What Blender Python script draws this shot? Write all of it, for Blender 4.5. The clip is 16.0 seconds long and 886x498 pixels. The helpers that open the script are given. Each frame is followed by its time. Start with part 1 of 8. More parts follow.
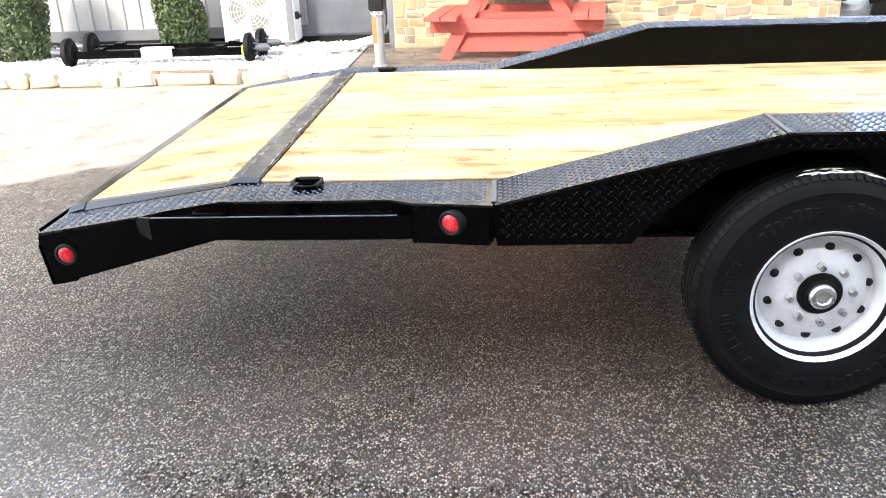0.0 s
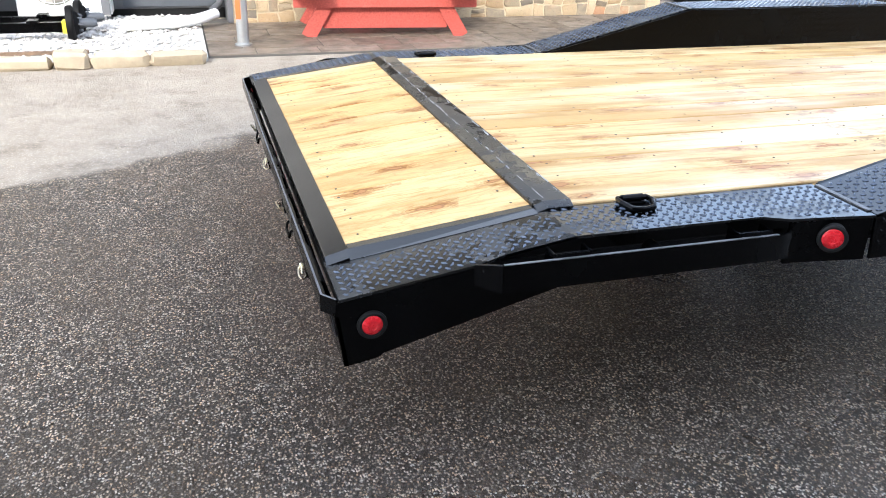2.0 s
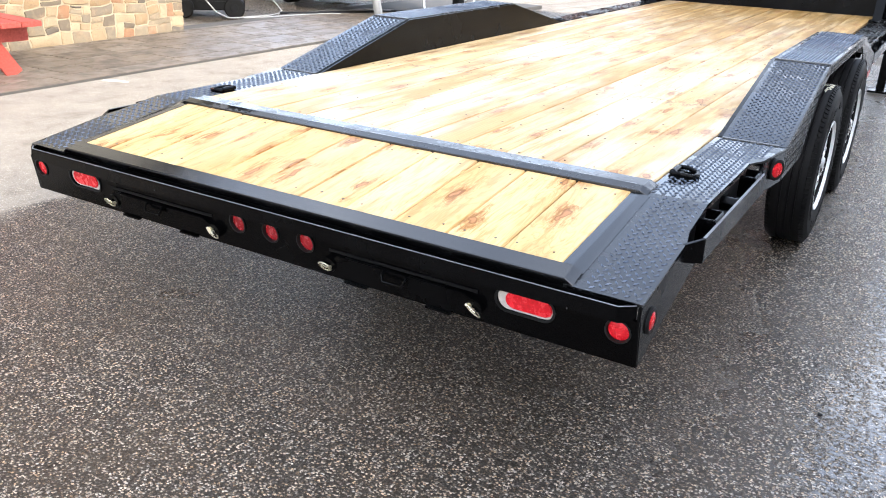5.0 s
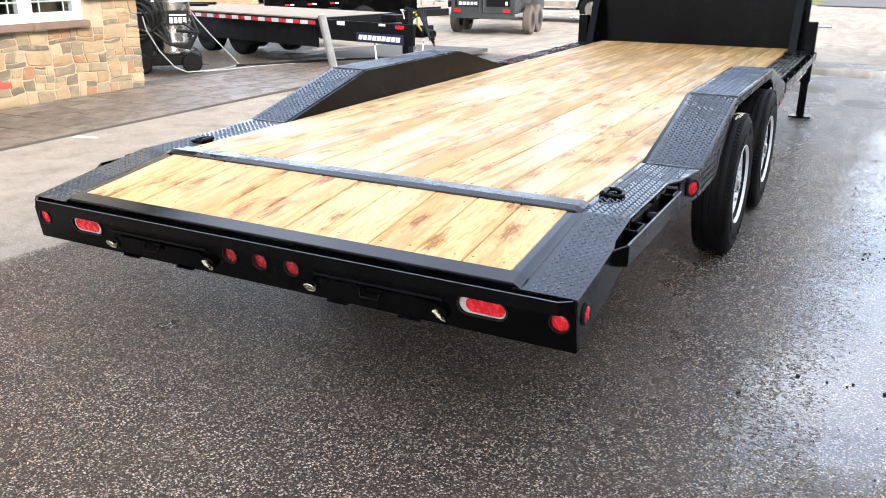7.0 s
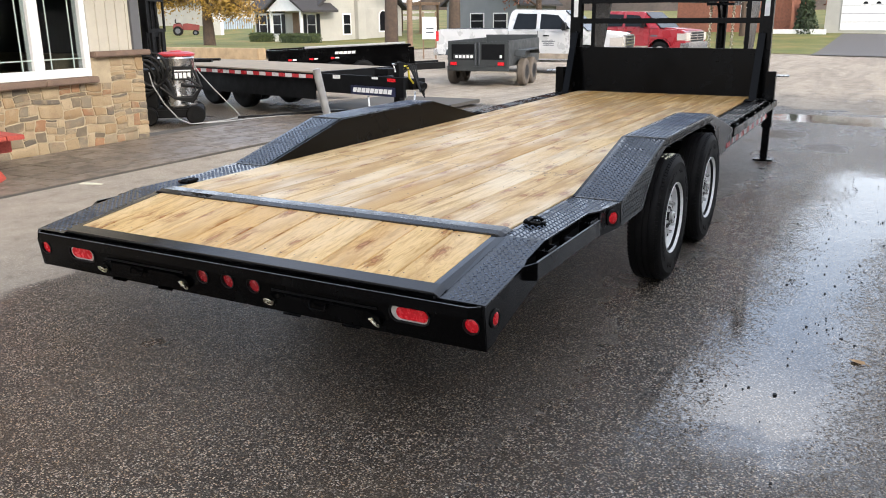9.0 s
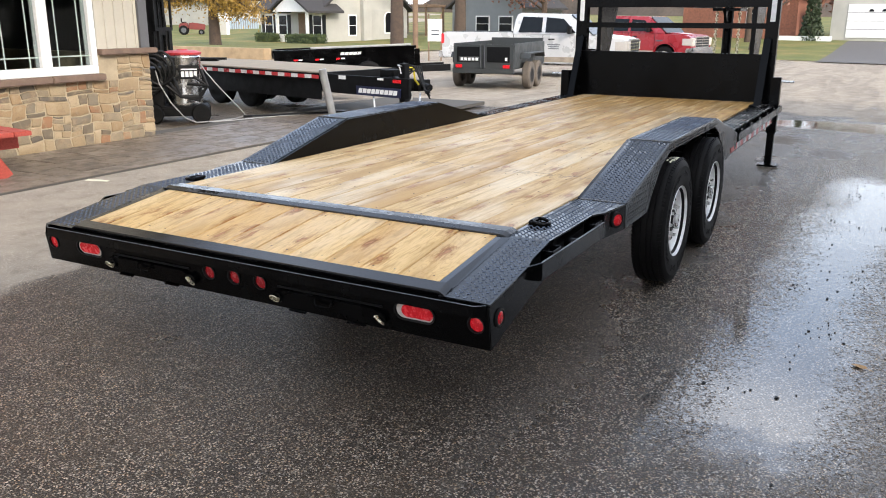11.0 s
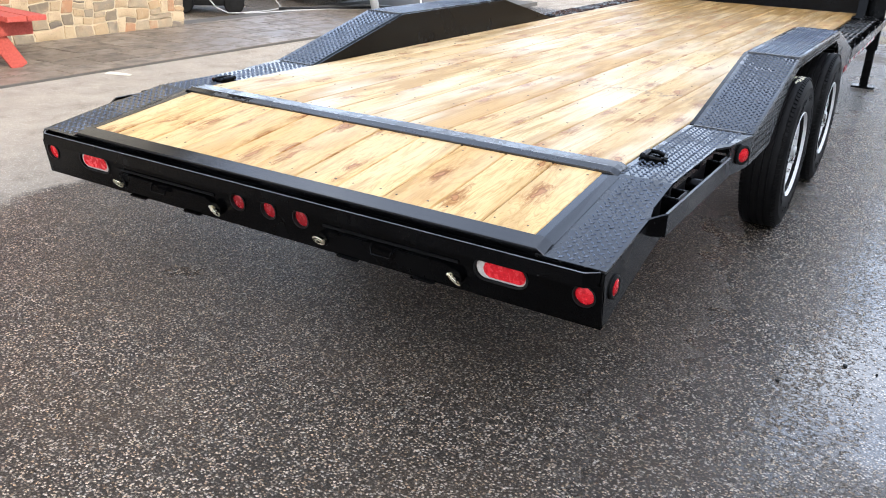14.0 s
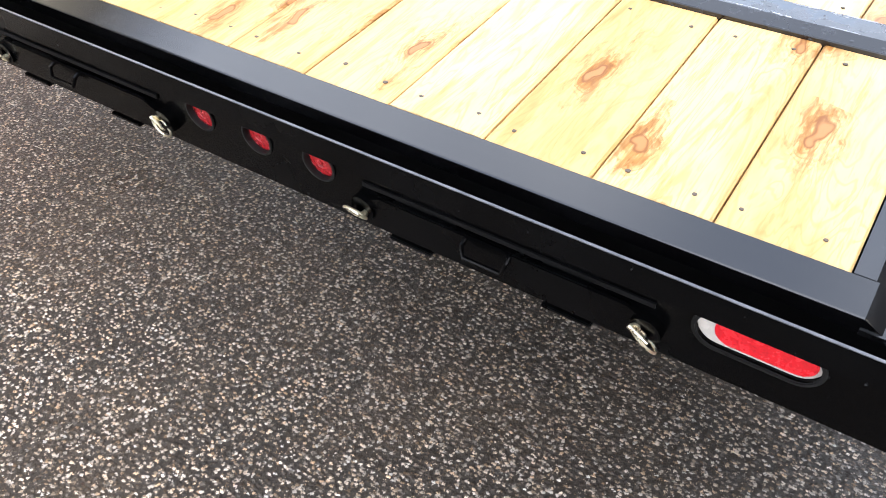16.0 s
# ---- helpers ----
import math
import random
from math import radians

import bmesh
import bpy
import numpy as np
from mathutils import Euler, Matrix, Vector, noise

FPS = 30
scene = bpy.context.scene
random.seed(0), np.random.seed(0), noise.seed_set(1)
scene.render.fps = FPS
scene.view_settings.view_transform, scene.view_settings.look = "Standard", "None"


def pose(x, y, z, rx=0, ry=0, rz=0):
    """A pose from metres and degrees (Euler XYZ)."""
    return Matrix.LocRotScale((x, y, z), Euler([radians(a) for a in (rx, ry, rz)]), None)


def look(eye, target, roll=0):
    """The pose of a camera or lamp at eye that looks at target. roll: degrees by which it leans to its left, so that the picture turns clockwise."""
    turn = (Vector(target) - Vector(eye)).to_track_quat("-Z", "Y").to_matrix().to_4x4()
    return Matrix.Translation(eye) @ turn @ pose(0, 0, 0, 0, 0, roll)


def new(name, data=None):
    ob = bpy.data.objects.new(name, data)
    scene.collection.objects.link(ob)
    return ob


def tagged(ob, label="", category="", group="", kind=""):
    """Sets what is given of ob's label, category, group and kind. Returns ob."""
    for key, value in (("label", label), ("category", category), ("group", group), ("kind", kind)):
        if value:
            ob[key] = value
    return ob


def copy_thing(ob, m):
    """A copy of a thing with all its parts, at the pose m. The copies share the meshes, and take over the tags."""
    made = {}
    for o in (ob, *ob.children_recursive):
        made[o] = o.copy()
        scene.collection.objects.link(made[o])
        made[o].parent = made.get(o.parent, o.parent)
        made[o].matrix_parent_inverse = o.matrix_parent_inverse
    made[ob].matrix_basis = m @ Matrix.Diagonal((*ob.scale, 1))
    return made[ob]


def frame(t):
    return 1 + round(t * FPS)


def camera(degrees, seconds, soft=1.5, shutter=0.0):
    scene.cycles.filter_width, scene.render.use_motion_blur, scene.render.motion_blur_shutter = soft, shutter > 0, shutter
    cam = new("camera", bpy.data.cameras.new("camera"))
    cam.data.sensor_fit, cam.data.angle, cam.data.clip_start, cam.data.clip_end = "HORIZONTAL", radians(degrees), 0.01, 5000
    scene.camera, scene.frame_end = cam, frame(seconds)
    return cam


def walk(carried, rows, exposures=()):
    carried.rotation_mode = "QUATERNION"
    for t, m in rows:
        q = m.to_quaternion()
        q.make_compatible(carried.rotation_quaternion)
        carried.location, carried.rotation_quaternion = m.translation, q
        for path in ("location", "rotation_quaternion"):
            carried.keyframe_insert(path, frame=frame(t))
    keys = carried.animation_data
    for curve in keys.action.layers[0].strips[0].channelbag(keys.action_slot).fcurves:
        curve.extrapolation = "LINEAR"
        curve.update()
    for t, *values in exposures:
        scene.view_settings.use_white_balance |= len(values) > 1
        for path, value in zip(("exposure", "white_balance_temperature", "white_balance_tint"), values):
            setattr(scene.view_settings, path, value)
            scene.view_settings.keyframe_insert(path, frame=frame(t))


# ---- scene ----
cam = camera(56.6, 16.0, soft=1.0)
PATH = [
    (0, (1.566, -2.482, 1.558), (1.427, -0.635, 0.805), -2.1),
    (0.5, (1.062, -2.344, 1.543), (1.018, -0.516, 0.732), -0.3),
    (1, (0.579, -2.127, 1.54), (0.683, -0.326, 0.675), 1.7),
    (1.5, (0.14, -1.991, 1.552), (0.488, -0.208, 0.714), 1.9),
    (2, (-0.281, -1.743, 1.544), (0.267, -0.002, 0.726), 1.4),
    (2.5, (-0.695, -1.58, 1.547), (0.13, 0.049, 0.731), 2.6),
    (3, (-1.008, -1.289, 1.535), (-0.008, 0.239, 0.718), 2.7),
    (3.5, (-1.29, -1.072, 1.526), (-0.071, 0.298, 0.727), 2.3),
    (4, (-1.555, -0.88, 1.532), (-0.186, 0.343, 0.74), 1.4),
    (4.5, (-1.7, -0.607, 1.523), (-0.256, 0.539, 0.749), 1.0),
    (5, (-1.897, -0.517, 1.523), (-0.308, 0.435, 0.769), 2.0),
    (5.2, (-1.963, -0.515, 1.518), (-0.33, 0.368, 0.775), 2.0),
    (7.3, (-2.304, -0.776, 1.622), (-0.628, 0.112, 0.989), -0.3),
    (7.5, (-2.307, -0.818, 1.624), (-0.616, 0.062, 1.02), -0.3),
    (8, (-2.358, -1.016, 1.638), (-0.648, -0.137, 1.088), -0.2),
    (8.5, (-2.425, -1.158, 1.642), (-0.725, -0.253, 1.104), -0.7),
    (9, (-2.606, -1.235, 1.654), (-0.919, -0.311, 1.107), -0.5),
    (11.5, (-2.636, -1.236, 1.642), (-0.951, -0.305, 1.099), 0.3),
    (12, (-2.553, -1.217, 1.625), (-0.884, -0.264, 1.073), 0.3),
    (12.5, (-2.383, -1.175, 1.62), (-0.751, -0.168, 1.055), 1.6),
    (13, (-2.323, -1.117, 1.602), (-0.724, -0.076, 1.002), 3.5),
    (13.5, (-2.235, -1.01, 1.589), (-0.647, 0.008, 0.923), 2.6),
    (14, (-2.064, -0.676, 1.538), (-0.475, 0.272, 0.777), 2.2),
    (14.5, (-1.692, -0.325, 1.44), (-0.149, 0.569, 0.534), 1.2),
    (15, (-1.307, 0.034, 1.365), (0.185, 0.859, 0.319), 0.8),
    (15.5, (-1.057, 0.216, 1.312), (0.396, 1.02, 0.197), 2.6),
    (16, (-0.911, 0.281, 1.34), (0.388, 1.124, 0.074), 1.4),
]
# the clip's camera opens up for the black steel and stops down for the wide view
EXPOSURES = [(0.0, 2.7, 6100, 10), (0.5, 2.53, 5950, 8.5), (1.2, 2.29, 5800, 8), (2.0, 2.15, 5750, 8), (3.0, 2.05, 5750, 7), (3.8, 2.18, 5800, 7.5), (5.2, 2.28, 6050, 10),
             (7.5, 1.83, 6200, 10), (8.0, 1.48, 6350, 10), (8.5, 1.35, 6300, 10), (11.5, 1.38, 6250, 10), (13.0, 1.45, 6250, 10), (13.5, 1.67, 6300, 10), (14.0, 1.93, 6000, 10),
             (14.5, 2.13, 6050, 9), (15.0, 2.3, 6250, 10), (16.0, 2.58, 6200, 11)]
walk(cam, [(t, look(eye, target, roll)) for t, eye, target, roll in PATH], EXPOSURES)

# ---------------------------------------------------------------- world and sun
SUN_DIR = Vector((0.50, 0.86, -0.58)).normalized()
sun_from = -SUN_DIR
world = bpy.data.worlds.new("world")
scene.world = world
world.use_nodes = True
wn = world.node_tree
sky = wn.nodes.new("ShaderNodeTexSky")
sky.sky_type = "NISHITA"
sky.sun_disc = False
sky.sun_elevation = math.asin(sun_from.z)
sky.sun_rotation = math.atan2(sun_from.x, sun_from.y)
sky.dust_density = 3.0
sky.air_density = 1.0
# thin broken cloud over the whole sky
cloud_at = wn.nodes.new("ShaderNodeMapping")
cloud_at.inputs["Scale"].default_value = (1.0, 1.0, 2.6)
cloud = wn.nodes.new("ShaderNodeTexNoise")
cloud.inputs["Scale"].default_value, cloud.inputs["Detail"].default_value, cloud.inputs["Roughness"].default_value = 2.2, 6.0, 0.55
cover = wn.nodes.new("ShaderNodeMapRange")
cover.inputs[1].default_value, cover.inputs[2].default_value = 0.44, 0.70
cover.inputs[3].default_value, cover.inputs[4].default_value = 0.28, 0.93
veil = wn.nodes.new("ShaderNodeMixRGB")
veil.inputs[2].default_value = (6.0, 6.1, 6.4, 1)
wn.links.new(wn.nodes.new("ShaderNodeTexCoord").outputs["Generated"], cloud_at.inputs["Vector"])
wn.links.new(cloud_at.outputs[0], cloud.inputs["Vector"])
wn.links.new(cloud.outputs[0], cover.inputs[0])
# haze that thickens towards the horizon
height = wn.nodes.new("ShaderNodeSeparateXYZ")
haze = wn.nodes.new("ShaderNodeMapRange")
haze.inputs[1].default_value, haze.inputs[2].default_value = 0.05, 0.42
haze.inputs[3].default_value, haze.inputs[4].default_value = 1.0, 0.0
most = wn.nodes.new("ShaderNodeMath")
most.operation = "MAXIMUM"
wn.links.new(cloud_at.inputs["Vector"].links[0].from_socket, height.inputs[0])
wn.links.new(height.outputs["Z"], haze.inputs[0])
wn.links.new(haze.outputs[0], most.inputs[0])
wn.links.new(cover.outputs[0], most.inputs[1])
wn.links.new(most.outputs[0], veil.inputs[0])
wn.links.new(sky.outputs[0], veil.inputs[1])
wn.links.new(veil.outputs[0], wn.nodes["Background"].inputs[0])
wn.nodes["Background"].inputs[1].default_value = 0.15
lamp = bpy.data.lights.new("sun", "SUN")
lamp.energy, lamp.angle, lamp.color = 0.85, radians(3.0), (1.0, 0.90, 0.76)
sun_ob = new("sun", lamp)
sun_ob.matrix_world = look((-20, -30, 30), Vector((-20, -30, 30)) + SUN_DIR)


# ---------------------------------------------------------------- geometry helpers
class Geo:
    """Collects vertices and faces of one mesh."""

    def __init__(self):
        self.v, self.f = [], []

    def add(self, vs, fs):
        n = len(self.v)
        self.v += [tuple(p) for p in vs]
        self.f += [tuple(i + n for i in f) for f in fs]
        return self

    def box(self, x0, y0, z0, x1, y1, z1):
        vs = [(x, y, z) for z in (z0, z1) for y in (y0, y1) for x in (x0, x1)]
        return self.add(vs, [(0, 2, 3, 1), (4, 5, 7, 6), (0, 1, 5, 4), (2, 6, 7, 3), (0, 4, 6, 2), (1, 3, 7, 5)])

    def prism(self, pts, axis, a, b):
        """A polygon pushed along an axis: (y, z) along x, (x, z) along y, (x, y) along z."""
        put = {"x": lambda p, q, s: (s, p, q), "y": lambda p, q, s: (p, s, q), "z": lambda p, q, s: (p, q, s)}[axis]
        n = len(pts)
        vs = [put(p, q, a) for p, q in pts] + [put(p, q, b) for p, q in pts]
        fs = [tuple(range(n)), tuple(range(2 * n - 1, n - 1, -1))]
        fs += [(i, (i + 1) % n, n + (i + 1) % n, n + i) for i in range(n)]
        return self.add(vs, fs)

    def slab(self, pts, top, thick):
        """A plan polygon whose top follows the function top(x)."""
        n = len(pts)
        vs = [(x, y, top(x)) for x, y in pts] + [(x, y, top(x) - thick) for x, y in pts]
        fs = [tuple(range(n)), tuple(range(2 * n - 1, n - 1, -1))] + [(i, (i + 1) % n, n + (i + 1) % n, n + i) for i in range(n)]
        return self.add(vs, fs)

    def cyl(self, p0, p1, r0, r1=None, n=16, caps=True):
        p0, p1 = Vector(p0), Vector(p1)
        r1 = r0 if r1 is None else r1
        z = (p1 - p0).normalized()
        x = z.orthogonal().normalized()
        y = z.cross(x)
        ring = [math.cos(2 * math.pi * i / n) * x + math.sin(2 * math.pi * i / n) * y for i in range(n)]
        vs = [p0 + r0 * d for d in ring] + [p1 + r1 * d for d in ring]
        fs = [(i, (i + 1) % n, n + (i + 1) % n, n + i) for i in range(n)]
        if caps:
            fs += [tuple(range(n - 1, -1, -1)), tuple(range(n, 2 * n))]
        return self.add(vs, fs)

    def tube(self, path, r, n=8, closed=False):
        path = [Vector(p) for p in path]
        m = len(path)
        vs, fs, x = [], [], None
        for i, p in enumerate(path):
            a = path[i - 1] if i or closed else p
            b = path[(i + 1) % m] if i < m - 1 or closed else p
            z = (b - a).normalized()
            x = z.orthogonal().normalized() if x is None else (x - z * x.dot(z)).normalized()
            y = z.cross(x)
            vs += [p + r * (math.cos(2 * math.pi * k / n) * x + math.sin(2 * math.pi * k / n) * y) for k in range(n)]
        for i in range(m if closed else m - 1):
            j = (i + 1) % m
            fs += [(i * n + k, i * n + (k + 1) % n, j * n + (k + 1) % n, j * n + k) for k in range(n)]
        if not closed:
            fs += [tuple(range(n - 1, -1, -1)), tuple((m - 1) * n + k for k in range(n))]
        return self.add(vs, fs)

    def lathe(self, profile, centre, axis="y", n=32, closed=False):
        """Profile rows of (radius, height along the axis)."""
        cx, cy, cz = centre
        vs, fs = [], []
        for r, h in profile:
            for k in range(n):
                c, s = r * math.cos(2 * math.pi * k / n), r * math.sin(2 * math.pi * k / n)
                vs.append({"y": (cx + c, cy + h, cz + s), "z": (cx + c, cy + s, cz + h), "x": (cx + h, cy + c, cz + s)}[axis])
        m = len(profile)
        for i in range(m if closed else m - 1):
            j = (i + 1) % m
            fs += [(i * n + k, i * n + (k + 1) % n, j * n + (k + 1) % n, j * n + k) for k in range(n)]
        if not closed:
            fs += [tuple(range(n - 1, -1, -1)), tuple((m - 1) * n + k for k in range(n))]
        return self.add(vs, fs)

    def ball(self, c, rx, ry, rz, n=12, m=8):
        vs, fs = [], []
        for i in range(m + 1):
            a = math.pi * i / m
            for k in range(n):
                b = 2 * math.pi * k / n
                vs.append((c[0] + rx * math.sin(a) * math.cos(b), c[1] + ry * math.sin(a) * math.sin(b), c[2] + rz * math.cos(a)))
        for i in range(m):
            fs += [(i * n + k, (i + 1) * n + k, (i + 1) * n + (k + 1) % n, i * n + (k + 1) % n) for k in range(n)]
        return self.add(vs, fs)

    def treads(self, o, u, v, lu, lv, pitch=0.0165, inside=None, rise=0.0038):
        """Raised tread bars, laid crosswise in turn, over the parallelogram o + a*u + b*v."""
        o, u, v = Vector(o), Vector(u).normalized(), Vector(v).normalized()
        w = u.cross(v).normalized()
        if w.z < -0.01:
            w = -w
        for i in range(int(lu / pitch)):
            for j in range(i % 2, int(lv / pitch), 2):
                a, b = (i + 0.5) * pitch, (j + 0.5) * pitch
                if inside and not inside(a, b):
                    continue
                d = (u + v).normalized() if i % 2 else (u - v).normalized()
                e = w.cross(d)
                c = o + a * u + b * v
                ln, wd = 0.64 * pitch, 0.0042
                vs = [c - ln * d, c - wd * e, c + ln * d, c + wd * e, c - 0.5 * ln * d + rise * w, c + 0.5 * ln * d + rise * w]
                self.add(vs, [(0, 1, 4), (1, 2, 5), (1, 5, 4), (2, 3, 5), (3, 0, 4), (3, 4, 5)])
        return self

    def flip(self, total):
        """The mirror image across y = total / 2."""
        g = Geo()
        g.v = [(x, total - y, z) for x, y, z in self.v]
        g.f = [tuple(reversed(f)) for f in self.f]
        return g

    def moved(self, m):
        g = Geo()
        g.v = [tuple(m @ Vector(p)) for p in self.v]
        g.f = list(self.f)
        return g


def make_mesh(name, geo, mat, bevel=0.0, smooth=35.0, fix=True, weld=False):
    me = bpy.data.meshes.new(name)
    me.from_pydata(geo.v, [], geo.f)
    if fix or bevel:
        bm = bmesh.new()
        bm.from_mesh(me)
        if weld:
            bmesh.ops.remove_doubles(bm, verts=bm.verts, dist=0.00002)
        bmesh.ops.recalc_face_normals(bm, faces=bm.faces)
        if bevel:
            sharp = [e for e in bm.edges if len(e.link_faces) == 2 and e.calc_face_angle(0) > 0.5]
            bmesh.ops.bevel(bm, geom=sharp, offset=bevel, segments=2, affect="EDGES", clamp_overlap=True)
        bm.to_mesh(me)
        bm.free()
    if smooth:
        me.shade_smooth()
        me.set_sharp_from_angle(angle=radians(smooth))
    me.materials.append(mat)
    return me


def part(name, geo, mat, parent=None, label="", bevel=0.0, smooth=35.0, kind="", fix=True, weld=False):
    """One mesh object under a thing or a part."""
    ob = new(name, make_mesh(name, geo, mat, bevel, smooth, fix, weld))
    if parent is not None:
        ob.parent = parent
    return tagged(ob, label, kind=kind)


def thing(name, label, category, m=None, group="", kind=""):
    """An Empty that carries the parts of a thing."""
    ob = new(name)
    ob.empty_display_size = 0.1
    ob.matrix_world = m if m is not None else Matrix()
    return tagged(ob, label, category, group, kind)


def whole(name, geo, mat, label, category, bevel=0.0, smooth=35.0, group="", kind="", fix=True):
    """A thing made of one mesh."""
    return tagged(part(name, geo, mat, None, "", bevel, smooth, "", fix), label, category, group, kind)


# ---------------------------------------------------------------- materials
class Nodes:
    def __init__(self, name):
        self.mat = bpy.data.materials.new(name)
        self.mat.use_nodes = True
        self.t = self.mat.node_tree
        self.bsdf = self.t.nodes["Principled BSDF"]

    def n(self, kind):
        return self.t.nodes.new("ShaderNode" + kind)

    def link(self, a, b):
        self.t.links.new(a, b)

    def put(self, socket, value):
        if isinstance(value, bpy.types.NodeSocket):
            self.link(value, socket)
        else:
            socket.default_value = value

    def math(self, op, a, b=0.0, c=0.0, clamp=False):
        node = self.n("Math")
        node.operation, node.use_clamp = op, clamp
        for s, v in zip(node.inputs, (a, b, c)):
            self.put(s, v)
        return node.outputs[0]

    def pos(self, scale=(1, 1, 1), shift=None):
        node = self.n("Mapping")
        self.link(self.n("NewGeometry").outputs["Position"], node.inputs["Vector"])
        node.inputs["Scale"].default_value = scale
        if shift is not None:
            comb = self.n("CombineXYZ")
            for k in range(3):
                self.put(comb.inputs[k], shift)
            self.link(comb.outputs[0], node.inputs["Location"])
        return node.outputs[0]

    def rand(self):
        return self.n("ObjectInfo").outputs["Random"]

    def noise(self, vec, scale, detail=4.0, rough=0.55, distort=0.0):
        node = self.n("TexNoise")
        self.link(vec, node.inputs["Vector"])
        node.inputs["Scale"].default_value, node.inputs["Detail"].default_value = scale, detail
        node.inputs["Roughness"].default_value, node.inputs["Distortion"].default_value = rough, distort
        return node.outputs[0]

    def voronoi(self, vec, scale, feature="F1", out="Distance"):
        node = self.n("TexVoronoi")
        node.feature = feature
        self.link(vec, node.inputs["Vector"])
        node.inputs["Scale"].default_value = scale
        return node.outputs[out]

    def step(self, value, low, high, a=0.0, b=1.0):
        node = self.n("MapRange")
        node.interpolation_type = "SMOOTHSTEP"
        for s, v in zip(node.inputs, (value, low, high, a, b)):
            self.put(s, v)
        return node.outputs[0]

    def ramp(self, fac, *stops, mode="LINEAR"):
        node = self.n("ValToRGB")
        node.color_ramp.interpolation = mode
        while len(node.color_ramp.elements) < len(stops):
            node.color_ramp.elements.new(0.5)
        for e, (at, col) in zip(node.color_ramp.elements, stops):
            e.position, e.color = at, (*col, 1)
        self.put(node.inputs[0], fac)
        return node.outputs[0]

    def mix(self, fac, a, b, blend="MIX"):
        node = self.n("MixRGB")
        node.blend_type = blend
        for s, v in zip(node.inputs, (fac, a, b)):
            self.put(s, (*v, 1) if isinstance(v, tuple) and len(v) == 3 else v)
        return node.outputs[0]

    def bump(self, height, strength=0.3, distance=0.01, normal=None):
        node = self.n("Bump")
        self.put(node.inputs["Height"], height)
        self.put(node.inputs["Strength"], strength)
        node.inputs["Distance"].default_value = distance
        if normal is not None:
            self.link(normal, node.inputs["Normal"])
        return node.outputs[0]

    def done(self, color, rough=0.5, metal=0.0, normal=None, coat=0.0, spec=0.5):
        b = self.bsdf.inputs
        self.put(b["Base Color"], (*color, 1) if isinstance(color, tuple) and len(color) == 3 else color)
        self.put(b["Roughness"], rough)
        self.put(b["Metallic"], metal)
        self.put(b["Coat Weight"], coat)
        self.put(b["Specular IOR Level"], spec)
        if normal is not None:
            self.link(normal, b["Normal"])
        return self.mat


def surface(name, color, rough=0.5, metal=0.0, vary=0.25, scale=6.0, bump=0.1, fine=90.0, coat=0.0, by_object=0.0, spec=0.5):
    """A plain surface with stains at a large scale and grain at a fine one."""
    k = Nodes(name)
    p = k.pos()
    big, small = k.noise(p, scale, 5), k.noise(p, fine, 3)
    dark, light = tuple(c * (1 - vary) for c in color), tuple(min(1.0, c * (1 + vary)) for c in color)
    col = k.ramp(big, (0.3, dark), (0.7, light))
    col = k.mix(0.25, col, k.ramp(small, (0.35, dark), (0.65, light)))
    if by_object:
        col = k.mix(by_object, col, k.ramp(k.rand(), (0.0, dark), (1.0, light)))
    r = k.step(big, 0.3, 0.7, max(0.02, rough - 0.08), min(1.0, rough + 0.1))
    return k.done(col, r, metal, k.bump(small, bump, 0.004), coat, spec)


def paint_black(name, gloss, dull, sheen, film=False):
    """Black enamel; gloss and dull: roughness of clean and dusty spots."""
    k = Nodes(name)
    p = k.pos()
    peel, dust, spots = k.noise(p, 220, 2), k.noise(p, 3.5, 6), k.noise(p, 60, 3)
    col = k.ramp(dust, (0.4, (0.0006, 0.0006, 0.0007)), (0.75, (0.0014, 0.0015, 0.0018)))
    col = k.mix(k.step(spots, 0.72, 0.80), col, (0.05, 0.05, 0.05))
    rough, height, relief = k.step(dust, 0.3, 0.75, gloss, dull), peel, 0.04
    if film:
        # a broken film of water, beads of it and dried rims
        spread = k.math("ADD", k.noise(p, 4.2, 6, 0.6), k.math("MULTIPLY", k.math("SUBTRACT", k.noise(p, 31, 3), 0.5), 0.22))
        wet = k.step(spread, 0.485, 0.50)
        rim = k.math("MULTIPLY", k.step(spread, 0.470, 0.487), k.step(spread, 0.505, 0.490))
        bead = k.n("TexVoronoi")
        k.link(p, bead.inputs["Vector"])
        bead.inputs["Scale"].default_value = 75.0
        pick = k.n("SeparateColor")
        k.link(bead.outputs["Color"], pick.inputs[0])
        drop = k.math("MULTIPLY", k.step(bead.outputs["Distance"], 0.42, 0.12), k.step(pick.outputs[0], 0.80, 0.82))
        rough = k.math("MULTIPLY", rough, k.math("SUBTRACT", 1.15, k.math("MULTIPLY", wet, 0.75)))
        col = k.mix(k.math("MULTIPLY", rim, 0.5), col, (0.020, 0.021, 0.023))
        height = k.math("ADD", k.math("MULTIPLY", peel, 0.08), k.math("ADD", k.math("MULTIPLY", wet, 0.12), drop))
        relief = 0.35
    return k.done(col, rough, 0.0, k.bump(height, relief, 0.002), 0.0, sheen)


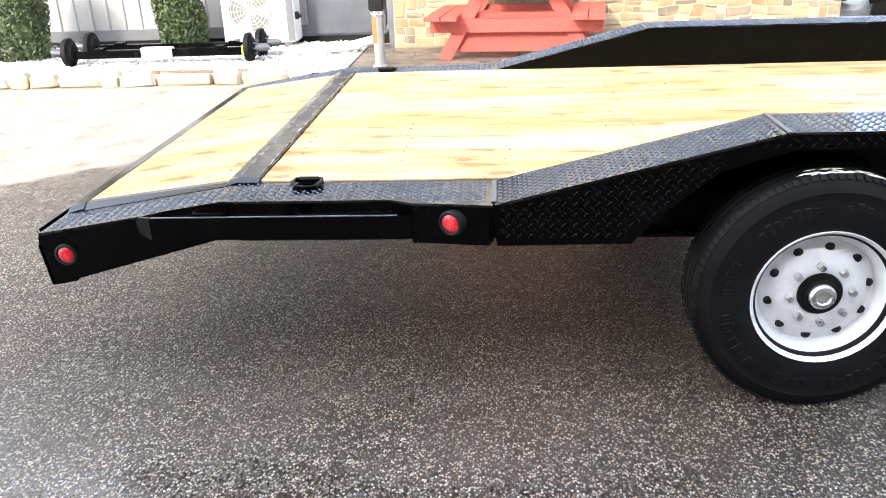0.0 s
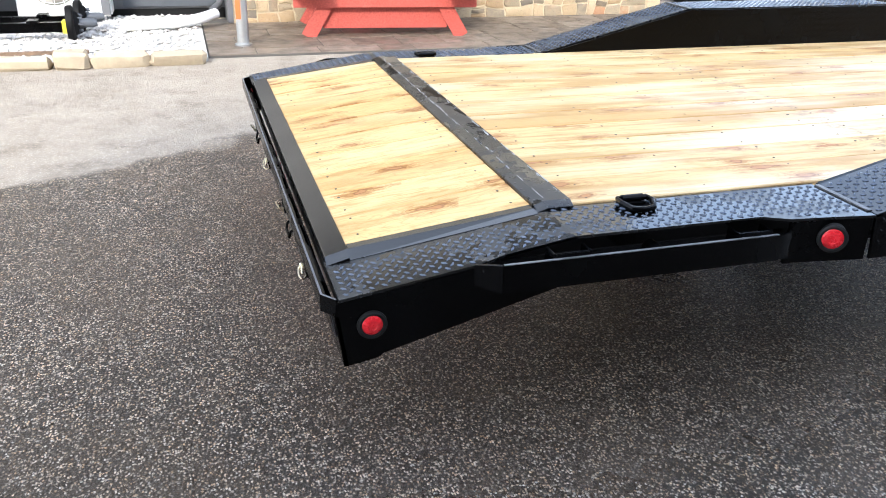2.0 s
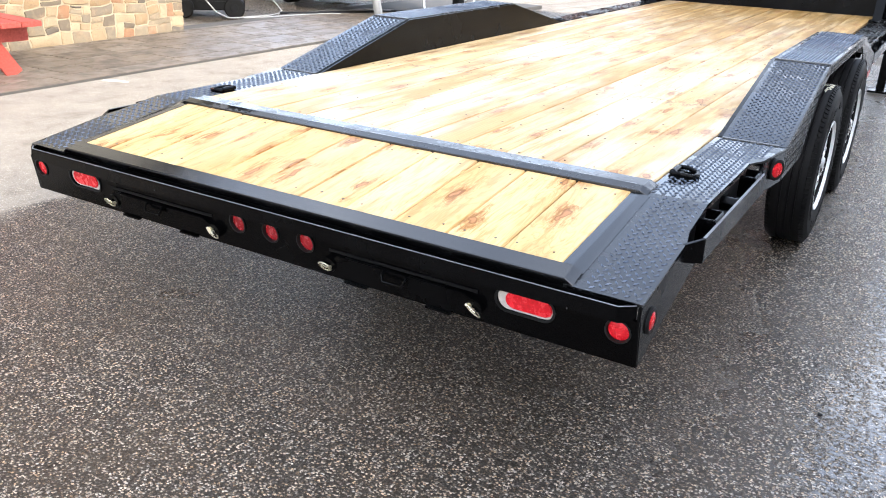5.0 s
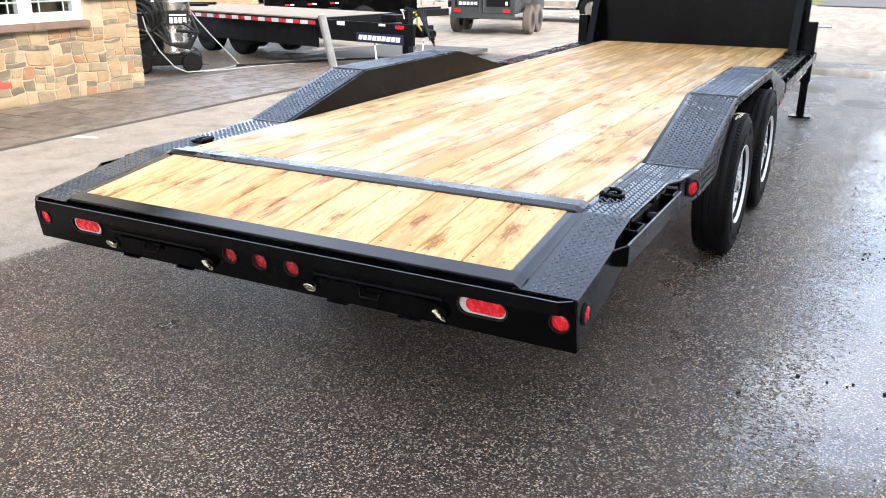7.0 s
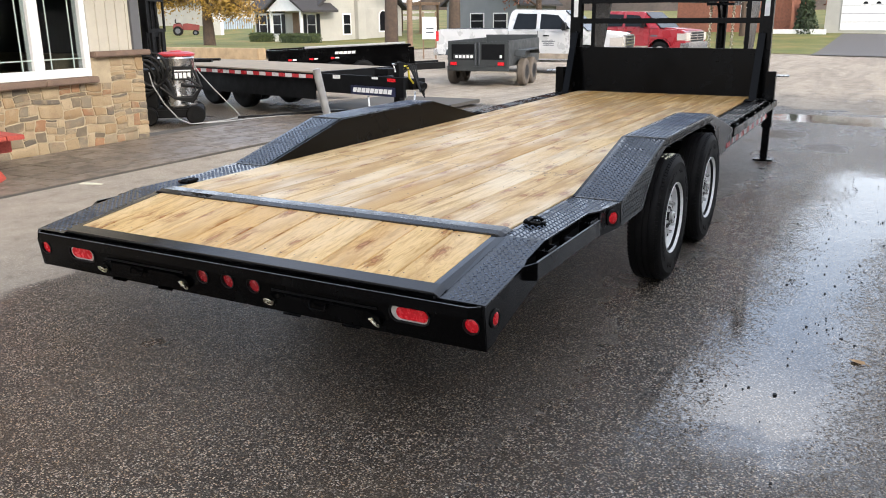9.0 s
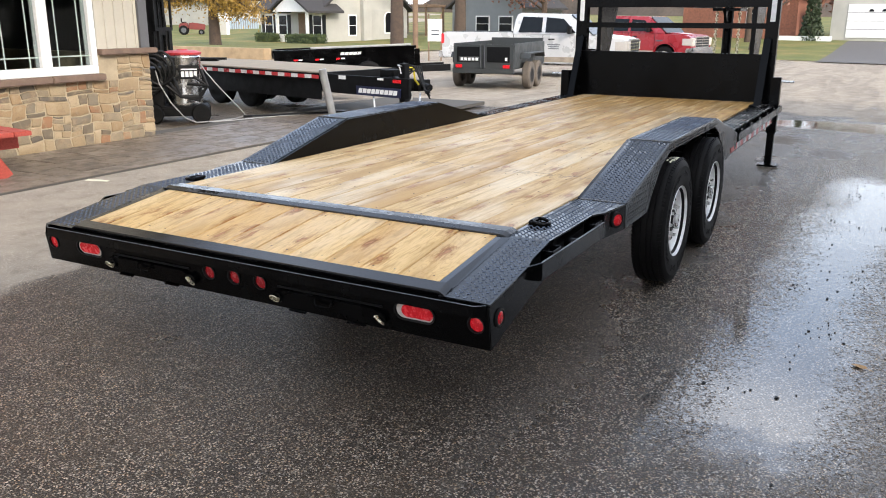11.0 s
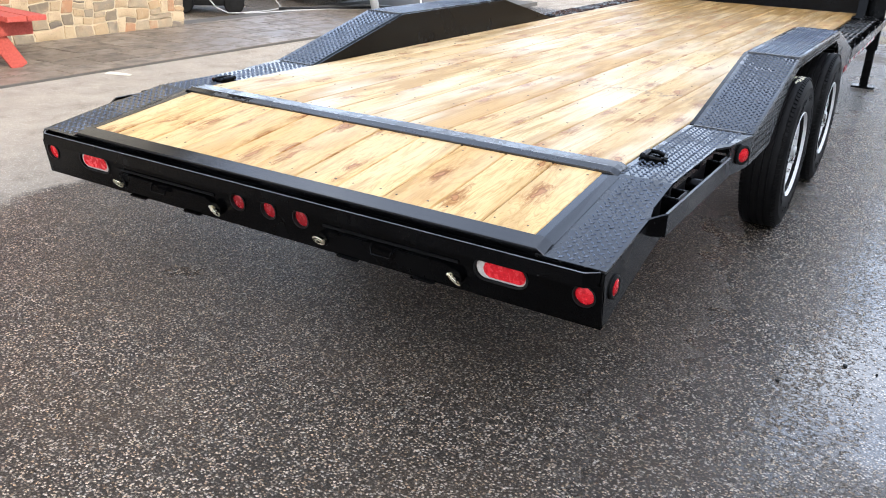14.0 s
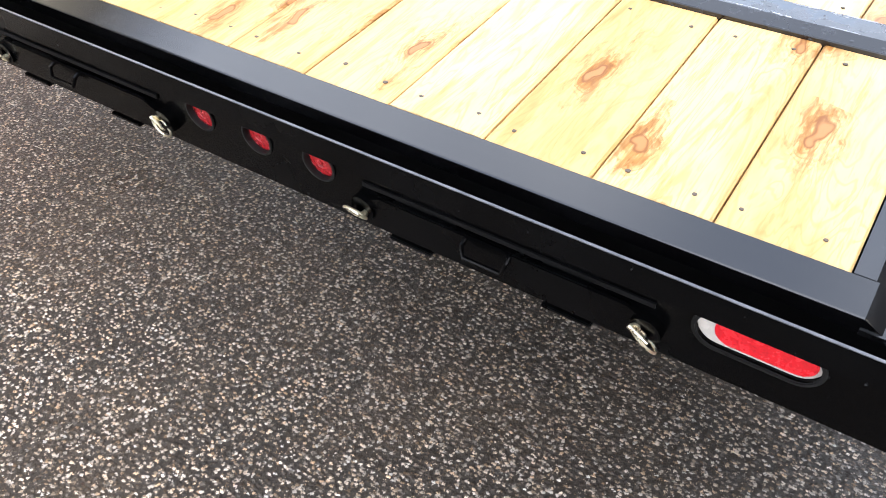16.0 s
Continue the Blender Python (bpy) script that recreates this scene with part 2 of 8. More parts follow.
def pine(name, gold):
    """Yellow pine; gold: how fresh and resinous the boards are."""
    k = Nodes(name)
    r = k.rand()
    shift = k.math("MULTIPLY", r, 43.0)
    slow = k.pos((0.5, 6.5, 6.5), shift)
    ripple = k.n("TexNoise")
    k.link(k.pos((1, 1, 1), shift), ripple.inputs["Vector"])
    ripple.inputs["Scale"].default_value = 11.0
    wob = k.mix(0.30, k.pos((1.7, 4.4, 4.4), shift), ripple.outputs["Color"], "ADD")
    cells = k.n("TexVoronoi")
    k.link(wob, cells.inputs["Vector"])
    cells.voronoi_dimensions = "2D"
    cells.inputs["Scale"].default_value = 1.45 + 0.25 * gold
    some = k.n("SeparateColor")
    k.link(cells.outputs["Color"], some.inputs[0])
    bare = k.step(some.outputs[0], 0.72 - 0.22 * gold, 0.66 - 0.22 * gold)
    knot = k.math("ADD", cells.outputs["Distance"], k.math("MULTIPLY", bare, 0.6))
    bands = k.math("ADD", k.noise(slow, 1.6, 3, 0.5, 1.2), k.step(knot, 0.42, 0.0, 0.0, 0.10))
    rings = k.math("FRACT", k.math("MULTIPLY", bands, 13.0))
    rings = k.math("ABSOLUTE", k.math("SUBTRACT", rings, 0.5))
    fibre = k.noise(k.pos((4.0, 160.0, 160.0), shift), 1.0, 3)
    pale_ramp = k.ramp(r, (0.0, (0.47, 0.290, 0.105)), (0.35, (0.67, 0.490, 0.245)), (0.7, (0.54, 0.355, 0.145)), (1.0, (0.73, 0.565, 0.320)))
    gold_ramp = k.ramp(r, (0.0, (0.60, 0.375, 0.145)), (0.35, (0.70, 0.485, 0.22)), (0.7, (0.64, 0.415, 0.165)), (1.0, (0.72, 0.515, 0.25)))
    col = k.mix(gold, pale_ramp, gold_ramp)
    col = k.mix(k.step(rings, 0.22, 0.03, 0.0, 0.45), col, (0.42, 0.24, 0.08))
    col = k.mix(k.step(fibre, 0.52, 0.72, 0.0, 0.42), col, (0.40, 0.235, 0.085))
    stain = k.noise(k.pos((0.8, 3.2, 3.2), shift), 1.9, 5, 0.6)
    col = k.mix(k.step(stain, 0.47, 0.62, 0.0, 0.80 - 0.38 * gold), col, (0.36, 0.205, 0.06))
    smear = k.noise(k.pos((0.9, 13.0, 13.0), shift), 1.4, 5, 0.6)
    col = k.mix(k.step(smear, 0.52, 0.66, 0.0, 0.74 - 0.15 * gold), col, (0.33, 0.19, 0.05))
    pale = k.noise(k.pos((0.7, 2.6, 2.6), shift), 1.1, 4)
    col = k.mix(k.step(pale, 0.48, 0.68, 0.0, 0.62 - 0.50 * gold), col, (0.78, 0.66, 0.43))
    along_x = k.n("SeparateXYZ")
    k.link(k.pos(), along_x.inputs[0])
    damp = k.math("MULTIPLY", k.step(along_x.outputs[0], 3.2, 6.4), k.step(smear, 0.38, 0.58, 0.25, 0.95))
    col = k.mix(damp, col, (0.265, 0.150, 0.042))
    scuff_at = k.math("ABSOLUTE", k.math("SUBTRACT", along_x.outputs[0], k.math("ADD", 2.02, k.math("MULTIPLY", k.noise(k.pos(), 3.0, 3), 0.14))))
    scuff = k.math("MULTIPLY", k.step(scuff_at, 0.085, 0.02), k.step(k.noise(k.pos((14.0, 30.0, 30.0)), 1.0, 4, 0.7), 0.48, 0.62, 0.0, 0.75))
    col = k.mix(scuff, col, (0.21, 0.13, 0.07))
    lick = k.noise(k.pos((9.0, 34.0, 34.0), shift), 1.0, 4, 0.65, 0.6)
    flame = k.math("ADD", knot, k.math("MULTIPLY", k.math("SUBTRACT", lick, 0.5), 1.05))
    col = k.mix(k.step(flame, 0.26, 0.0, 0.0, 0.52 + 0.36 * gold), col, (0.34, 0.140, 0.022))
    col = k.mix(k.step(flame, 0.10, -0.08, 0.0, 0.55 + 0.35 * gold), col, (0.20, 0.075, 0.013))
    curl = k.math("FRACT", k.math("ADD", k.math("MULTIPLY", knot, 15.0), k.math("MULTIPLY", lick, 3.0)))
    curl = k.math("ABSOLUTE", k.math("SUBTRACT", curl, 0.5))
    curl = k.math("MULTIPLY", k.step(curl, 0.30, 0.06), k.step(flame, 0.40, 0.12))
    col = k.mix(k.math("MULTIPLY", curl, 0.30 + 0.16 * gold), col, (0.24, 0.10, 0.022))
    vane = k.noise(k.pos((2.6, 75.0, 75.0), shift), 1.0, 4, 0.65, 0.5)
    feather = k.math("MULTIPLY", k.step(k.math("ADD", knot, k.math("MULTIPLY", k.math("SUBTRACT", lick, 0.5), 0.5)), 0.52, 0.10), k.step(vane, 0.46, 0.60))
    col = k.mix(k.math("MULTIPLY", feather, 0.45 + 0.30 * gold), col, (0.26, 0.115, 0.028))
    streak = k.noise(k.pos((1.3, 52.0, 52.0), shift), 1.0, 4, 0.6)
    col = k.mix(k.math("MULTIPLY", k.step(streak, 0.57, 0.68), 0.55), col, (0.40, 0.215, 0.06))
    col = k.mix(k.step(knot, 0.105, 0.075, 0.0, 0.85), col, (0.20, 0.075, 0.02))
    col = k.mix(k.step(knot, 0.080, 0.05, 0.0, 0.9), col, (0.40, 0.185, 0.065))
    height = k.math("ADD", fibre, k.math("MULTIPLY", rings, 0.8))
    return k.done(col, k.step(pale, 0.35, 0.62, 0.60, 0.34), 0.0, k.bump(height, 0.16, 0.003), 0.0, 0.34 - 0.16 * gold)


def asphalt():
    """Worn asphalt: dry and pale, with a wet stretch and standing water."""
    k = Nodes("asphalt")
    p = k.pos()
    sep = k.n("SeparateXYZ")
    k.link(p, sep.inputs[0])
    x, y = sep.outputs[0], sep.outputs[1]
    edge = k.math("SUBTRACT", k.noise(p, 1.3, 6, 0.62), 0.5)
    rag = k.math("MULTIPLY", edge, 1.1)
    # the wet stretch ends along a ragged line beside the patio and before the street
    line = k.math("ADD", k.math("MULTIPLY", k.math("MINIMUM", x, 0.0), 0.62), 3.55)
    side = k.step(k.math("ADD", k.math("SUBTRACT", line, y), rag), -0.08, 0.12)
    ahead = k.math("SUBTRACT", k.math("ADD", k.math("MULTIPLY", y, 0.55), 15.3), x)
    front = k.step(k.math("ADD", ahead, k.math("MULTIPLY", edge, 3.0)), -0.2, 0.3)
    wet = k.math("MULTIPLY", side, front)
    yard = k.math("MULTIPLY", k.step(x, 5.9, 6.8), k.step(k.math("SUBTRACT", k.math("ADD", 12.9, k.math("MULTIPLY", edge, 3.0)), x), -0.4, 0.9))
    patch = k.step(k.noise(k.pos((0.5, 1.6, 1)), 0.9, 5), 0.34, 0.44)
    wet = k.math("MAXIMUM", wet, k.math("MULTIPLY", yard, patch))
    drips = k.math("MULTIPLY", k.step(k.noise(k.pos((1, 1.7, 1)), 2.6, 4), 0.63, 0.68), k.step(y, 4.9, 4.0))
    wet = k.math("MAXIMUM", wet, k.math("MULTIPLY", drips, 0.55))
    # the stones: angular chips in dark bitumen
    jit = k.n("TexNoise")
    k.link(p, jit.inputs["Vector"])
    jit.inputs["Scale"].default_value, jit.inputs["Detail"].default_value = 260.0, 2.0
    jagged = k.mix(0.0105, p, jit.outputs["Color"], "ADD")

    def chips(scale, metric, stretch):
        at = k.n("Mapping")
        k.link(jagged, at.inputs["Vector"])
        at.inputs["Scale"].default_value = stretch
        node = k.n("TexVoronoi")
        node.distance = metric
        k.link(at.outputs[0], node.inputs["Vector"])
        node.inputs["Scale"].default_value = scale
        pick = k.n("SeparateColor")
        k.link(node.outputs["Color"], pick.inputs[0])
        return node.outputs["Distance"], pick.outputs

    fine_d, fine = chips(128.0, "EUCLIDEAN", (1.0, 0.72, 1.0))
    big_d, big = chips(92.0, "MANHATTAN", (0.75, 1.0, 1.0))
    # standing water beside the trailer and before the street; the higher chips stand out of it at its edge
    shore = k.math("SUBTRACT", k.math("SUBTRACT", -0.40, k.math("MULTIPLY", x, 0.042)), y)
    ripple = k.math("SUBTRACT", k.noise(p, 7.0, 5, 0.65), 0.5)
    rim = k.math("ADD", k.math("MULTIPLY", edge, 0.42), k.math("MULTIPLY", ripple, 0.22))
    proud = k.math("MULTIPLY", k.math("SUBTRACT", fine[2], 0.5), 0.42)
    pool = k.math("MULTIPLY", k.step(k.math("SUBTRACT", k.math("ADD", shore, rim), proud), 0.10, 0.17), k.step(k.math("ADD", x, k.math("MULTIPLY", edge, 1.6)), 0.1, 0.7))
    far_side = k.math("SUBTRACT", k.math("ADD", y, 1.28), k.math("MULTIPLY", k.step(x, 3.0, 6.5), -0.5))
    pool = k.math("MULTIPLY", pool, k.step(k.math("SUBTRACT", k.math("ADD", far_side, k.math("MULTIPLY", rim, 1.4)), proud), -0.02, 0.06))
    pool = k.math("MULTIPLY", pool, k.step(k.math("ADD", x, k.math("MULTIPLY", edge, 1.5)), 7.6, 7.0))
    dx = k.math("DIVIDE", k.math("SUBTRACT", x, 13.3), 1.0)
    dy = k.math("DIVIDE", k.math("ADD", y, 1.6), 3.0)
    far = k.math("ADD", k.math("ADD", k.math("MULTIPLY", dx, dx), k.math("MULTIPLY", dy, dy)), k.math("MULTIPLY", edge, 1.2))
    grit = k.math("SUBTRACT", 1.0, k.step(k.noise(p, 14.0, 5, 0.75), 0.62, 0.70, 0.0, 0.9))
    pool = k.math("MULTIPLY", pool, grit)
    pool = k.math("MAXIMUM", pool, k.step(far, 1.0, 0.85))
    tint = k.ramp(fine[1], (0.0, (1.0, 0.80, 0.58)), (0.3, (1.0, 0.93, 0.84)), (0.75, (0.97, 0.97, 0.97)), (1.0, (0.86, 0.93, 1.0)))
    value = k.ramp(fine[0], (0.0, (0.034, 0.0280, 0.0225)), (0.25, (0.115, 0.096, 0.077)), (0.42, (0.27, 0.232, 0.190)), (0.58, (0.49, 0.438, 0.370)), (0.78, (0.66, 0.610, 0.540)), (1.0, (0.78, 0.735, 0.67)))
    stone = k.mix(1.0, value, tint, "MULTIPLY")
    gap = (0.024, 0.0195, 0.0155)
    stone = k.mix(k.step(fine_d, 0.37, 0.49), stone, gap)
    body = k.step(big_d, 0.62, 0.50)
    stone = k.mix(k.math("MULTIPLY", body, k.step(big[0], 0.86, 0.90, 0.0, 0.70)), stone, (0.60, 0.56, 0.50))
    stone = k.mix(k.math("MULTIPLY", body, k.step(big[1], 0.62, 0.66, 0.0, 0.80)), stone, (0.024, 0.021, 0.019))
    stone = k.mix(k.math("MULTIPLY", body, k.step(big[2], 0.90, 0.93, 0.0, 0.70)), stone, (0.20, 0.115, 0.06))
    dist, tone_lift = fine_d, fine[2]
    clump = k.noise(p, 21.0, 4, 0.72)
    stone = k.mix(k.step(clump, 0.38, 0.54, 0.50, 0.0), stone, (0.022, 0.020, 0.018))
    stone = k.mix(k.step(k.noise(p, 5.5, 5, 0.65), 0.54, 0.38, 0.0, 0.30), stone, (0.030, 0.025, 0.020))
    broad = k.noise(p, 0.7, 6, 0.6)
    brown = k.noise(p, 1.9, 4, 0.6)
    stone = k.mix(k.step(brown, 0.42, 0.70, 0.0, 0.26), stone, (0.105, 0.076, 0.050))
    dry = k.mix(0.62, stone, k.ramp(k.noise(p, 2.6, 6, 0.7), (0.30, (0.34, 0.285, 0.215)), (0.46, (0.54, 0.46, 0.36)), (0.7, (0.66, 0.57, 0.455))))
    # tyre tracks and old patches on the way to the street
    tracks = k.noise(k.pos((0.16, 1.5, 1)), 0.9, 5, 0.65, 0.8)
    dry = k.mix(k.math("MULTIPLY", k.step(tracks, 0.44, 0.62), k.step(x, 7.5, 11.0, 0.0, 0.34)), dry, (0.16, 0.14, 0.12))
    damp = k.mix(k.step(broad, 0.3, 0.7, 0.0, 0.14), stone, (0.075, 0.058, 0.040))
    damp = k.mix(1.0, damp, (0.97, 0.93, 0.87), "MULTIPLY")
    # the wet stones grow lighter behind the tail
    paler_rear = k.step(k.math("ADD", k.math("ADD", x, k.math("MULTIPLY", y, -0.35)), k.math("MULTIPLY", edge, 1.2)), 0.2, -1.8)
    damp = k.mix(paler_rear, damp, (1.55, 1.51, 1.46), "MULTIPLY")
    col = k.mix(wet, dry, damp)
    col = k.mix(k.math("MULTIPLY", pool, 0.3), col, (0.040, 0.037, 0.034))
    silt = k.step(k.noise(k.pos((0.55, 1.1, 1)), 1.0, 4), 0.60, 0.70, 0.0, 0.7)
    silt = k.math("MULTIPLY", silt, k.math("MULTIPLY", k.step(x, 7.6, 8.6), k.step(x, 12.5, 11.5)))
    for mx, my, rx, ry in ((10.5, 0.15, 0.75, 0.42), (9.1, -0.55, 0.62, 0.36), (11.6, -1.3, 0.8, 0.5)):
        ex = k.math("DIVIDE", k.math("SUBTRACT", x, mx), rx)
        ey = k.math("DIVIDE", k.math("SUBTRACT", y, my), ry)
        away = k.math("ADD", k.math("ADD", k.math("MULTIPLY", ex, ex), k.math("MULTIPLY", ey, ey)), k.math("ADD", k.math("MULTIPLY", edge, 2.6), k.math("MULTIPLY", ripple, 1.6)))
        silt = k.math("MAXIMUM", silt, k.step(away, 1.0, 0.1, 0.0, 0.80))
    col = k.mix(silt, col, (0.120, 0.086, 0.054))
    soak = k.math("MULTIPLY", wet, k.step(k.math("ADD", y, k.math("MULTIPLY", edge, 1.2)), 0.35, -0.75))
    rough = k.math("SUBTRACT", 0.88, k.math("MULTIPLY", wet, k.step(broad, 0.3, 0.7, 0.50, 0.62)))
    rough = k.math("MULTIPLY", rough, k.math("SUBTRACT", 1.0, k.math("MULTIPLY", soak, 0.55)))
    facet = k.math("MULTIPLY", k.step(fine_d, 0.46, 0.22), k.step(fine[1], 0.42, 0.58))
    rough = k.math("MULTIPLY", rough, k.math("SUBTRACT", 1.0, k.math("MULTIPLY", pool, 0.93)))
    rough = k.math("MAXIMUM", rough, k.math("MULTIPLY", silt, 0.7))
    lumps = k.math("ADD", k.math("MULTIPLY", k.math("SUBTRACT", 0.6, dist), tone_lift), k.math("MULTIPLY", clump, 1.1))
    strength = k.math("MULTIPLY", k.math("SUBTRACT", 1.0, k.math("MULTIPLY", soak, 0.15)), k.math("SUBTRACT", 1.0, k.math("MULTIPLY", pool, 0.985)))
    return k.done(col, rough, 0.0, k.bump(lumps, strength, 0.013), 0.0, k.math("ADD", k.math("ADD", k.math("ADD", 0.22, k.math("MULTIPLY", soak, 0.62)), k.math("MULTIPLY", pool, 0.8)), k.math("MULTIPLY", k.math("ADD", k.math("MULTIPLY", soak, 2.5), k.math("MULTIPLY", wet, 0.35)), facet)))


def field_stone():
    k = Nodes("field_stone")
    r = k.rand()
    p = k.pos((1, 1, 1), k.math("MULTIPLY", r, 31.0))
    col = k.ramp(r, (0.0, (0.35, 0.255, 0.145)), (0.14, (0.17, 0.135, 0.092)), (0.26, (0.39, 0.295, 0.175)), (0.38, (0.31, 0.165, 0.085)), (0.46, (0.22, 0.180, 0.125)),
                 (0.58, (0.42, 0.325, 0.20)), (0.70, (0.145, 0.120, 0.090)), (0.80, (0.33, 0.225, 0.120)), (0.90, (0.27, 0.215, 0.140)), mode="CONSTANT")
    n1, n2 = k.noise(p, 11, 5), k.noise(p, 75, 4)
    cloud = k.noise(p, 5.5, 4, 0.6)
    col = k.mix(k.step(cloud, 0.50, 0.66, 0.0, 0.5), col, (0.22, 0.14, 0.08))
    col = k.mix(k.step(n1, 0.45, 0.75, 0.0, 0.5), col, (0.44, 0.345, 0.215))
    col = k.mix(k.step(n2, 0.5, 0.75, 0.0, 0.45), col, (0.14, 0.10, 0.07))
    return k.done(col, 0.88, 0.0, k.bump(k.math("ADD", n1, k.math("MULTIPLY", n2, 0.4)), 0.55, 0.012))


def red_stain_wood():
    k = Nodes("red_painted_wood")
    p = k.pos((6, 3, 6))
    grain, wear = k.noise(p, 9, 5), k.noise(k.pos(), 7, 6)
    col = k.ramp(grain, (0.3, (0.33, 0.052, 0.036)), (0.7, (0.47, 0.088, 0.062)))
    col = k.mix(k.step(wear, 0.6, 0.8, 0.0, 0.4), col, (0.52, 0.17, 0.12))
    return k.done(col, 0.62, 0.0, k.bump(grain, 0.2, 0.004))


def tyre_rubber():
    k = Nodes("tyre_rubber")
    p = k.pos()
    n1, n2 = k.noise(p, 9, 5), k.noise(p, 130, 3)
    col = k.ramp(n1, (0.35, (0.0028, 0.0028, 0.003)), (0.7, (0.0075, 0.007, 0.0066)))
    return k.done(col, 0.62, 0.0, k.bump(n2, 0.10, 0.002), 0.0, 0.16)


def window_glass():
    k = Nodes("window_glass")
    n = k.noise(k.pos(), 1.5, 2)
    k.bsdf.inputs["Transmission Weight"].default_value = 1.0
    k.bsdf.inputs["IOR"].default_value = 1.2
    return k.done((0.50, 0.57, 0.58), 0.01, 0.0, k.bump(n, 0.03, 0.01), 0.0, 0.2)


def leafy(name, low, high, spread=0.5):
    """Leaves that vary from clump to clump."""
    k = Nodes(name)
    geo = k.n("NewGeometry")
    col = k.ramp(geo.outputs["Random Per Island"], (0.0, low), (1.0, high))
    col = k.mix(k.step(k.noise(k.pos(), 3, 3), 0.4, 0.7, 0.0, spread), col, low)
    return k.done(col, 0.6)


def grass_ground():
    k = Nodes("grass")
    p = k.pos()
    a, b = k.noise(p, 0.35, 6), k.noise(p, 9, 4)
    col = k.ramp(a, (0.3, (0.085, 0.108, 0.020)), (0.5, (0.150, 0.152, 0.034)), (0.68, (0.26, 0.180, 0.060)))
    col = k.mix(k.step(b, 0.45, 0.7, 0.0, 0.5), col, (0.06, 0.075, 0.022))
    return k.done(col, 0.9, 0.0, k.bump(b, 0.5, 0.05))


def paving():
    k = Nodes("stamped_concrete")
    r = k.rand()
    p = k.pos()
    a, b = k.noise(k.pos((1, 1, 1), k.math("MULTIPLY", r, 9.0)), 4.5, 6, 0.65), k.noise(p, 55, 4)
    veins = k.noise(k.pos((3.0, 14.0, 3.0)), 1.6, 5, 0.6)
    col = k.ramp(r, (0.0, (0.125, 0.096, 0.069)), (1.0, (0.205, 0.163, 0.121)))
    col = k.mix(k.step(a, 0.45, 0.75, 0.0, 0.6), col, (0.070, 0.057, 0.045))
    col = k.mix(k.step(veins, 0.52, 0.7, 0.0, 0.45), col, (0.29, 0.25, 0.20))
    return k.done(col, k.step(a, 0.4, 0.7, 0.42, 0.75), 0.0, k.bump(k.math("ADD", veins, k.math("MULTIPLY", b, 0.3)), 0.35, 0.01))


# one black paint: sheen raised for sky-lit tops, lowered for dark side faces
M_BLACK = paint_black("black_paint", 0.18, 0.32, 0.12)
M_TREAD = paint_black("wet_black_steel_sky_sheen", 0.20, 0.36, 0.66, film=True)
M_SMOOTH = paint_black("smooth_black_steel_sky_sheen", 0.14, 0.22, 0.78)
# bars coloured pale blue-grey for the sky glint on their raised faces
M_BAR = surface("tread_bar_sky_glint", (0.090, 0.110, 0.150), 0.42, vary=0.45, scale=8, bump=0.2, fine=300, spec=0.32)
M_UNDER = surface("underbody_black", (0.0022, 0.0022, 0.0025), 0.6, vary=0.4, spec=0.2)
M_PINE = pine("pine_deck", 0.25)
M_PINE_TAIL = pine("pine_tail", 1.0)
# worn grey on the bumper lip; a painted sky glint on the rails
M_EDGE = surface("worn_lit_black_edge", (0.10, 0.10, 0.105), 0.38, vary=0.5, scale=30, bump=0.3, fine=200)
M_SCUFF = surface("scuffed_bare_steel", (0.34, 0.34, 0.35), 0.5, vary=0.4, scale=40)
M_WELD = surface("ground_weld_steel", (0.11, 0.11, 0.11), 0.45, 0.3, vary=0.4, scale=60, bump=0.5, fine=160)
M_ASPHALT = asphalt()
M_STONE = field_stone()
M_MORTAR = surface("mortar", (0.42, 0.34, 0.225), 0.92, vary=0.2, scale=9, bump=0.4, fine=70)
M_RED_WOOD = red_stain_wood()
M_TYRE = tyre_rubber()
M_RIM = surface("silver_rim", (0.80, 0.80, 0.79), 0.42, 0.1, vary=0.12, scale=14)
M_PIN = surface("yellow_zinc", (0.66, 0.60, 0.44), 0.28, 0.9, vary=0.15, scale=30)
M_ZINC = surface("zinc_steel", (0.62, 0.62, 0.60), 0.30, 0.9, vary=0.15, scale=20)
# red lens darkened in colour for the dimmer light on the middle three
M_DIM_LENS = surface("dimmed_red_lens", (0.28, 0.010, 0.014), 0.22, vary=0.25, scale=60, bump=0.4, fine=240, coat=0.25)
M_RED_LENS = surface("red_lens", (0.62, 0.012, 0.020), 0.24, vary=0.25, scale=60, bump=0.4, fine=240, coat=0.25)
M_CLEAR_LENS = surface("clear_lens", (0.50, 0.46, 0.41), 0.22, vary=0.1, scale=40, bump=0.2, fine=240, coat=0.5)
M_RUBBER = surface("black_rubber", (0.006, 0.006, 0.006), 0.5, vary=0.3, spec=0.25)
M_CONCRETE = paving()
M_JOINT = surface("concrete_joint", (0.085, 0.077, 0.066), 0.9, vary=0.3)
M_WHITE = surface("white_paint", (0.78, 0.78, 0.76), 0.42, vary=0.06, scale=4, bump=0.05)
M_BROWN_CAP = surface("brown_cast_stone", (0.185, 0.125, 0.09), 0.8, vary=0.25, scale=9, bump=0.3)
M_CREAM = surface("cream_siding", (0.50, 0.465, 0.385), 0.6, vary=0.12, scale=3, bump=0.15)
M_GREY_TRIM = surface("grey_trim", (0.115, 0.115, 0.118), 0.55, vary=0.15)
M_TAN_METAL = surface("ribbed_metal_siding", (0.30, 0.29, 0.27), 0.5, vary=0.12, scale=2.5)
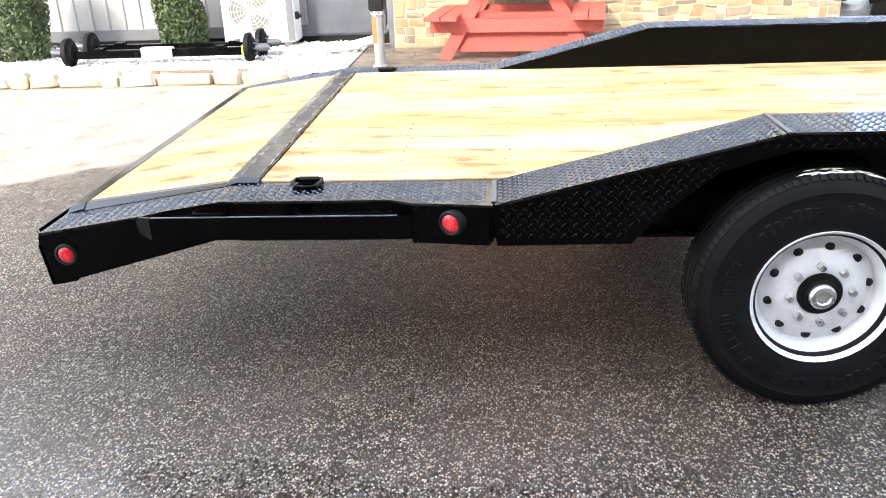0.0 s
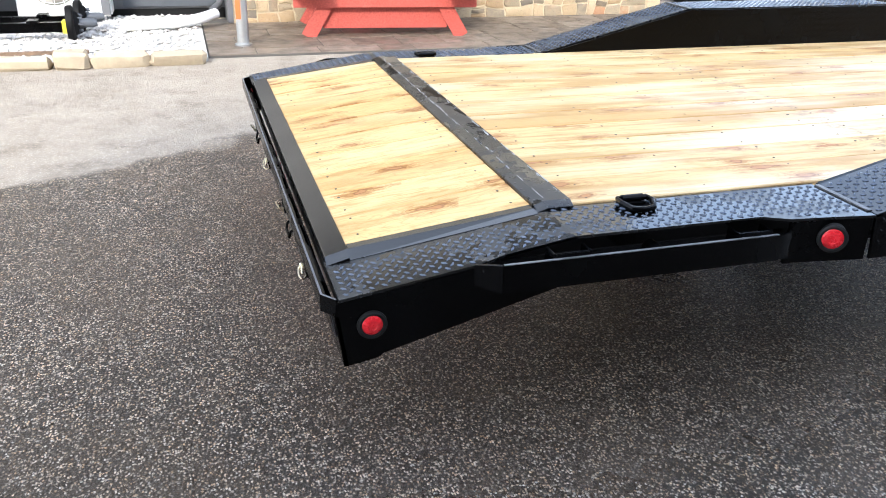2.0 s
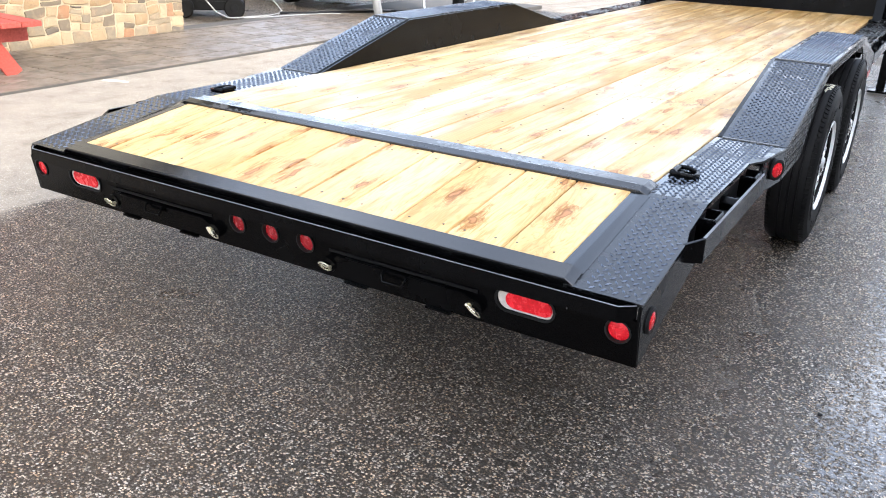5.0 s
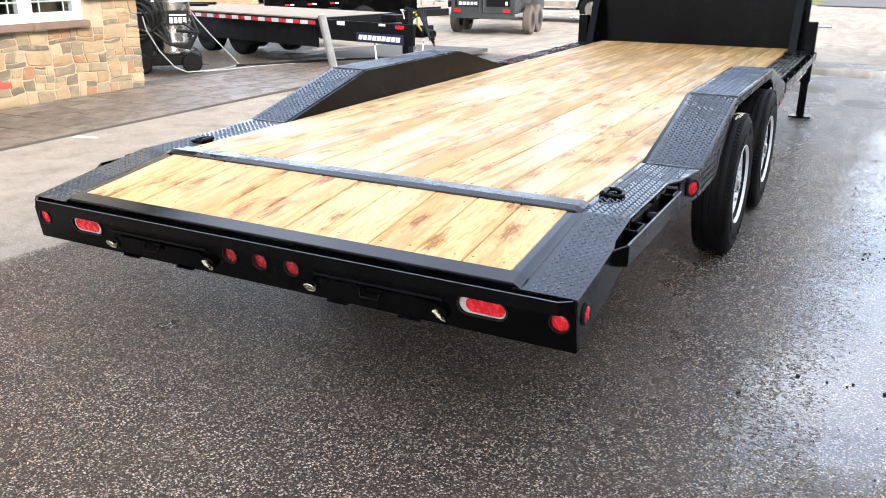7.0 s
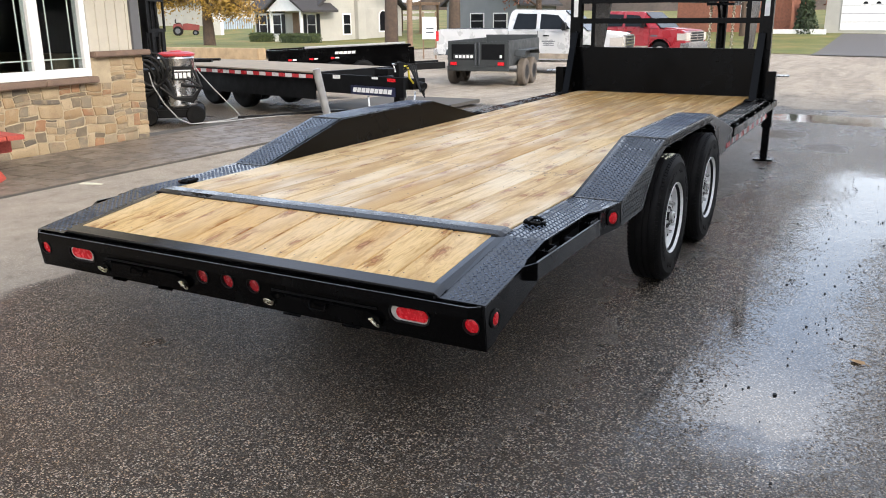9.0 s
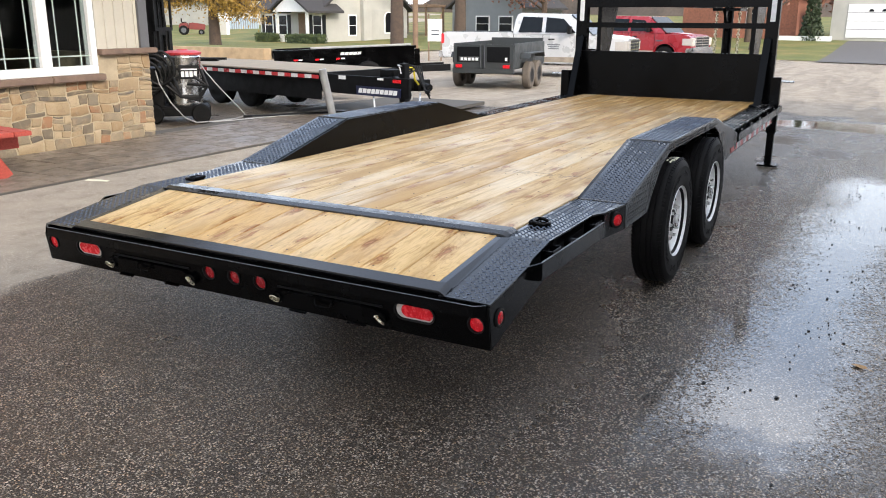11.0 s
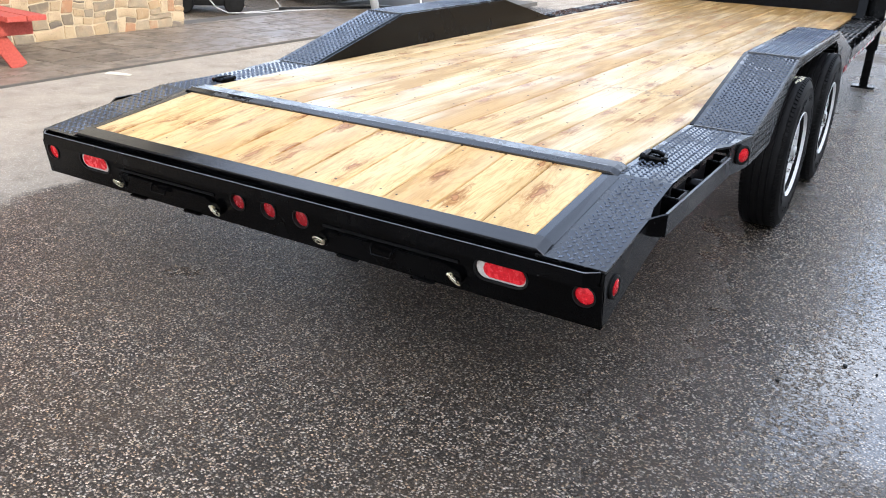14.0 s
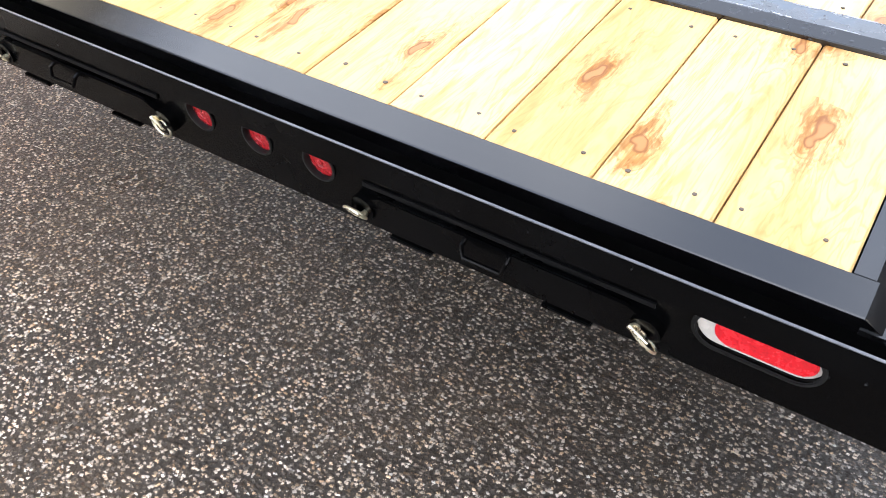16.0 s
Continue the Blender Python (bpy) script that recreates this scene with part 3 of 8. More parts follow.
M_DARK_METAL = surface("dark_grey_metal", (0.080, 0.086, 0.096), 0.45, vary=0.2)
M_GLASS = window_glass()
M_GRAVEL = surface("white_gravel", (0.56, 0.53, 0.49), 0.85, vary=0.22, scale=30, bump=0.3)
M_BED = surface("gravel_bed", (0.48, 0.46, 0.42), 0.9, vary=0.3, scale=25, bump=0.5)
M_CURB = surface("cut_limestone", (0.40, 0.33, 0.23), 0.85, vary=0.22, scale=8, bump=0.45, fine=45, by_object=0.4)
M_ORANGE = surface("orange_tape", (0.62, 0.14, 0.035), 0.5, vary=0.1)
M_GALV = surface("galvanised_pipe", (0.36, 0.36, 0.35), 0.40, 0.65, vary=0.15, scale=12)
M_YELLOW = surface("yellow_plastic", (0.75, 0.62, 0.03), 0.45, vary=0.1)
M_TAPE_RED = surface("red_reflective_tape", (0.46, 0.03, 0.035), 0.3, vary=0.1)
M_TAPE_WHITE = surface("white_reflective_tape", (0.66, 0.65, 0.64), 0.3, vary=0.1)
M_BARK = surface("bark", (0.080, 0.056, 0.041), 0.92, vary=0.35, scale=6, bump=0.7, fine=25)
M_GRASS = grass_ground()
M_SHRUB = leafy("shrub_leaves", (0.022, 0.040, 0.012), (0.10, 0.125, 0.035))
M_YELLOW_LEAF = leafy("autumn_leaves", (0.15, 0.085, 0.018), (0.50, 0.31, 0.045), 0.5)
M_BROWN_LEAF = leafy("brown_leaves", (0.13, 0.055, 0.035), (0.28, 0.12, 0.07))
M_EVERGREEN = leafy("evergreen_leaves", (0.018, 0.032, 0.014), (0.055, 0.08, 0.03))
M_CHALK = surface("chalk_mark", (0.70, 0.68, 0.52), 0.9, vary=0.2, scale=40)
M_STEEL = surface("stainless_tank", (0.60, 0.59, 0.57), 0.22, 0.95, vary=0.12, scale=8)
M_RED_METAL = surface("red_enamel", (0.42, 0.03, 0.035), 0.35, vary=0.15)
M_HOSE_GREY = surface("grey_hose", (0.36, 0.355, 0.34), 0.6, vary=0.15)
M_BLUE_SIGN = surface("navy_decal", (0.012, 0.016, 0.05), 0.4, vary=0.2)
M_SILVER_CAR = surface("silver_car_paint", (0.60, 0.60, 0.59), 0.30, 0.2, vary=0.08, scale=2, coat=0.6)
M_RED_CAR = surface("red_car_paint", (0.30, 0.008, 0.016), 0.28, vary=0.1, scale=2, coat=0.6)
M_DARK_GLASS = surface("tinted_glass", (0.008, 0.010, 0.012), 0.06, vary=0.2, bump=0.0, spec=0.2)
M_CHROME = surface("chrome", (0.75, 0.75, 0.75), 0.12, 1.0, vary=0.08)
M_DUMP_GREY = surface("charcoal_paint", (0.036, 0.040, 0.040), 0.5, vary=0.25, scale=5)
M_HOUSE_WHITE = surface("white_clapboard", (0.43, 0.42, 0.375), 0.6, vary=0.12, scale=1.2)
M_ROOF = surface("dark_shingles", (0.045, 0.042, 0.042), 0.9, vary=0.3, scale=5, bump=0.5, fine=20)
M_HOUSE_GREY = surface("grey_clapboard", (0.22, 0.235, 0.245), 0.7, vary=0.12, scale=1.5)
M_BRICK = surface("red_brick", (0.30, 0.125, 0.08), 0.9, vary=0.35, scale=9, bump=0.4)
M_PLAIN_TIMBER = surface("weathered_timber", (0.19, 0.125, 0.078), 0.8, vary=0.3, scale=6, bump=0.3)
M_KERB_TAN = surface("tan_retaining_wall", (0.36, 0.26, 0.15), 0.9, vary=0.3, scale=3, bump=0.4)
M_INSIDE = surface("room_inside", (0.022, 0.020, 0.017), 0.8, vary=0.4, scale=2)


# ---------------------------------------------------------------- the ground
def rise(x, y):
    """Height of the land: level round the trailer, falling a little towards the street and climbing gently past it."""
    t = min(max((x - 40.0) / 30.0, 0.0), 1.0)
    s = min(max((x - 6.0) / 10.0, 0.0), 1.0)
    across = min(max(0.469 * x - 0.883 * y + 10.0, 0.0), 60.0)
    return 0.75 * t * t * (3 - 2 * t) + max(0.0, x - 70.0) * 0.02 - 0.0128 * across * s * s * (3 - 2 * s)


def land(x0, x1, y0, y1, nx, ny, lift=0.0):
    g = Geo()
    xs = [x0 + (x1 - x0) * i / nx for i in range(nx + 1)]
    ys = [y0 + (y1 - y0) * j / ny for j in range(ny + 1)]
    vs = [(x, y, rise(x, y) + lift) for y in ys for x in xs]
    fs = [(j * (nx + 1) + i, j * (nx + 1) + i + 1, (j + 1) * (nx + 1) + i + 1, (j + 1) * (nx + 1) + i) for j in range(ny) for i in range(nx)]
    return g.add(vs, fs)


whole("ground", land(-400, 600, -500, 500, 250, 200), M_ASPHALT, "worn asphalt yard, wet and dark round the trailer", "ground", kind="structure", smooth=0)
lawn = land(41.5, 240, -1.0, 200, 60, 8, 0.03)
whole("lawn", lawn, M_GRASS, "autumn lawn sloping up beyond the street", "lawn", kind="structure", smooth=0)
whole("driveway", land(40.5, 62, -6.0, 2.6, 20, 2, 0.05), surface("driveway_asphalt", (0.105, 0.098, 0.092), 0.85, vary=0.2, scale=2), "grey asphalt driveway up to a garage", "driveway",
      kind="structure", smooth=0)
bank = land(24.0, 60.0, 21.5, 60.0, 40, 8, 0.04)
bank.v = [(x, y, z + 0.34 * max(0.0, 1 - max(0.0, x - 26.0) / 9.0)) for x, y, z in bank.v]
whole("verge", bank, M_GRASS, "lawn with fallen leaves before the houses", "lawn", kind="structure", smooth=0)

# the patio: a slab with stamped pieces on it
PATIO_Y0, PATIO_Y1 = 6.16, 7.98
whole("patio_slab", Geo().box(-0.095, PATIO_Y0, -0.05, 12.5, PATIO_Y1 + 0.4, 0.018), M_JOINT, "dark joints of a stamped concrete patio", "patio", kind="structure", bevel=0.006)


# ---------------------------------------------------------------- an unseen building, added across the yard to shade the trailer
across = thing("yard_building", "plain tall unseen building added to shade the trailer", "building", pose(0, -6.5, 0), kind="structure")
part("wall", Geo().box(-6.6, -9.0, -0.1, 11.4, 0.0, 7.0), surface("brown_metal_wall", (0.10, 0.09, 0.08), 0.7, vary=0.2, scale=1.5), across, smooth=0)
part("roof", Geo().prism([(-9.3, 7.0), (0.15, 7.0), (0.15, 7.16), (-4.5, 8.2), (-9.3, 7.16)], "x", -6.7, 11.5), M_ROOF, across, smooth=0)


# ---------------------------------------------------------------- the shop building
WALL_Y, CORNER_X, SHOP_X = 8.00, 5.66, 0.26
shop = thing("shop_building", "low shop with stone base, cream siding and white window", "building", pose(0, WALL_Y, 0), kind="structure")
W0, W1, SILL = 3.32, 4.80, 0.93
g = Geo()
g.prism([(SHOP_X, 0), (CORNER_X, 0), (CORNER_X, 1.16), (W1 + 0.02, 1.16), (W1 + 0.02, SILL - 0.05), (W0 - 0.02, SILL - 0.05), (W0 - 0.02, 1.16), (SHOP_X, 1.16)], "y", 0.03, 0.30)
stone_base = part("stone_base", g, M_MORTAR, shop, "fieldstone veneer in buff mortar", smooth=0)
g = Geo()
g.box(CORNER_X - 0.27, 0.30, 0, CORNER_X, 6.0, 1.16)
part("side_wall", g, M_MORTAR, shop, smooth=0)


def cap_stone(x0, x1, z0, z1, out):
    g = Geo()
    g.box(x0, -out, z0, x1, 0.26, z1)
    return part("cap_stone", g, M_BROWN_CAP, shop, "brown cast stone ledge", bevel=0.012)


cap_stone(W1 + 0.03, CORNER_X + 0.10, 1.16, 1.235, 0.06)
cap_stone(SHOP_X - 0.02, W0 - 0.03, 1.16, 1.235, 0.06)
cap_stone(W0 - 0.04, W0 + 0.74, SILL - 0.085, SILL - 0.003, 0.075)
cap_stone(W0 + 0.745, W1 + 0.05, SILL - 0.085, SILL - 0.003, 0.075)
g = Geo()
for a, b in ((SHOP_X, W0 - 0.01), (W1 + 0.01, CORNER_X - 0.12)):
    g.box(a, 0.06, 1.235, b, 0.26, 3.1)
    x = a + 0.03
    while x < b:
        g.box(x, 0.042, 1.235, min(x + 0.035, b), 0.062, 3.1)
        x += 0.16
g.box(W0 - 0.01, 0.06, 2.35, W1 + 0.01, 0.26, 3.1)
part("siding", g, M_CREAM, shop, "cream board and batten siding", smooth=0)
g = Geo()
g.box(CORNER_X - 0.12, 0.02, 1.235, CORNER_X + 0.03, 0.28, 3.1)
g.box(CORNER_X - 0.02, 0.28, 1.16, CORNER_X + 0.02, 6.0, 5.4)
part("corner_board", g, M_GREY_TRIM, shop, "dark grey corner board", bevel=0.004)
g = Geo()
g.prism([(-0.60, 2.44), (0.06, 3.05), (0.06, 3.17), (-0.60, 2.56)], "x", SHOP_X, CORNER_X + 0.3)
part("pent_roof", g, M_ROOF, shop, "dark shingled pent roof over the window", smooth=0)
part("upper_wall", Geo().box(SHOP_X, 0.06, 3.1, CORNER_X, 0.26, 5.4), M_CREAM, shop, smooth=0)
g = Geo()
g.prism([(-0.5, 5.3), (6.5, 7.4), (6.5, 7.52), (-0.5, 5.42)], "x", -9.0, CORNER_X + 0.4)
part("roof", g, M_ROOF, shop, "dark shingled roof", smooth=0)
g = Geo()
g.box(-9.0, 6.4, 0, CORNER_X, 6.5, 7.3)
part("back_wall", g, M_CREAM, shop, smooth=0)
# a dim room behind the window
g = Geo()
g.box(0.7, 0.31, -0.02, CORNER_X - 0.3, 3.5, 0.05)
g.box(0.7, 3.5, 0.0, CORNER_X - 0.3, 3.56, 2.9)
g.box(0.7, 0.31, 2.6, CORNER_X - 0.3, 3.5, 2.66)
g.box(0.66, 0.31, 0, 0.7, 3.5, 2.9)
part("room_shell", g, M_INSIDE, shop, "dim room behind the window", smooth=0)

window = thing("window_1", "white two-part window with green muntin bars", "window", pose(0, WALL_Y, 0), kind="structure")
wz1 = 2.34
g = Geo()
fw = 0.085
for a, b, c, d in ((W0, W1, SILL, SILL + fw + 0.02), (W0, W1, wz1 - fw, wz1), (W0, W0 + fw, SILL + fw + 0.02, wz1 - fw), (W1 - fw, W1, SILL + fw + 0.02, wz1 - fw),
                   ((W0 + W1) / 2 - 0.07, (W0 + W1) / 2 + 0.07, SILL + fw + 0.02, wz1 - fw)):
    g.box(a, 0.0, c, b, 0.14, d)
part("window_frame", g, M_WHITE, window, "wide white frame", bevel=0.006)
M_MUNTIN = surface("sage_muntin", (0.36, 0.43, 0.38), 0.5, vary=0.08)
mid = (W0 + W1) / 2
for a, b in ((W0 + fw, mid - 0.07), (mid + 0.07, W1 - fw)):
    pane = part("pane", Geo().box(a, 0.060, SILL + fw + 0.02, b, 0.066, wz1 - fw), M_GLASS, window, smooth=0)
    pane.visible_shadow = False
    for q in (0.13, b - a - 0.13):
        part("muntin", Geo().box(a + q - 0.008, 0.050, SILL + 0.105, a + q + 0.008, 0.058, wz1 - fw), M_MUNTIN, pane)
    for z in (SILL + 0.23, wz1 - 0.22):
        part("muntin", Geo().box(a, 0.048, z - 0.008, b, 0.055, z + 0.008), M_MUNTIN, pane)

# the ribbed metal wing set back behind the gravel bed
SIDE_Y = 8.62
wing = thing("metal_wing", "ribbed tan metal siding with dark lower trim", "building", pose(0, SIDE_Y, 0), kind="structure")
g = Geo()
pts = []
x = -9.0
while x < SHOP_X - 0.01:
    pts += [(x, 0.0), (x + 0.13, 0.0), (x + 0.145, -0.022), (x + 0.175, -0.022), (x + 0.19, 0.0)]
    x += 0.225
pts += [(SHOP_X, 0.0), (SHOP_X, 0.06), (-9.0, 0.06)]
g.prism(pts, "z", 0.26, 5.4)
part("siding", g, M_TAN_METAL, wing, smooth=20)
part("base_trim", Geo().box(-9.0, -0.05, 0.12, SHOP_X, 0.05, 0.26), M_GREY_TRIM, wing, "grey skirting board", bevel=0.008)
part("footing", Geo().box(-9.0, -0.02, -0.05, SHOP_X, 0.06, 0.12), M_RUBBER, wing, smooth=0)
part("corner_wall", Geo().box(SHOP_X - 0.06, WALL_Y - SIDE_Y + 0.02, -0.02, SHOP_X, 0.10, 5.4), M_GREY_TRIM, wing, smooth=0)
g = Geo()
g.box(-0.92, -0.075, 0.14, 0.10, -0.024, 2.15)
door = part("door_1", g, M_DARK_METAL, wing, "dark grey steel door", bevel=0.01)
part("door_handle", Geo().cyl((-0.82, -0.12, 1.0), (-0.70, -0.12, 1.0), 0.011).cyl((-0.82, -0.12, 1.0), (-0.82, -0.07, 1.0), 0.010), M_ZINC, door)
g = Geo()
g.tube([(0.16, -0.10, 3.0), (0.16, -0.10, 0.26), (0.13, -0.16, 0.17), (0.04, -0.34, 0.13)], 0.04, 10)
part("downspout", g, M_GREY_TRIM, wing, "dark grey downspout")


# ---------------------------------------------------------------- the gravel bed and what lies on it
whole("gravel_bed", Geo().box(-9.0, 6.05, -0.05, -0.10, SIDE_Y, 0.035), M_BED, "bed under white landscaping gravel", "gravel", kind="structure")
rng = random.Random(4)
g = Geo()
for _ in range(9000):
    x, y = -0.14 - 6.5 * rng.random() ** 0.85, 6.09 + 2.43 * rng.random()
    r = 0.014 + 0.022 * rng.random()
    a = rng.random() * 6.28
    c, s = math.cos(a), math.sin(a)
    rx, ry, rz = r * (0.8 + 0.6 * rng.random()), r * (0.7 + 0.4 * rng.random()), r * (0.5 + 0.3 * rng.random())
    z = 0.035 + rz * 0.6
    loc = [(rx, 0, 0), (0, ry, 0), (-rx, 0, 0), (0, -ry, 0), (0.2 * rx, 0.1 * ry, rz), (0, 0, -rz)]
    vs = [(x + c * p - s * q, y + s * p + c * q, z + h) for p, q, h in loc]
    g.add(vs, [(0, 1, 4), (1, 2, 4), (2, 3, 4), (3, 0, 4), (1, 0, 5), (2, 1, 5), (3, 2, 5), (0, 3, 5)])
whole("gravel", g, M_GRAVEL, "white landscaping gravel", "gravel", smooth=0, kind="stuff", fix=False)


def rough_block(w, d, h, seed, cut=0.03, jag=0.012):
    """A hewn block with clipped edges and uneven faces."""
    r = random.Random(seed)
    bm = bmesh.new()
    bmesh.ops.create_cube(bm, size=1)
    bmesh.ops.scale(bm, vec=(w, d, h), verts=bm.verts)
    bmesh.ops.bevel(bm, geom=bm.edges[:], offset=cut, segments=1, affect="EDGES")
    for v in bm.verts:
        v.co += Vector([r.uniform(-jag, jag) for _ in range(3)])
    bmesh.ops.translate(bm, vec=(0, 0, h / 2), verts=bm.verts)
    g = Geo()
    bm.verts.index_update()
    g.add([v.co for v in bm.verts], [[v.index for v in f.verts] for f in bm.faces])
    bm.free()
    return g


x = -0.12
rng = random.Random(11)
for i in range(15):
    w = rng.choice((0.22, 0.30, 0.36, 0.48, 0.62))
    stone = whole("curb_stone", rough_block(w - 0.012, 0.16, 0.12 + 0.02 * (i % 3), 40 + i, 0.034, 0.018), M_CURB, "buff limestone edging block beside the gravel bed", "edging stone", group="edging stones along the gravel bed")
    stone.matrix_world = pose(x - w / 2, 5.95 + rng.uniform(-0.02, 0.02), -0.012, 0, 0, rng.uniform(-3, 3))
    x -= w
whole("garden_lath", Geo().box(-2.22, 6.28, 0.055, -1.12, 6.34, 0.085), M_PLAIN_TIMBER, "grey weathered lath lying on the gravel", "lath", bevel=0.004)

# heat pump
ac = thing("heat_pump", "white outdoor heat pump unit with round fan guard", "heat pump", pose(-1.46, 8.34, 0.0))
part("casing", Geo().box(-0.50, -0.17, 0.10, 0.44, 0.20, 0.86), M_WHITE, ac, "white steel casing", bevel=0.02)
part("foot", Geo().box(-0.42, -0.14, 0.0, -0.32, 0.20, 0.10), M_GREY_TRIM, ac)
part("foot", Geo().box(0.28, -0.14, 0.0, 0.38, 0.20, 0.10), M_GREY_TRIM, ac)
g = Geo()
g.lathe([(0.30, 0.0), (0.30, -0.02), (0.275, -0.02), (0.275, 0.0)], (-0.12, -0.17, 0.50), "y", 40, True)
for k in range(1, 7):
    r = 0.042 * k
    g.tube([(-0.12 + r * math.cos(a * 0.262), -0.185, 0.50 + r * math.sin(a * 0.262)) for a in range(24)], 0.003, 5, True)
guard = part("fan_guard", g, M_WHITE, ac, kind="stuff")
for k in range(8):
    a = k * math.pi / 8
    part("spoke", Geo().tube([(-0.12 - 0.28 * math.cos(a), -0.187, 0.50 - 0.28 * math.sin(a)), (-0.12 + 0.28 * math.cos(a), -0.187, 0.50 + 0.28 * math.sin(a))], 0.003, 5), M_WHITE, guard)
part("fan_recess", Geo().lathe([(0.272, -0.001), (0.272, -0.004), (0.002, -0.004)], (-0.12, -0.17, 0.50), "y", 32), surface("fan_recess_tan", (0.17, 0.16, 0.13), 0.6, vary=0.15), ac)
g = Geo()
for k in range(3):
    a = k * 2.094
    pts = [(0.03 * math.cos(a), 0.03 * math.sin(a)), (0.26 * math.cos(a - 0.35), 0.26 * math.sin(a - 0.35)), (0.27 * math.cos(a + 0.1), 0.27 * math.sin(a + 0.1)),
           (0.25 * math.cos(a + 0.45), 0.25 * math.sin(a + 0.45))]
    g.prism([(-0.12 + p, 0.50 + q) for p, q in pts], "y", -0.180, -0.177)
part("fan_blade", g, surface("fan_blade_grey", (0.40, 0.38, 0.33), 0.5, vary=0.1), ac, "grey three-bladed fan")
part("side_panel", Geo().box(0.34, -0.176, 0.12, 0.43, -0.168, 0.84), M_GREY_TRIM, ac)
part("valve", Geo().cyl((0.44, -0.08, 0.42), (0.51, -0.08, 0.42), 0.022).box(0.44, -0.13, 0.38, 0.47, -0.03, 0.47), M_RUBBER, ac)

g = Geo()
g.tube([(-0.86, 7.50, 0.10), (-0.63, 7.52, 0.105), (-0.38, 7.55, 0.11), (-0.20, 7.63, 0.12), (-0.06, 7.68, 0.145), (0.06, 7.83, 0.16)], 0.055, 14)
whole("drain_pipe", g, M_WHITE, "white plastic drain pipe lying on the gravel", "pipe")


# ---------------------------------------------------------------- spare axles
def brake_end(g_drum, g_hub, x, out, y=0.0, z=0.20):
    g_drum.lathe([(0.04, 0), (0.160, 0), (0.168, 0.02), (0.168, 0.055), (0.145, 0.07), (0.12, 0.07), (0.10, 0.10), (0.06, 0.11)], (x, y, z), "x", 28)
    for k in range(8):
        a = k * math.pi / 4
        g_hub.cyl((x + out * 0.10, y + 0.08 * math.cos(a), z + 0.08 * math.sin(a)), (x + out * 0.14, y + 0.08 * math.cos(a), z + 0.08 * math.sin(a)), 0.008, n=6)
    g_hub.lathe([(0.045, 0.0), (0.045, 0.13), (0.03, 0.17)], (x + (0.10 if out > 0 else -0.17), y, z), "x", 16)


def spare_axle(m, label):
    ax = thing("trailer_axle", label, "axle", m, group="spare axles on the gravel")
    part("beam", Geo().box(-1.02, -0.045, 0.125, 1.02, 0.045, 0.215), M_BLACK, ax, bevel=0.008)
    for x, out in ((-1.12, -1), (1.02, 1)):
        d, h = Geo(), Geo()
        brake_end(d, h, x, out)
        drum = part("brake_drum", d, M_TYRE, ax, "dull black brake drum")
        part("hub", h, M_DARK_METAL, drum)
    for x in (-0.72, 0.72):
        part("spring_seat", Geo().box(x - 0.05, -0.08, 0.21, x + 0.05, 0.08, 0.24), M_BLACK, ax, bevel=0.004)
    return ax


spare_axle(pose(-2.38, 7.08, 0.0, 0, 0, 1.5), "black square trailer axle with brake drums lying on gravel")
spare_axle(pose(-2.34, 7.52, 0.0, 0, 0, -1.5), "second black trailer axle behind the first on gravel")
g = Geo()
g.box(-2.60, 7.02, 0.12, -2.23, 7.14, 0.235)
whole("axle_wrap", g, M_WHITE, "white paper wrap taped round an axle", "wrapping", bevel=0.01)
whole("yellow_strap", Geo().box(-1.40, 7.025, 0.115, -1.36, 7.150, 0.235), M_YELLOW, "yellow strap round an axle end", "strap", bevel=0.004)


# ---------------------------------------------------------------- shrubs
def leaf_cloud(g, inside_point, count, size, seed, flat=0.5):
    r = random.Random(seed)
    for _ in range(count):
        c = Vector(inside_point(r))
        d = Vector((r.gauss(0, 1), r.gauss(0, 1), r.gauss(0, flat))).normalized()
        e = d.orthogonal().normalized()
        e.rotate(Matrix.Rotation(r.random() * 6.28, 3, d))
        s = size * (0.6 + 0.8 * r.random())
        g.add([c - s * e, c + 0.45 * s * d.cross(e), c + s * e, c - 0.45 * s * d.cross(e)], [(0, 1, 2, 3)])
    return g


def shrub(x, y, r0, h, seed):
    t = thing("shrub", "clipped upright evergreen shrub on white gravel", "shrub", pose(x, y, 0.03), group="shrubs before the metal wall")
    part("trunk", Geo().cyl((0, 0, 0), (0.01, 0.0, 0.5), 0.035, 0.02, 8), M_BARK, t)

    def spot(r):
        z = r.random()
        a = r.random() * 6.283
        wide = r0 * (0.80 + 0.20 * math.sin(z * 2.6 + 0.5)) * (1 - max(0.0, z - 0.85) * 3.0)
        wide *= 1 + 0.10 * math.sin(3 * a + 7 * z + seed)
        q = wide * (0.72 + 0.30 * r.random())
        return (q * math.cos(a), q * math.sin(a), 0.03 + z * h)

    part("foliage", leaf_cloud(Geo(), spot, 6500, 0.026, seed), M_SHRUB, t, kind="stuff", smooth=0, fix=False)
    inner = Geo().lathe([(0.02, 0.04), (r0 * 0.62, 0.08), (r0 * 0.72, h * 0.5), (r0 * 0.5, h * 0.88), (0.03, h * 0.95)], (0, 0, 0), "z", 14)
    part("inner_growth", inner, M_EVERGREEN, t)


shrub(-4.36, 7.65, 0.36, 1.15, 2)
shrub(-2.42, 7.95, 0.30, 1.05, 5)

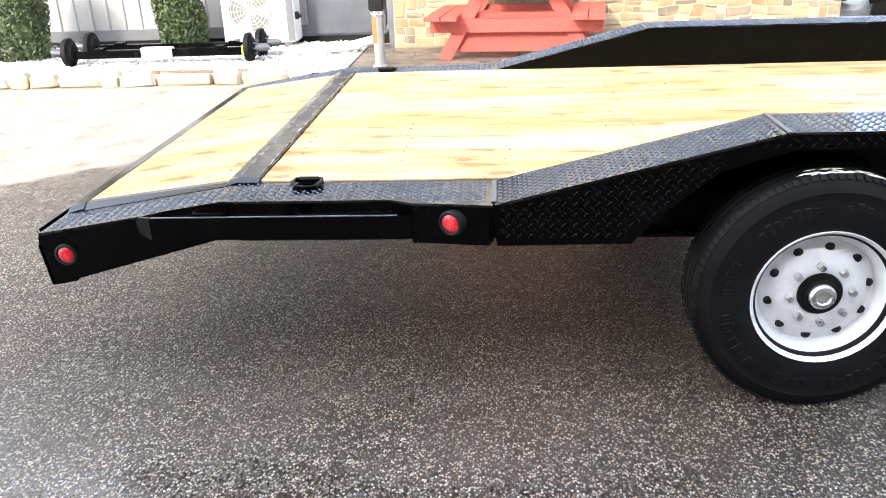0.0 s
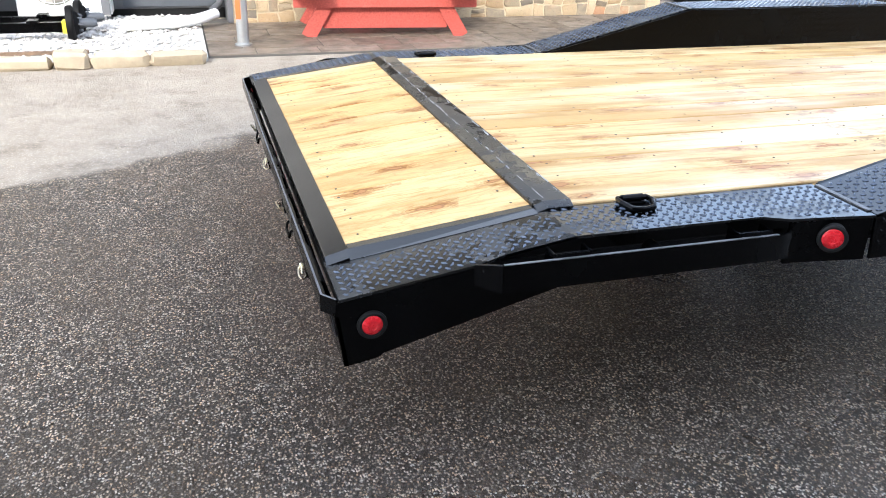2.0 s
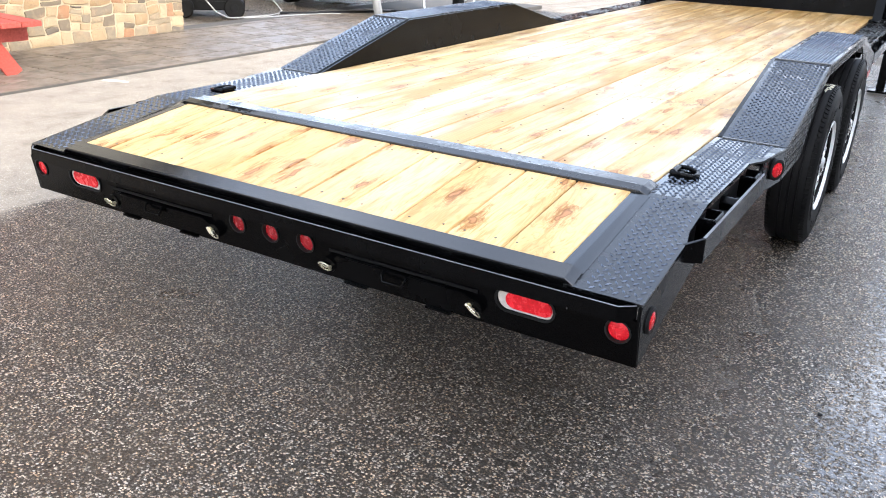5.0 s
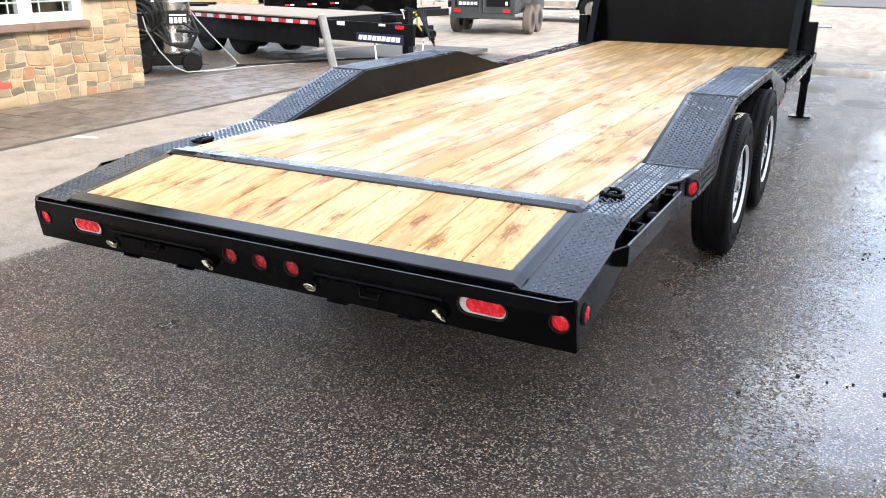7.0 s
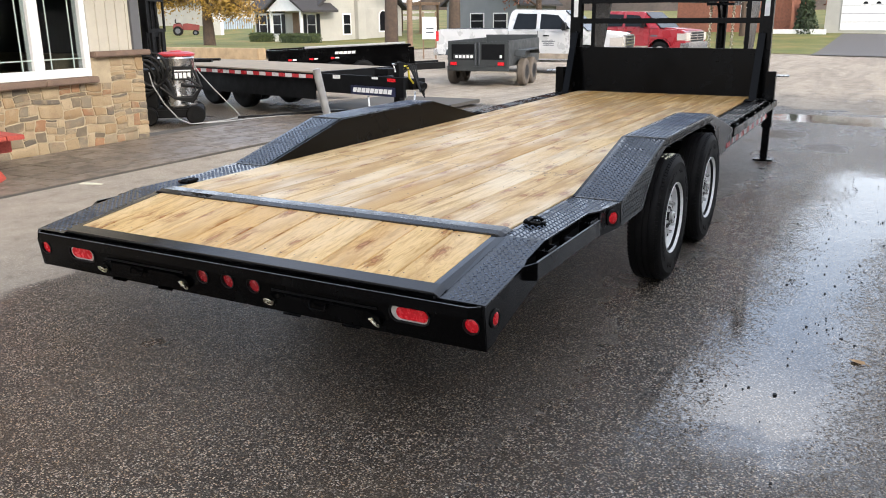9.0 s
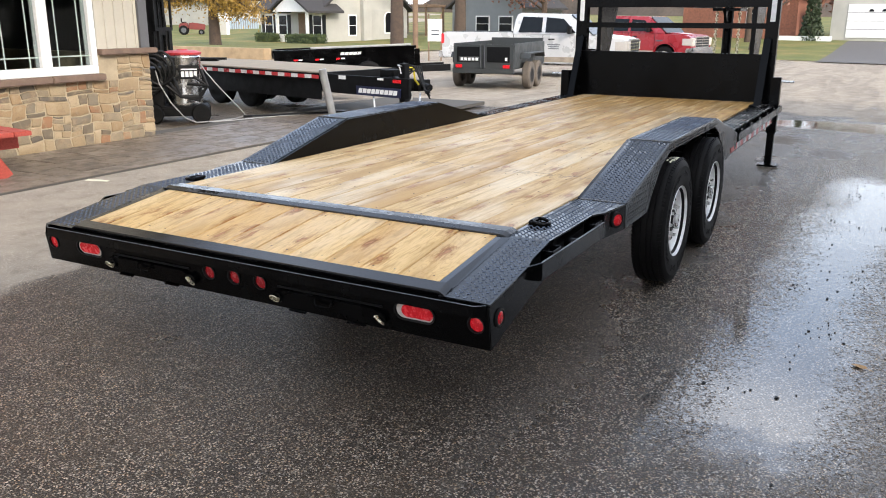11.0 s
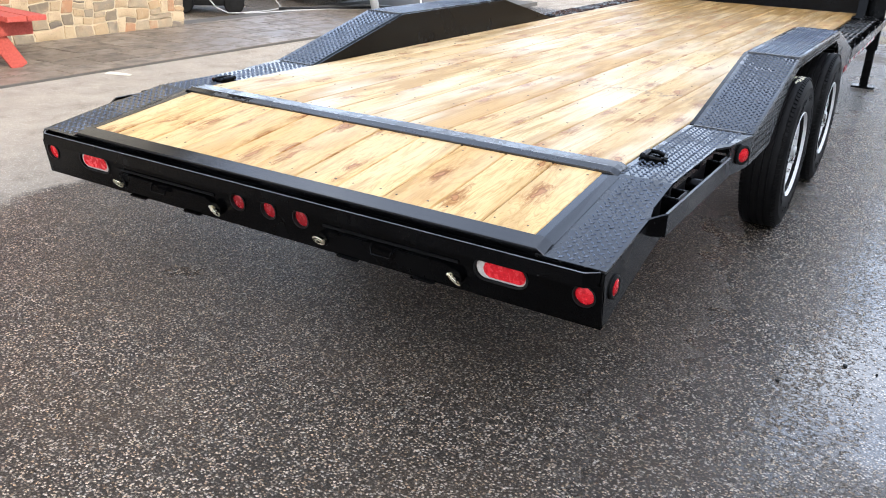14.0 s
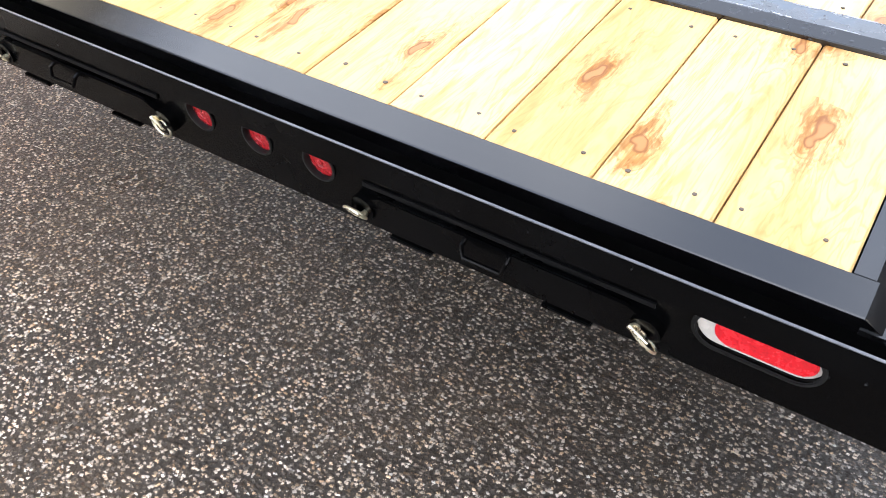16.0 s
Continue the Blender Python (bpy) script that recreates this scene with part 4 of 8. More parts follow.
# ---------------------------------------------------------------- posts by the patio
post = thing("bollard", "galvanised pipe bollard with orange tape and black box", "bollard", pose(0.26, 6.66, 0.018))
part("pipe", Geo().cyl((0, 0, 0), (0, 0, 0.62), 0.058, n=24), M_GALV, post)
part("tape_band", Geo().box(-0.058, -0.045, 0.26, -0.010, -0.058, 0.54), M_ORANGE, post, "orange tape")
part("cap_box", Geo().box(-0.085, -0.075, 0.60, 0.075, 0.075, 0.78), M_RUBBER, post, "black box on top", bevel=0.015)
part("clamp", Geo().lathe([(0.059, 0.56), (0.075, 0.56), (0.075, 0.60), (0.059, 0.60)], (0, 0, 0), "z", 20, True), M_ZINC, post)
part("base_collar", Geo().lathe([(0.058, 0.0), (0.085, 0.0), (0.085, 0.02), (0.058, 0.03)], (0, 0, 0), "z", 20, True), M_GALV, post)

whole("leaning_pipe_post", Geo().cyl((7.17, 5.95, -0.02), (7.05, 6.09, 0.93), 0.056, n=20), M_GALV, "leaning galvanised pipe post beside the patio", "post")



# ---------------------------------------------------------------- picnic table
def board(p0, p1, wide, thick, up=(0, 0, 1)):
    """A plank from p0 to p1, its width across the line and its thickness along up."""
    p0, p1, up = Vector(p0), Vector(p1), Vector(up)
    d = (p1 - p0).normalized()
    w = d.cross(up).normalized()
    t = w.cross(d).normalized()
    g = Geo()
    vs = [p + a * wide / 2 * w + b * thick / 2 * t for p in (p0, p1) for a, b in ((-1, -1), (1, -1), (1, 1), (-1, 1))]
    return g.add(vs, [(0, 1, 2, 3), (7, 6, 5, 4), (0, 4, 5, 1), (1, 5, 6, 2), (2, 6, 7, 3), (3, 7, 4, 0)])


table = thing("picnic_table", "red painted wooden picnic table with attached benches", "picnic table", pose(1.80, 7.30, 0.018, 0, 0, -6.5) @ Matrix.Scale(1.06, 4))
TL = 0.66
for i in range(5):
    y = 0.0
    x = -0.36 + 0.18 * i
    part("top_board", board((x, -TL, 0.765), (x, TL, 0.765), 0.17, 0.038), M_RED_WOOD, table, bevel=0.004)
for sx in (-1, 1):
    for k in (0, 1):
        x = sx * (0.66 + 0.175 * k)
        part("seat_board", board((x, -TL, 0.455), (x, TL, 0.455), 0.165, 0.045), M_RED_WOOD, table, bevel=0.004)
for y in (-0.36, 0.44):
    for sx in (-1, 1):
        part("leg", board((sx * 0.77, y, 0.0), (sx * 0.33, y, 0.74), 0.14, 0.04, (0, 1, 0)), M_RED_WOOD, table, bevel=0.004)
    part("seat_bearer", board((-0.90, y - 0.045, 0.36), (0.90, y - 0.045, 0.36), 0.14, 0.04, (0, 1, 0)), M_RED_WOOD, table, bevel=0.004)
    part("top_cleat", board((-0.42, y - 0.045, 0.69), (0.42, y - 0.045, 0.69), 0.11, 0.04, (0, 1, 0)), M_RED_WOOD, table, bevel=0.004)
    part("end_panel", board((-0.62, y + 0.045, 0.18), (0.62, y + 0.045, 0.18), 0.20, 0.03, (0, 1, 0)), M_RED_WOOD, table, bevel=0.004)
    part("end_panel", board((-0.50, y + 0.045, 0.385), (0.50, y + 0.045, 0.385), 0.20, 0.03, (0, 1, 0)), M_RED_WOOD, table, bevel=0.004)


# ---------------------------------------------------------------- the trailer
WIDE = 2.61          # a point y on the near side has its twin at WIDE - y
REAR_Z, DECK_Z, CREASE = 0.605, 0.705, 0.64
trailer = thing("equipment_trailer", "black gooseneck flatbed trailer with pine deck and drive-over fenders", "trailer")


def top_z(x):
    """Height of the steel top along the trailer: a sloping tail, then level."""
    return REAR_Z + (DECK_Z - REAR_Z) * min(max(x, 0.0) / CREASE, 1.0)


def wood_z(x):
    """Height of the tail boards, which stand proud of the tread plate at the rear."""
    return 0.639 + (x - 0.078) * (0.706 - 0.639) / (0.612 - 0.078)


def both(name, geo, mat, parent=trailer, label="", bevel=0.0, smooth=35.0, kind=""):
    """The same part on both sides."""
    return (part(name, geo, mat, parent, label, bevel, smooth, kind), part(name, geo.flip(WIDE), mat, parent, label, bevel, smooth, kind))


def under(pair, name, geo, mat, label="", bevel=0.0, kind="", smooth=35.0, fix=True):
    """A sub-part on each of a pair of parts."""
    for ob, g in zip(pair, (geo, geo.flip(WIDE))):
        part(name, g, mat, ob, label, bevel, smooth, kind, fix)


# tail and side tops of tread plate
IN_Y = 0.245
g = Geo()
g.slab([(0.012, 0.02), (0.375, 0.02), (0.44, 0.034), (CREASE, 0.037), (CREASE, IN_Y), (0.012, IN_Y)], top_z, 0.008)
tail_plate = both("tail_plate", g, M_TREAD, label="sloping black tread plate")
slope = Vector((CREASE, 0, DECK_Z - REAR_Z)).normalized()
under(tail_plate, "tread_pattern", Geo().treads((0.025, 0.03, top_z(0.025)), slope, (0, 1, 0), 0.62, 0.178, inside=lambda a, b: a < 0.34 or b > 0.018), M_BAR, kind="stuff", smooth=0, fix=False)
g = Geo()
g.slab([(CREASE + 0.001, 0.037), (1.21, 0.037), (1.285, 0.0), (1.40, -0.012), (1.543, -0.032), (1.543, IN_Y), (CREASE + 0.001, IN_Y)], top_z, 0.008)
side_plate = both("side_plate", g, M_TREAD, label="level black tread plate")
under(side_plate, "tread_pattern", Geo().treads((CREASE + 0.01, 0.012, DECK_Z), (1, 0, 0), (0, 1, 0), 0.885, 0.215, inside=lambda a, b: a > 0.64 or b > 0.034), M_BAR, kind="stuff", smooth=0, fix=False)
g = Geo()
ends = []
for x in (0.0785, 0.6115):
    low, high = top_z(x) + 0.0015, wood_z(x)
    ends += [(x, 0.216, low), (x, 0.248, high), (x, 0.250, high), (x, 0.250, high - 0.02), (x, 0.216, low - 0.004)]
g.add(ends, [(0, 1, 2, 3, 4), (9, 8, 7, 6, 5)] + [(i, (i + 1) % 5, 5 + (i + 1) % 5, 5 + i) for i in range(5)])
g.slab([(0.0795, 0.2502), (0.610, 0.2502), (0.610, 0.277), (0.0795, 0.277)], wood_z, 0.012)
both("edge_strip", g, M_SMOOTH, smooth=8)
g = Geo().prism([(0.006, 0.599), (0.365, 0.654), (0.405, 0.630), (0.47, 0.600), (0.76, 0.600), (0.76, 0.588), (0.66, 0.586), (0.122, 0.440), (0.112, 0.431), (0.060, 0.420), (0.026, 0.416), (0.020, 0.418), (0.000, 0.556)], "y", 0.02, 0.030)
both("tail_skirt", g, M_BLACK, bevel=0.003)
g = Geo()
g.box(0.44, 0.046, 0.594, 1.30, 0.056, 0.655)
g.box(0.42, -0.008, 0.597, 1.28, 0.046, 0.603)
both("inner_frame", g, M_UNDER)
g = Geo()
path = [(0.4205, -0.021), (1.238, -0.021), (1.284, -0.012)]
back = [(x, y + 0.010) for x, y in reversed(path)]
g.prism(path + back, "z", 0.592, 0.670)
# its rear end tapers in to the tail
rail_end = Geo().add([(0.358, 0.0195, 0.606), (0.358, 0.0195, 0.662), (0.420, -0.021, 0.592), (0.420, -0.021, 0.670), (0.362, 0.0295, 0.606), (0.362, 0.0295, 0.662), (0.420, -0.011, 0.592), (0.420, -0.011, 0.670)],
      [(0, 2, 3, 1), (4, 5, 7, 6), (1, 3, 7, 5), (0, 4, 6, 2), (0, 1, 5, 4), (2, 6, 7, 3)])
rub_rail = both("rub_rail", g, M_BLACK, label="black flat-bar rub rail", bevel=0.0015, smooth=12)
under(rub_rail, "rail_end", rail_end, M_BLACK)
# pale strip stands in for sky reflected off the rail's top edge
under(rub_rail, "worn_edge", Geo().box(0.424, -0.0205, 0.6695, 1.236, -0.0120, 0.6715), M_EDGE, "grey top edge painted for its sky glint")


def stake_pocket(x):
    g = Geo()
    for a, b, c, d in ((x - 0.055, x - 0.047, -0.010, 0.045), (x + 0.047, x + 0.055, -0.010, 0.045), (x - 0.047, x + 0.047, -0.011, -0.004)):
        g.box(a, c, 0.595, b, d, 0.682)
    return g


for x in (0.615, 1.165):
    under(rub_rail, "stake_pocket", stake_pocket(x), M_BLACK, bevel=0.002)
under(rub_rail, "pipe_spool", Geo().cyl((0.87, -0.012, 0.646), (0.87, 0.046, 0.646), 0.024, n=16), M_BLACK)
g = Geo().prism([(1.28, 0.568), (1.545, 0.568), (1.545, 0.697), (1.30, 0.697), (1.28, 0.67)], "y", -0.002, 0.010)
g.prism([(1.285, 0.002), (1.535, -0.033), (1.535, -0.020), (1.285, 0.012)], "z", 0.568, 0.697)
both("light_bracket", g, M_BLACK, bevel=0.003)

# fenders
F0, F1, F2, F3, FT = 1.545, 2.430, 3.830, 4.77, 0.922
FY0, FY1 = -0.032, 0.226
g = Geo()
prof = [(F0, DECK_Z), (F1, FT), (F2, FT), (F3, DECK_Z)]
inner = [(F3 - 0.03, DECK_Z - 0.004), (F2 - 0.01, FT - 0.010), (F1 + 0.01, FT - 0.010), (F0 + 0.03, DECK_Z - 0.004)]
g.prism(prof + inner, "y", FY0, FY1)
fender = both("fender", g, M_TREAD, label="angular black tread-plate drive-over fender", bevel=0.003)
g = Geo()
rise_len = math.hypot(F1 - F0, FT - DECK_Z)
up_dir, down_dir = Vector((F1 - F0, 0, FT - DECK_Z)).normalized(), Vector((F3 - F2, 0, DECK_Z - FT)).normalized()
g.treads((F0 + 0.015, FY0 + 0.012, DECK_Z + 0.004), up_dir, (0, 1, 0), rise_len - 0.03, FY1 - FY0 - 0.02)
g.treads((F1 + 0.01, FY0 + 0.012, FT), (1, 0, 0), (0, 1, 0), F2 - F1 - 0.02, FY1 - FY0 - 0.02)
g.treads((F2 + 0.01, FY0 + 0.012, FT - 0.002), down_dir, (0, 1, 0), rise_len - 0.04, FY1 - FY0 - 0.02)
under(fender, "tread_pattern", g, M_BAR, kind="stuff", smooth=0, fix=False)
g = Geo().prism([(F0, DECK_Z - 0.008), (F0 + 0.01, 0.568), (1.98, 0.572), (2.06, 0.66), (2.24, 0.805), (2.45, 0.868), (3.76, 0.868), (3.93, 0.805), (4.03, 0.72), (4.06, 0.60), (4.30, 0.532), (F3, 0.580),
                 (F3, DECK_Z - 0.008), (F2, FT - 0.008), (F1, FT - 0.008)], "y", FY0, FY0 + 0.008)
skirt = both("fender_skirt", g, M_BLACK, label="black skirt with wheel opening")
g = Geo()


def in_skirt(a, b):
    x, z = F0 + 0.02 + a, 0.575 + b
    roof = DECK_Z + (x - F0) * (FT - DECK_Z) / (F1 - F0)
    roof = min(roof, FT, DECK_Z + (F3 - x) * (FT - DECK_Z) / (F3 - F2)) - 0.02
    low = 0.585 if x < 1.96 else 0.60 + (x - 1.96) * 0.75 if x < 2.24 else 0.88
    return low < z < roof and x < 3.9


g.treads((F0 + 0.02, FY0 - 0.001, 0.575), (1, 0, 0), (0, 0, 1), F3 - F0 - 0.04, 0.34, 0.0175, in_skirt, 0.0015)
for i in range(len(g.v)):
    x, y, z = g.v[i]
    g.v[i] = (x, FY0 - abs(y - FY0), z)
under(skirt, "tread_pattern", g, M_BLACK, kind="stuff", smooth=0, fix=False)
g = Geo().prism([(F0 + 0.02, DECK_Z - 0.05), (F3 - 0.02, DECK_Z - 0.05), (F3 - 0.02, DECK_Z), (F2, FT - 0.006), (F1, FT - 0.006), (F0 + 0.02, DECK_Z)], "y", FY1 - 0.010, FY1 + 0.0185)
wall = both("fender_inner_wall", g, M_BLACK)
g = Geo()


def in_wall(a, b):
    x, z = F0 + 0.02 + a, DECK_Z + 0.012 + b
    roof = min(DECK_Z + (x - F0) * (FT - DECK_Z) / (F1 - F0), FT, DECK_Z + (F3 - x) * (FT - DECK_Z) / (F3 - F2)) - 0.018
    return z < roof


g.treads((F0 + 0.02, FY1 + 0.0190, DECK_Z + 0.012), (1, 0, 0), (0, 0, 1), F3 - F0 - 0.04, 0.21, 0.0175, in_wall, 0.0006)
for i in range(len(g.v)):
    x, y, z = g.v[i]
    g.v[i] = (x, FY1 + 0.0185 + abs(y - FY1 - 0.0190), z)
under(wall, "tread_pattern", g, M_BLACK, kind="stuff", smooth=0, fix=False)

g = Geo().box(F0 - 0.006, FY0 + 0.03, DECK_Z + 0.0005, F0 + 0.010, FY1 - 0.005, DECK_Z + 0.0045)
under(fender, "weld_seam", g, M_WELD, "ground grey weld", smooth=0)
g = Geo().box(F1 - 0.007, FY0 + 0.002, FT - 0.002, F1 + 0.007, FY1 - 0.002, FT + 0.0025)
under(fender, "weld_seam", g, M_WELD, "ground grey weld", smooth=0)

HX = 7.60
# front side decks
g = Geo().box(F3 - 0.02, 0.03, DECK_Z - 0.010, HX - 0.13, 0.236, DECK_Z - 0.002)
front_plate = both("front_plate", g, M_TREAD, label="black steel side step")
for k in range(5):
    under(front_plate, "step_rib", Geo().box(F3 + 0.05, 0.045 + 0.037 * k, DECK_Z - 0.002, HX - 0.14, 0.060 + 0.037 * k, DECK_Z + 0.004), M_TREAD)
g = Geo()
path = [(F3 + 0.06, 0.021), (F3 + 0.14, -0.025), (HX + 0.05, -0.025), (HX + 0.11, 0.02)]
back = [(x, y + 0.010) for x, y in reversed(path)]
g.prism(path + back, "z", 0.610, 0.682)
front_rail = both("rub_rail", g, M_BLACK, bevel=0.0015, smooth=12)
for x in (5.15, 5.65, 6.15, 6.65, 7.15):
    under(front_rail, "stake_pocket", stake_pocket(x).moved(Matrix.Translation((0, 0.002, 0.014))), M_BLACK)
both("front_frame", Geo().box(F3 - 0.02, 0.030, 0.50, HX + 0.01, 0.042, 0.692), M_BLACK)
for k in range(16):
    x = F3 + 0.10 + 0.15 * k
    both("reflective_tape", Geo().box(x, 0.024, 0.515, x + 0.15, 0.028, 0.565), M_TAPE_RED if k % 2 else M_TAPE_WHITE)
both("reflective_tape", Geo().box(4.52, -0.036, 0.566, 4.66, -0.033, 0.606), M_TAPE_RED)

# rear crossbars
def capped_bar(pts, y0, foot, drop):
    """A flat bar across the trailer whose ends are welded down in a short slope."""
    g, n = Geo(), len(pts)
    rows = [(y0, drop), (y0 + 0.010, 0.55 * drop), (y0 + 0.026, 0.0), (WIDE - y0 - 0.026, 0.0), (WIDE - y0 - 0.010, 0.55 * drop), (WIDE - y0, drop)]
    vs = [(x, y, z if z < foot else z - d) for y, d in rows for x, z in pts]
    fs = [tuple(range(n)), tuple(5 * n + i for i in range(n - 1, -1, -1))]
    fs += [(r * n + i, r * n + (i + 1) % n, (r + 1) * n + (i + 1) % n, (r + 1) * n + i) for r in range(5) for i in range(n)]
    return g.add(vs, fs)


g = capped_bar([(0.015, 0.600), (0.078, 0.605), (0.078, 0.639), (0.0755, 0.6405), (0.017, 0.6245), (0.015, 0.6225)], 0.218, 0.61, 0.016)
part("tail_bar", g, M_SMOOTH, trailer, "smooth black flat bar behind the tail boards", smooth=8)
g = capped_bar([(0.612, 0.690), (0.724, 0.700), (0.724, 0.7215), (0.7215, 0.724), (0.646, 0.724), (0.614, 0.7145), (0.612, 0.7125)], 0.226, 0.705, 0.013)
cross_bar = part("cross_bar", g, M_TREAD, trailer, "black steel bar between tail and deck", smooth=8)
rng = random.Random(77)
g = Geo()
for _ in range(130):
    y = rng.uniform(0.27, WIDE - 0.27)
    ln, wd = 0.004 + 0.045 * rng.random() ** 2, 0.0008 + 0.0022 * rng.random()
    x = 0.648 + abs(rng.gauss(0, 0.004)) if rng.random() < 0.6 else 0.7195 - abs(rng.gauss(0, 0.004))
    g.prism([(x - wd, y - ln), (x + wd, y - 0.6 * ln), (x + 0.6 * wd, y + ln), (x - 0.8 * wd, y + 0.5 * ln)], "z", 0.7236, 0.7244)
part("scuffing", g, M_SCUFF, cross_bar, "pale scuffs along the bar edges", kind="stuff", smooth=0)

# rear bumper, pierced for its lights
def round_hole(r, n=32):
    return [(r * math.cos(2 * math.pi * k / n), r * math.sin(2 * math.pi * k / n)) for k in range(n)]


def oval_hole(half, r, n=14):
    pts = [(half + r * math.cos(a), r * math.sin(a)) for a in [-math.pi / 2 + math.pi * k / n for k in range(n + 1)]]
    return pts + [(-half + r * math.cos(a), r * math.sin(a)) for a in [math.pi / 2 + math.pi * k / n for k in range(n + 1)]]


BZ0, BZ1, LIGHT_Z = 0.417, 0.562, 0.517
ROUND_YS, OVAL_YS = (0.076, 1.146, 1.297, 1.448, WIDE - 0.076), (0.350, WIDE - 0.350)


def aslant(g):
    """The bumper plate leans: its foot stands further under the tail than its top."""
    g.v = [(x + (0.556 - z) * 0.144, y, z) for x, y, z in g.v]
    return g


cells = sorted([(y, 0.055, round_hole(0.0335)) for y in ROUND_YS] + [(y, 0.12, oval_hole(0.055, 0.036)) for y in OVAL_YS])
g = Geo()
at = 0.020
for yc, half, hole in cells:
    g.box(0.0, at, BZ0, 0.012, yc - half, BZ1)
    rim_pts = []
    for p, q in hole:
        s = min(half / abs(p) if abs(p) > 1e-9 else 1e9, ((BZ1 - LIGHT_Z) / q if q > 1e-9 else (BZ0 - LIGHT_Z) / q if q < -1e-9 else 1e9))
        rim_pts.append((p * s, q * s))
    for sp, sq in ((half, BZ1 - LIGHT_Z), (half, BZ0 - LIGHT_Z), (-half, BZ1 - LIGHT_Z), (-half, BZ0 - LIGHT_Z)):
        k = min(range(len(rim_pts)), key=lambda i: (rim_pts[i][0] - sp) ** 2 + (rim_pts[i][1] - sq) ** 2)
        rim_pts[k] = (sp, sq)
    n = len(hole)
    vs = [(x, yc + p, LIGHT_Z + q) for x in (0.0, 0.012) for ring in (hole, rim_pts) for p, q in ring]
    fs = []
    for k in range(n):
        j = (k + 1) % n
        fs += [(k, j, n + j, n + k), (2 * n + k, 3 * n + k, 3 * n + j, 2 * n + j), (k, 2 * n + k, 2 * n + j, j)]
    g.add(vs, fs)
    at = yc + half
g.box(0.0, at, BZ0, 0.012, WIDE - 0.020, BZ1)
bumper = part("rear_bumper", aslant(g), M_BLACK, trailer, "black steel rear bumper with lights", smooth=20, weld=True)
# an angle iron hangs over the top of the plate, clipped at its ends
LIP_X, LIP_Y = -0.026, 0.074
sect = [(LIP_X, 0.556), (0.006, 0.556), (0.006, 0.562), (LIP_X + 0.007, 0.562), (LIP_X + 0.007, 0.601), (LIP_X, 0.601)]
part("bumper_lip", Geo().prism(sect, "y", LIP_Y, WIDE - LIP_Y), M_BLACK, bumper, "black angle iron over the lights", bevel=0.001)
for turn in (False, True):
    end = Geo().prism([(LIP_X, LIP_Y - 0.0005), (0.006, 0.033), (0.012, 0.037), (LIP_X + 0.007, LIP_Y - 0.0005)], "z", 0.556, 0.601)
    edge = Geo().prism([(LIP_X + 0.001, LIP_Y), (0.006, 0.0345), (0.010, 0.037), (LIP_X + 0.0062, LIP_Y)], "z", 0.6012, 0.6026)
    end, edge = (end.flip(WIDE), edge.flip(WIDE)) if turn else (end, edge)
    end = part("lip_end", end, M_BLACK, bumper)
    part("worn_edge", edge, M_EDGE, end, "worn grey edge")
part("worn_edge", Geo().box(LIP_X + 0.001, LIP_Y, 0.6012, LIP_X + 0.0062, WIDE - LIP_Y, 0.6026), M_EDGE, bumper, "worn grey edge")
part("slot_back", Geo().box(0.060, 0.05, 0.42, 0.070, WIDE - 0.05, 0.612), M_UNDER, trailer)


def pin(y, z, upright):
    """A lynch pin: a thick pin with a sprung ring, hanging flat or seen on edge."""
    g = Geo()
    ring = [i * 0.3491 for i in range(18)]
    if upright:
        g.cyl((0.0, y + 0.016, z + 0.010), (-0.024, y + 0.012, z + 0.008), 0.0075, n=12)
        g.tube([(-0.028 + 0.006 * math.cos(a) - 0.012 * math.sin(a), y - 0.004 + 0.024 * math.cos(a), z - 0.004 + 0.012 * math.cos(a) + 0.004 * math.sin(a)) for a in ring], 0.0026, 6, True)
        g.cyl((-0.026, y + 0.022, z + 0.011), (-0.030, y - 0.012, z - 0.008), 0.0052, 0.0040, 10)
    else:
        g.cyl((0.0, y - 0.010, z - 0.002), (-0.028, y - 0.010, z - 0.002), 0.0060, n=12)
        g.tube([(-0.032 - 0.010 * math.sin(a), y + 0.004 + 0.023 * math.cos(a), z + 0.017 * math.sin(a)) for a in ring], 0.0027, 6, True)
        g.cyl((-0.030, y + 0.024, z + 0.003), (-0.032, y - 0.006, z - 0.001), 0.0052, 0.0044, 10)
    return g


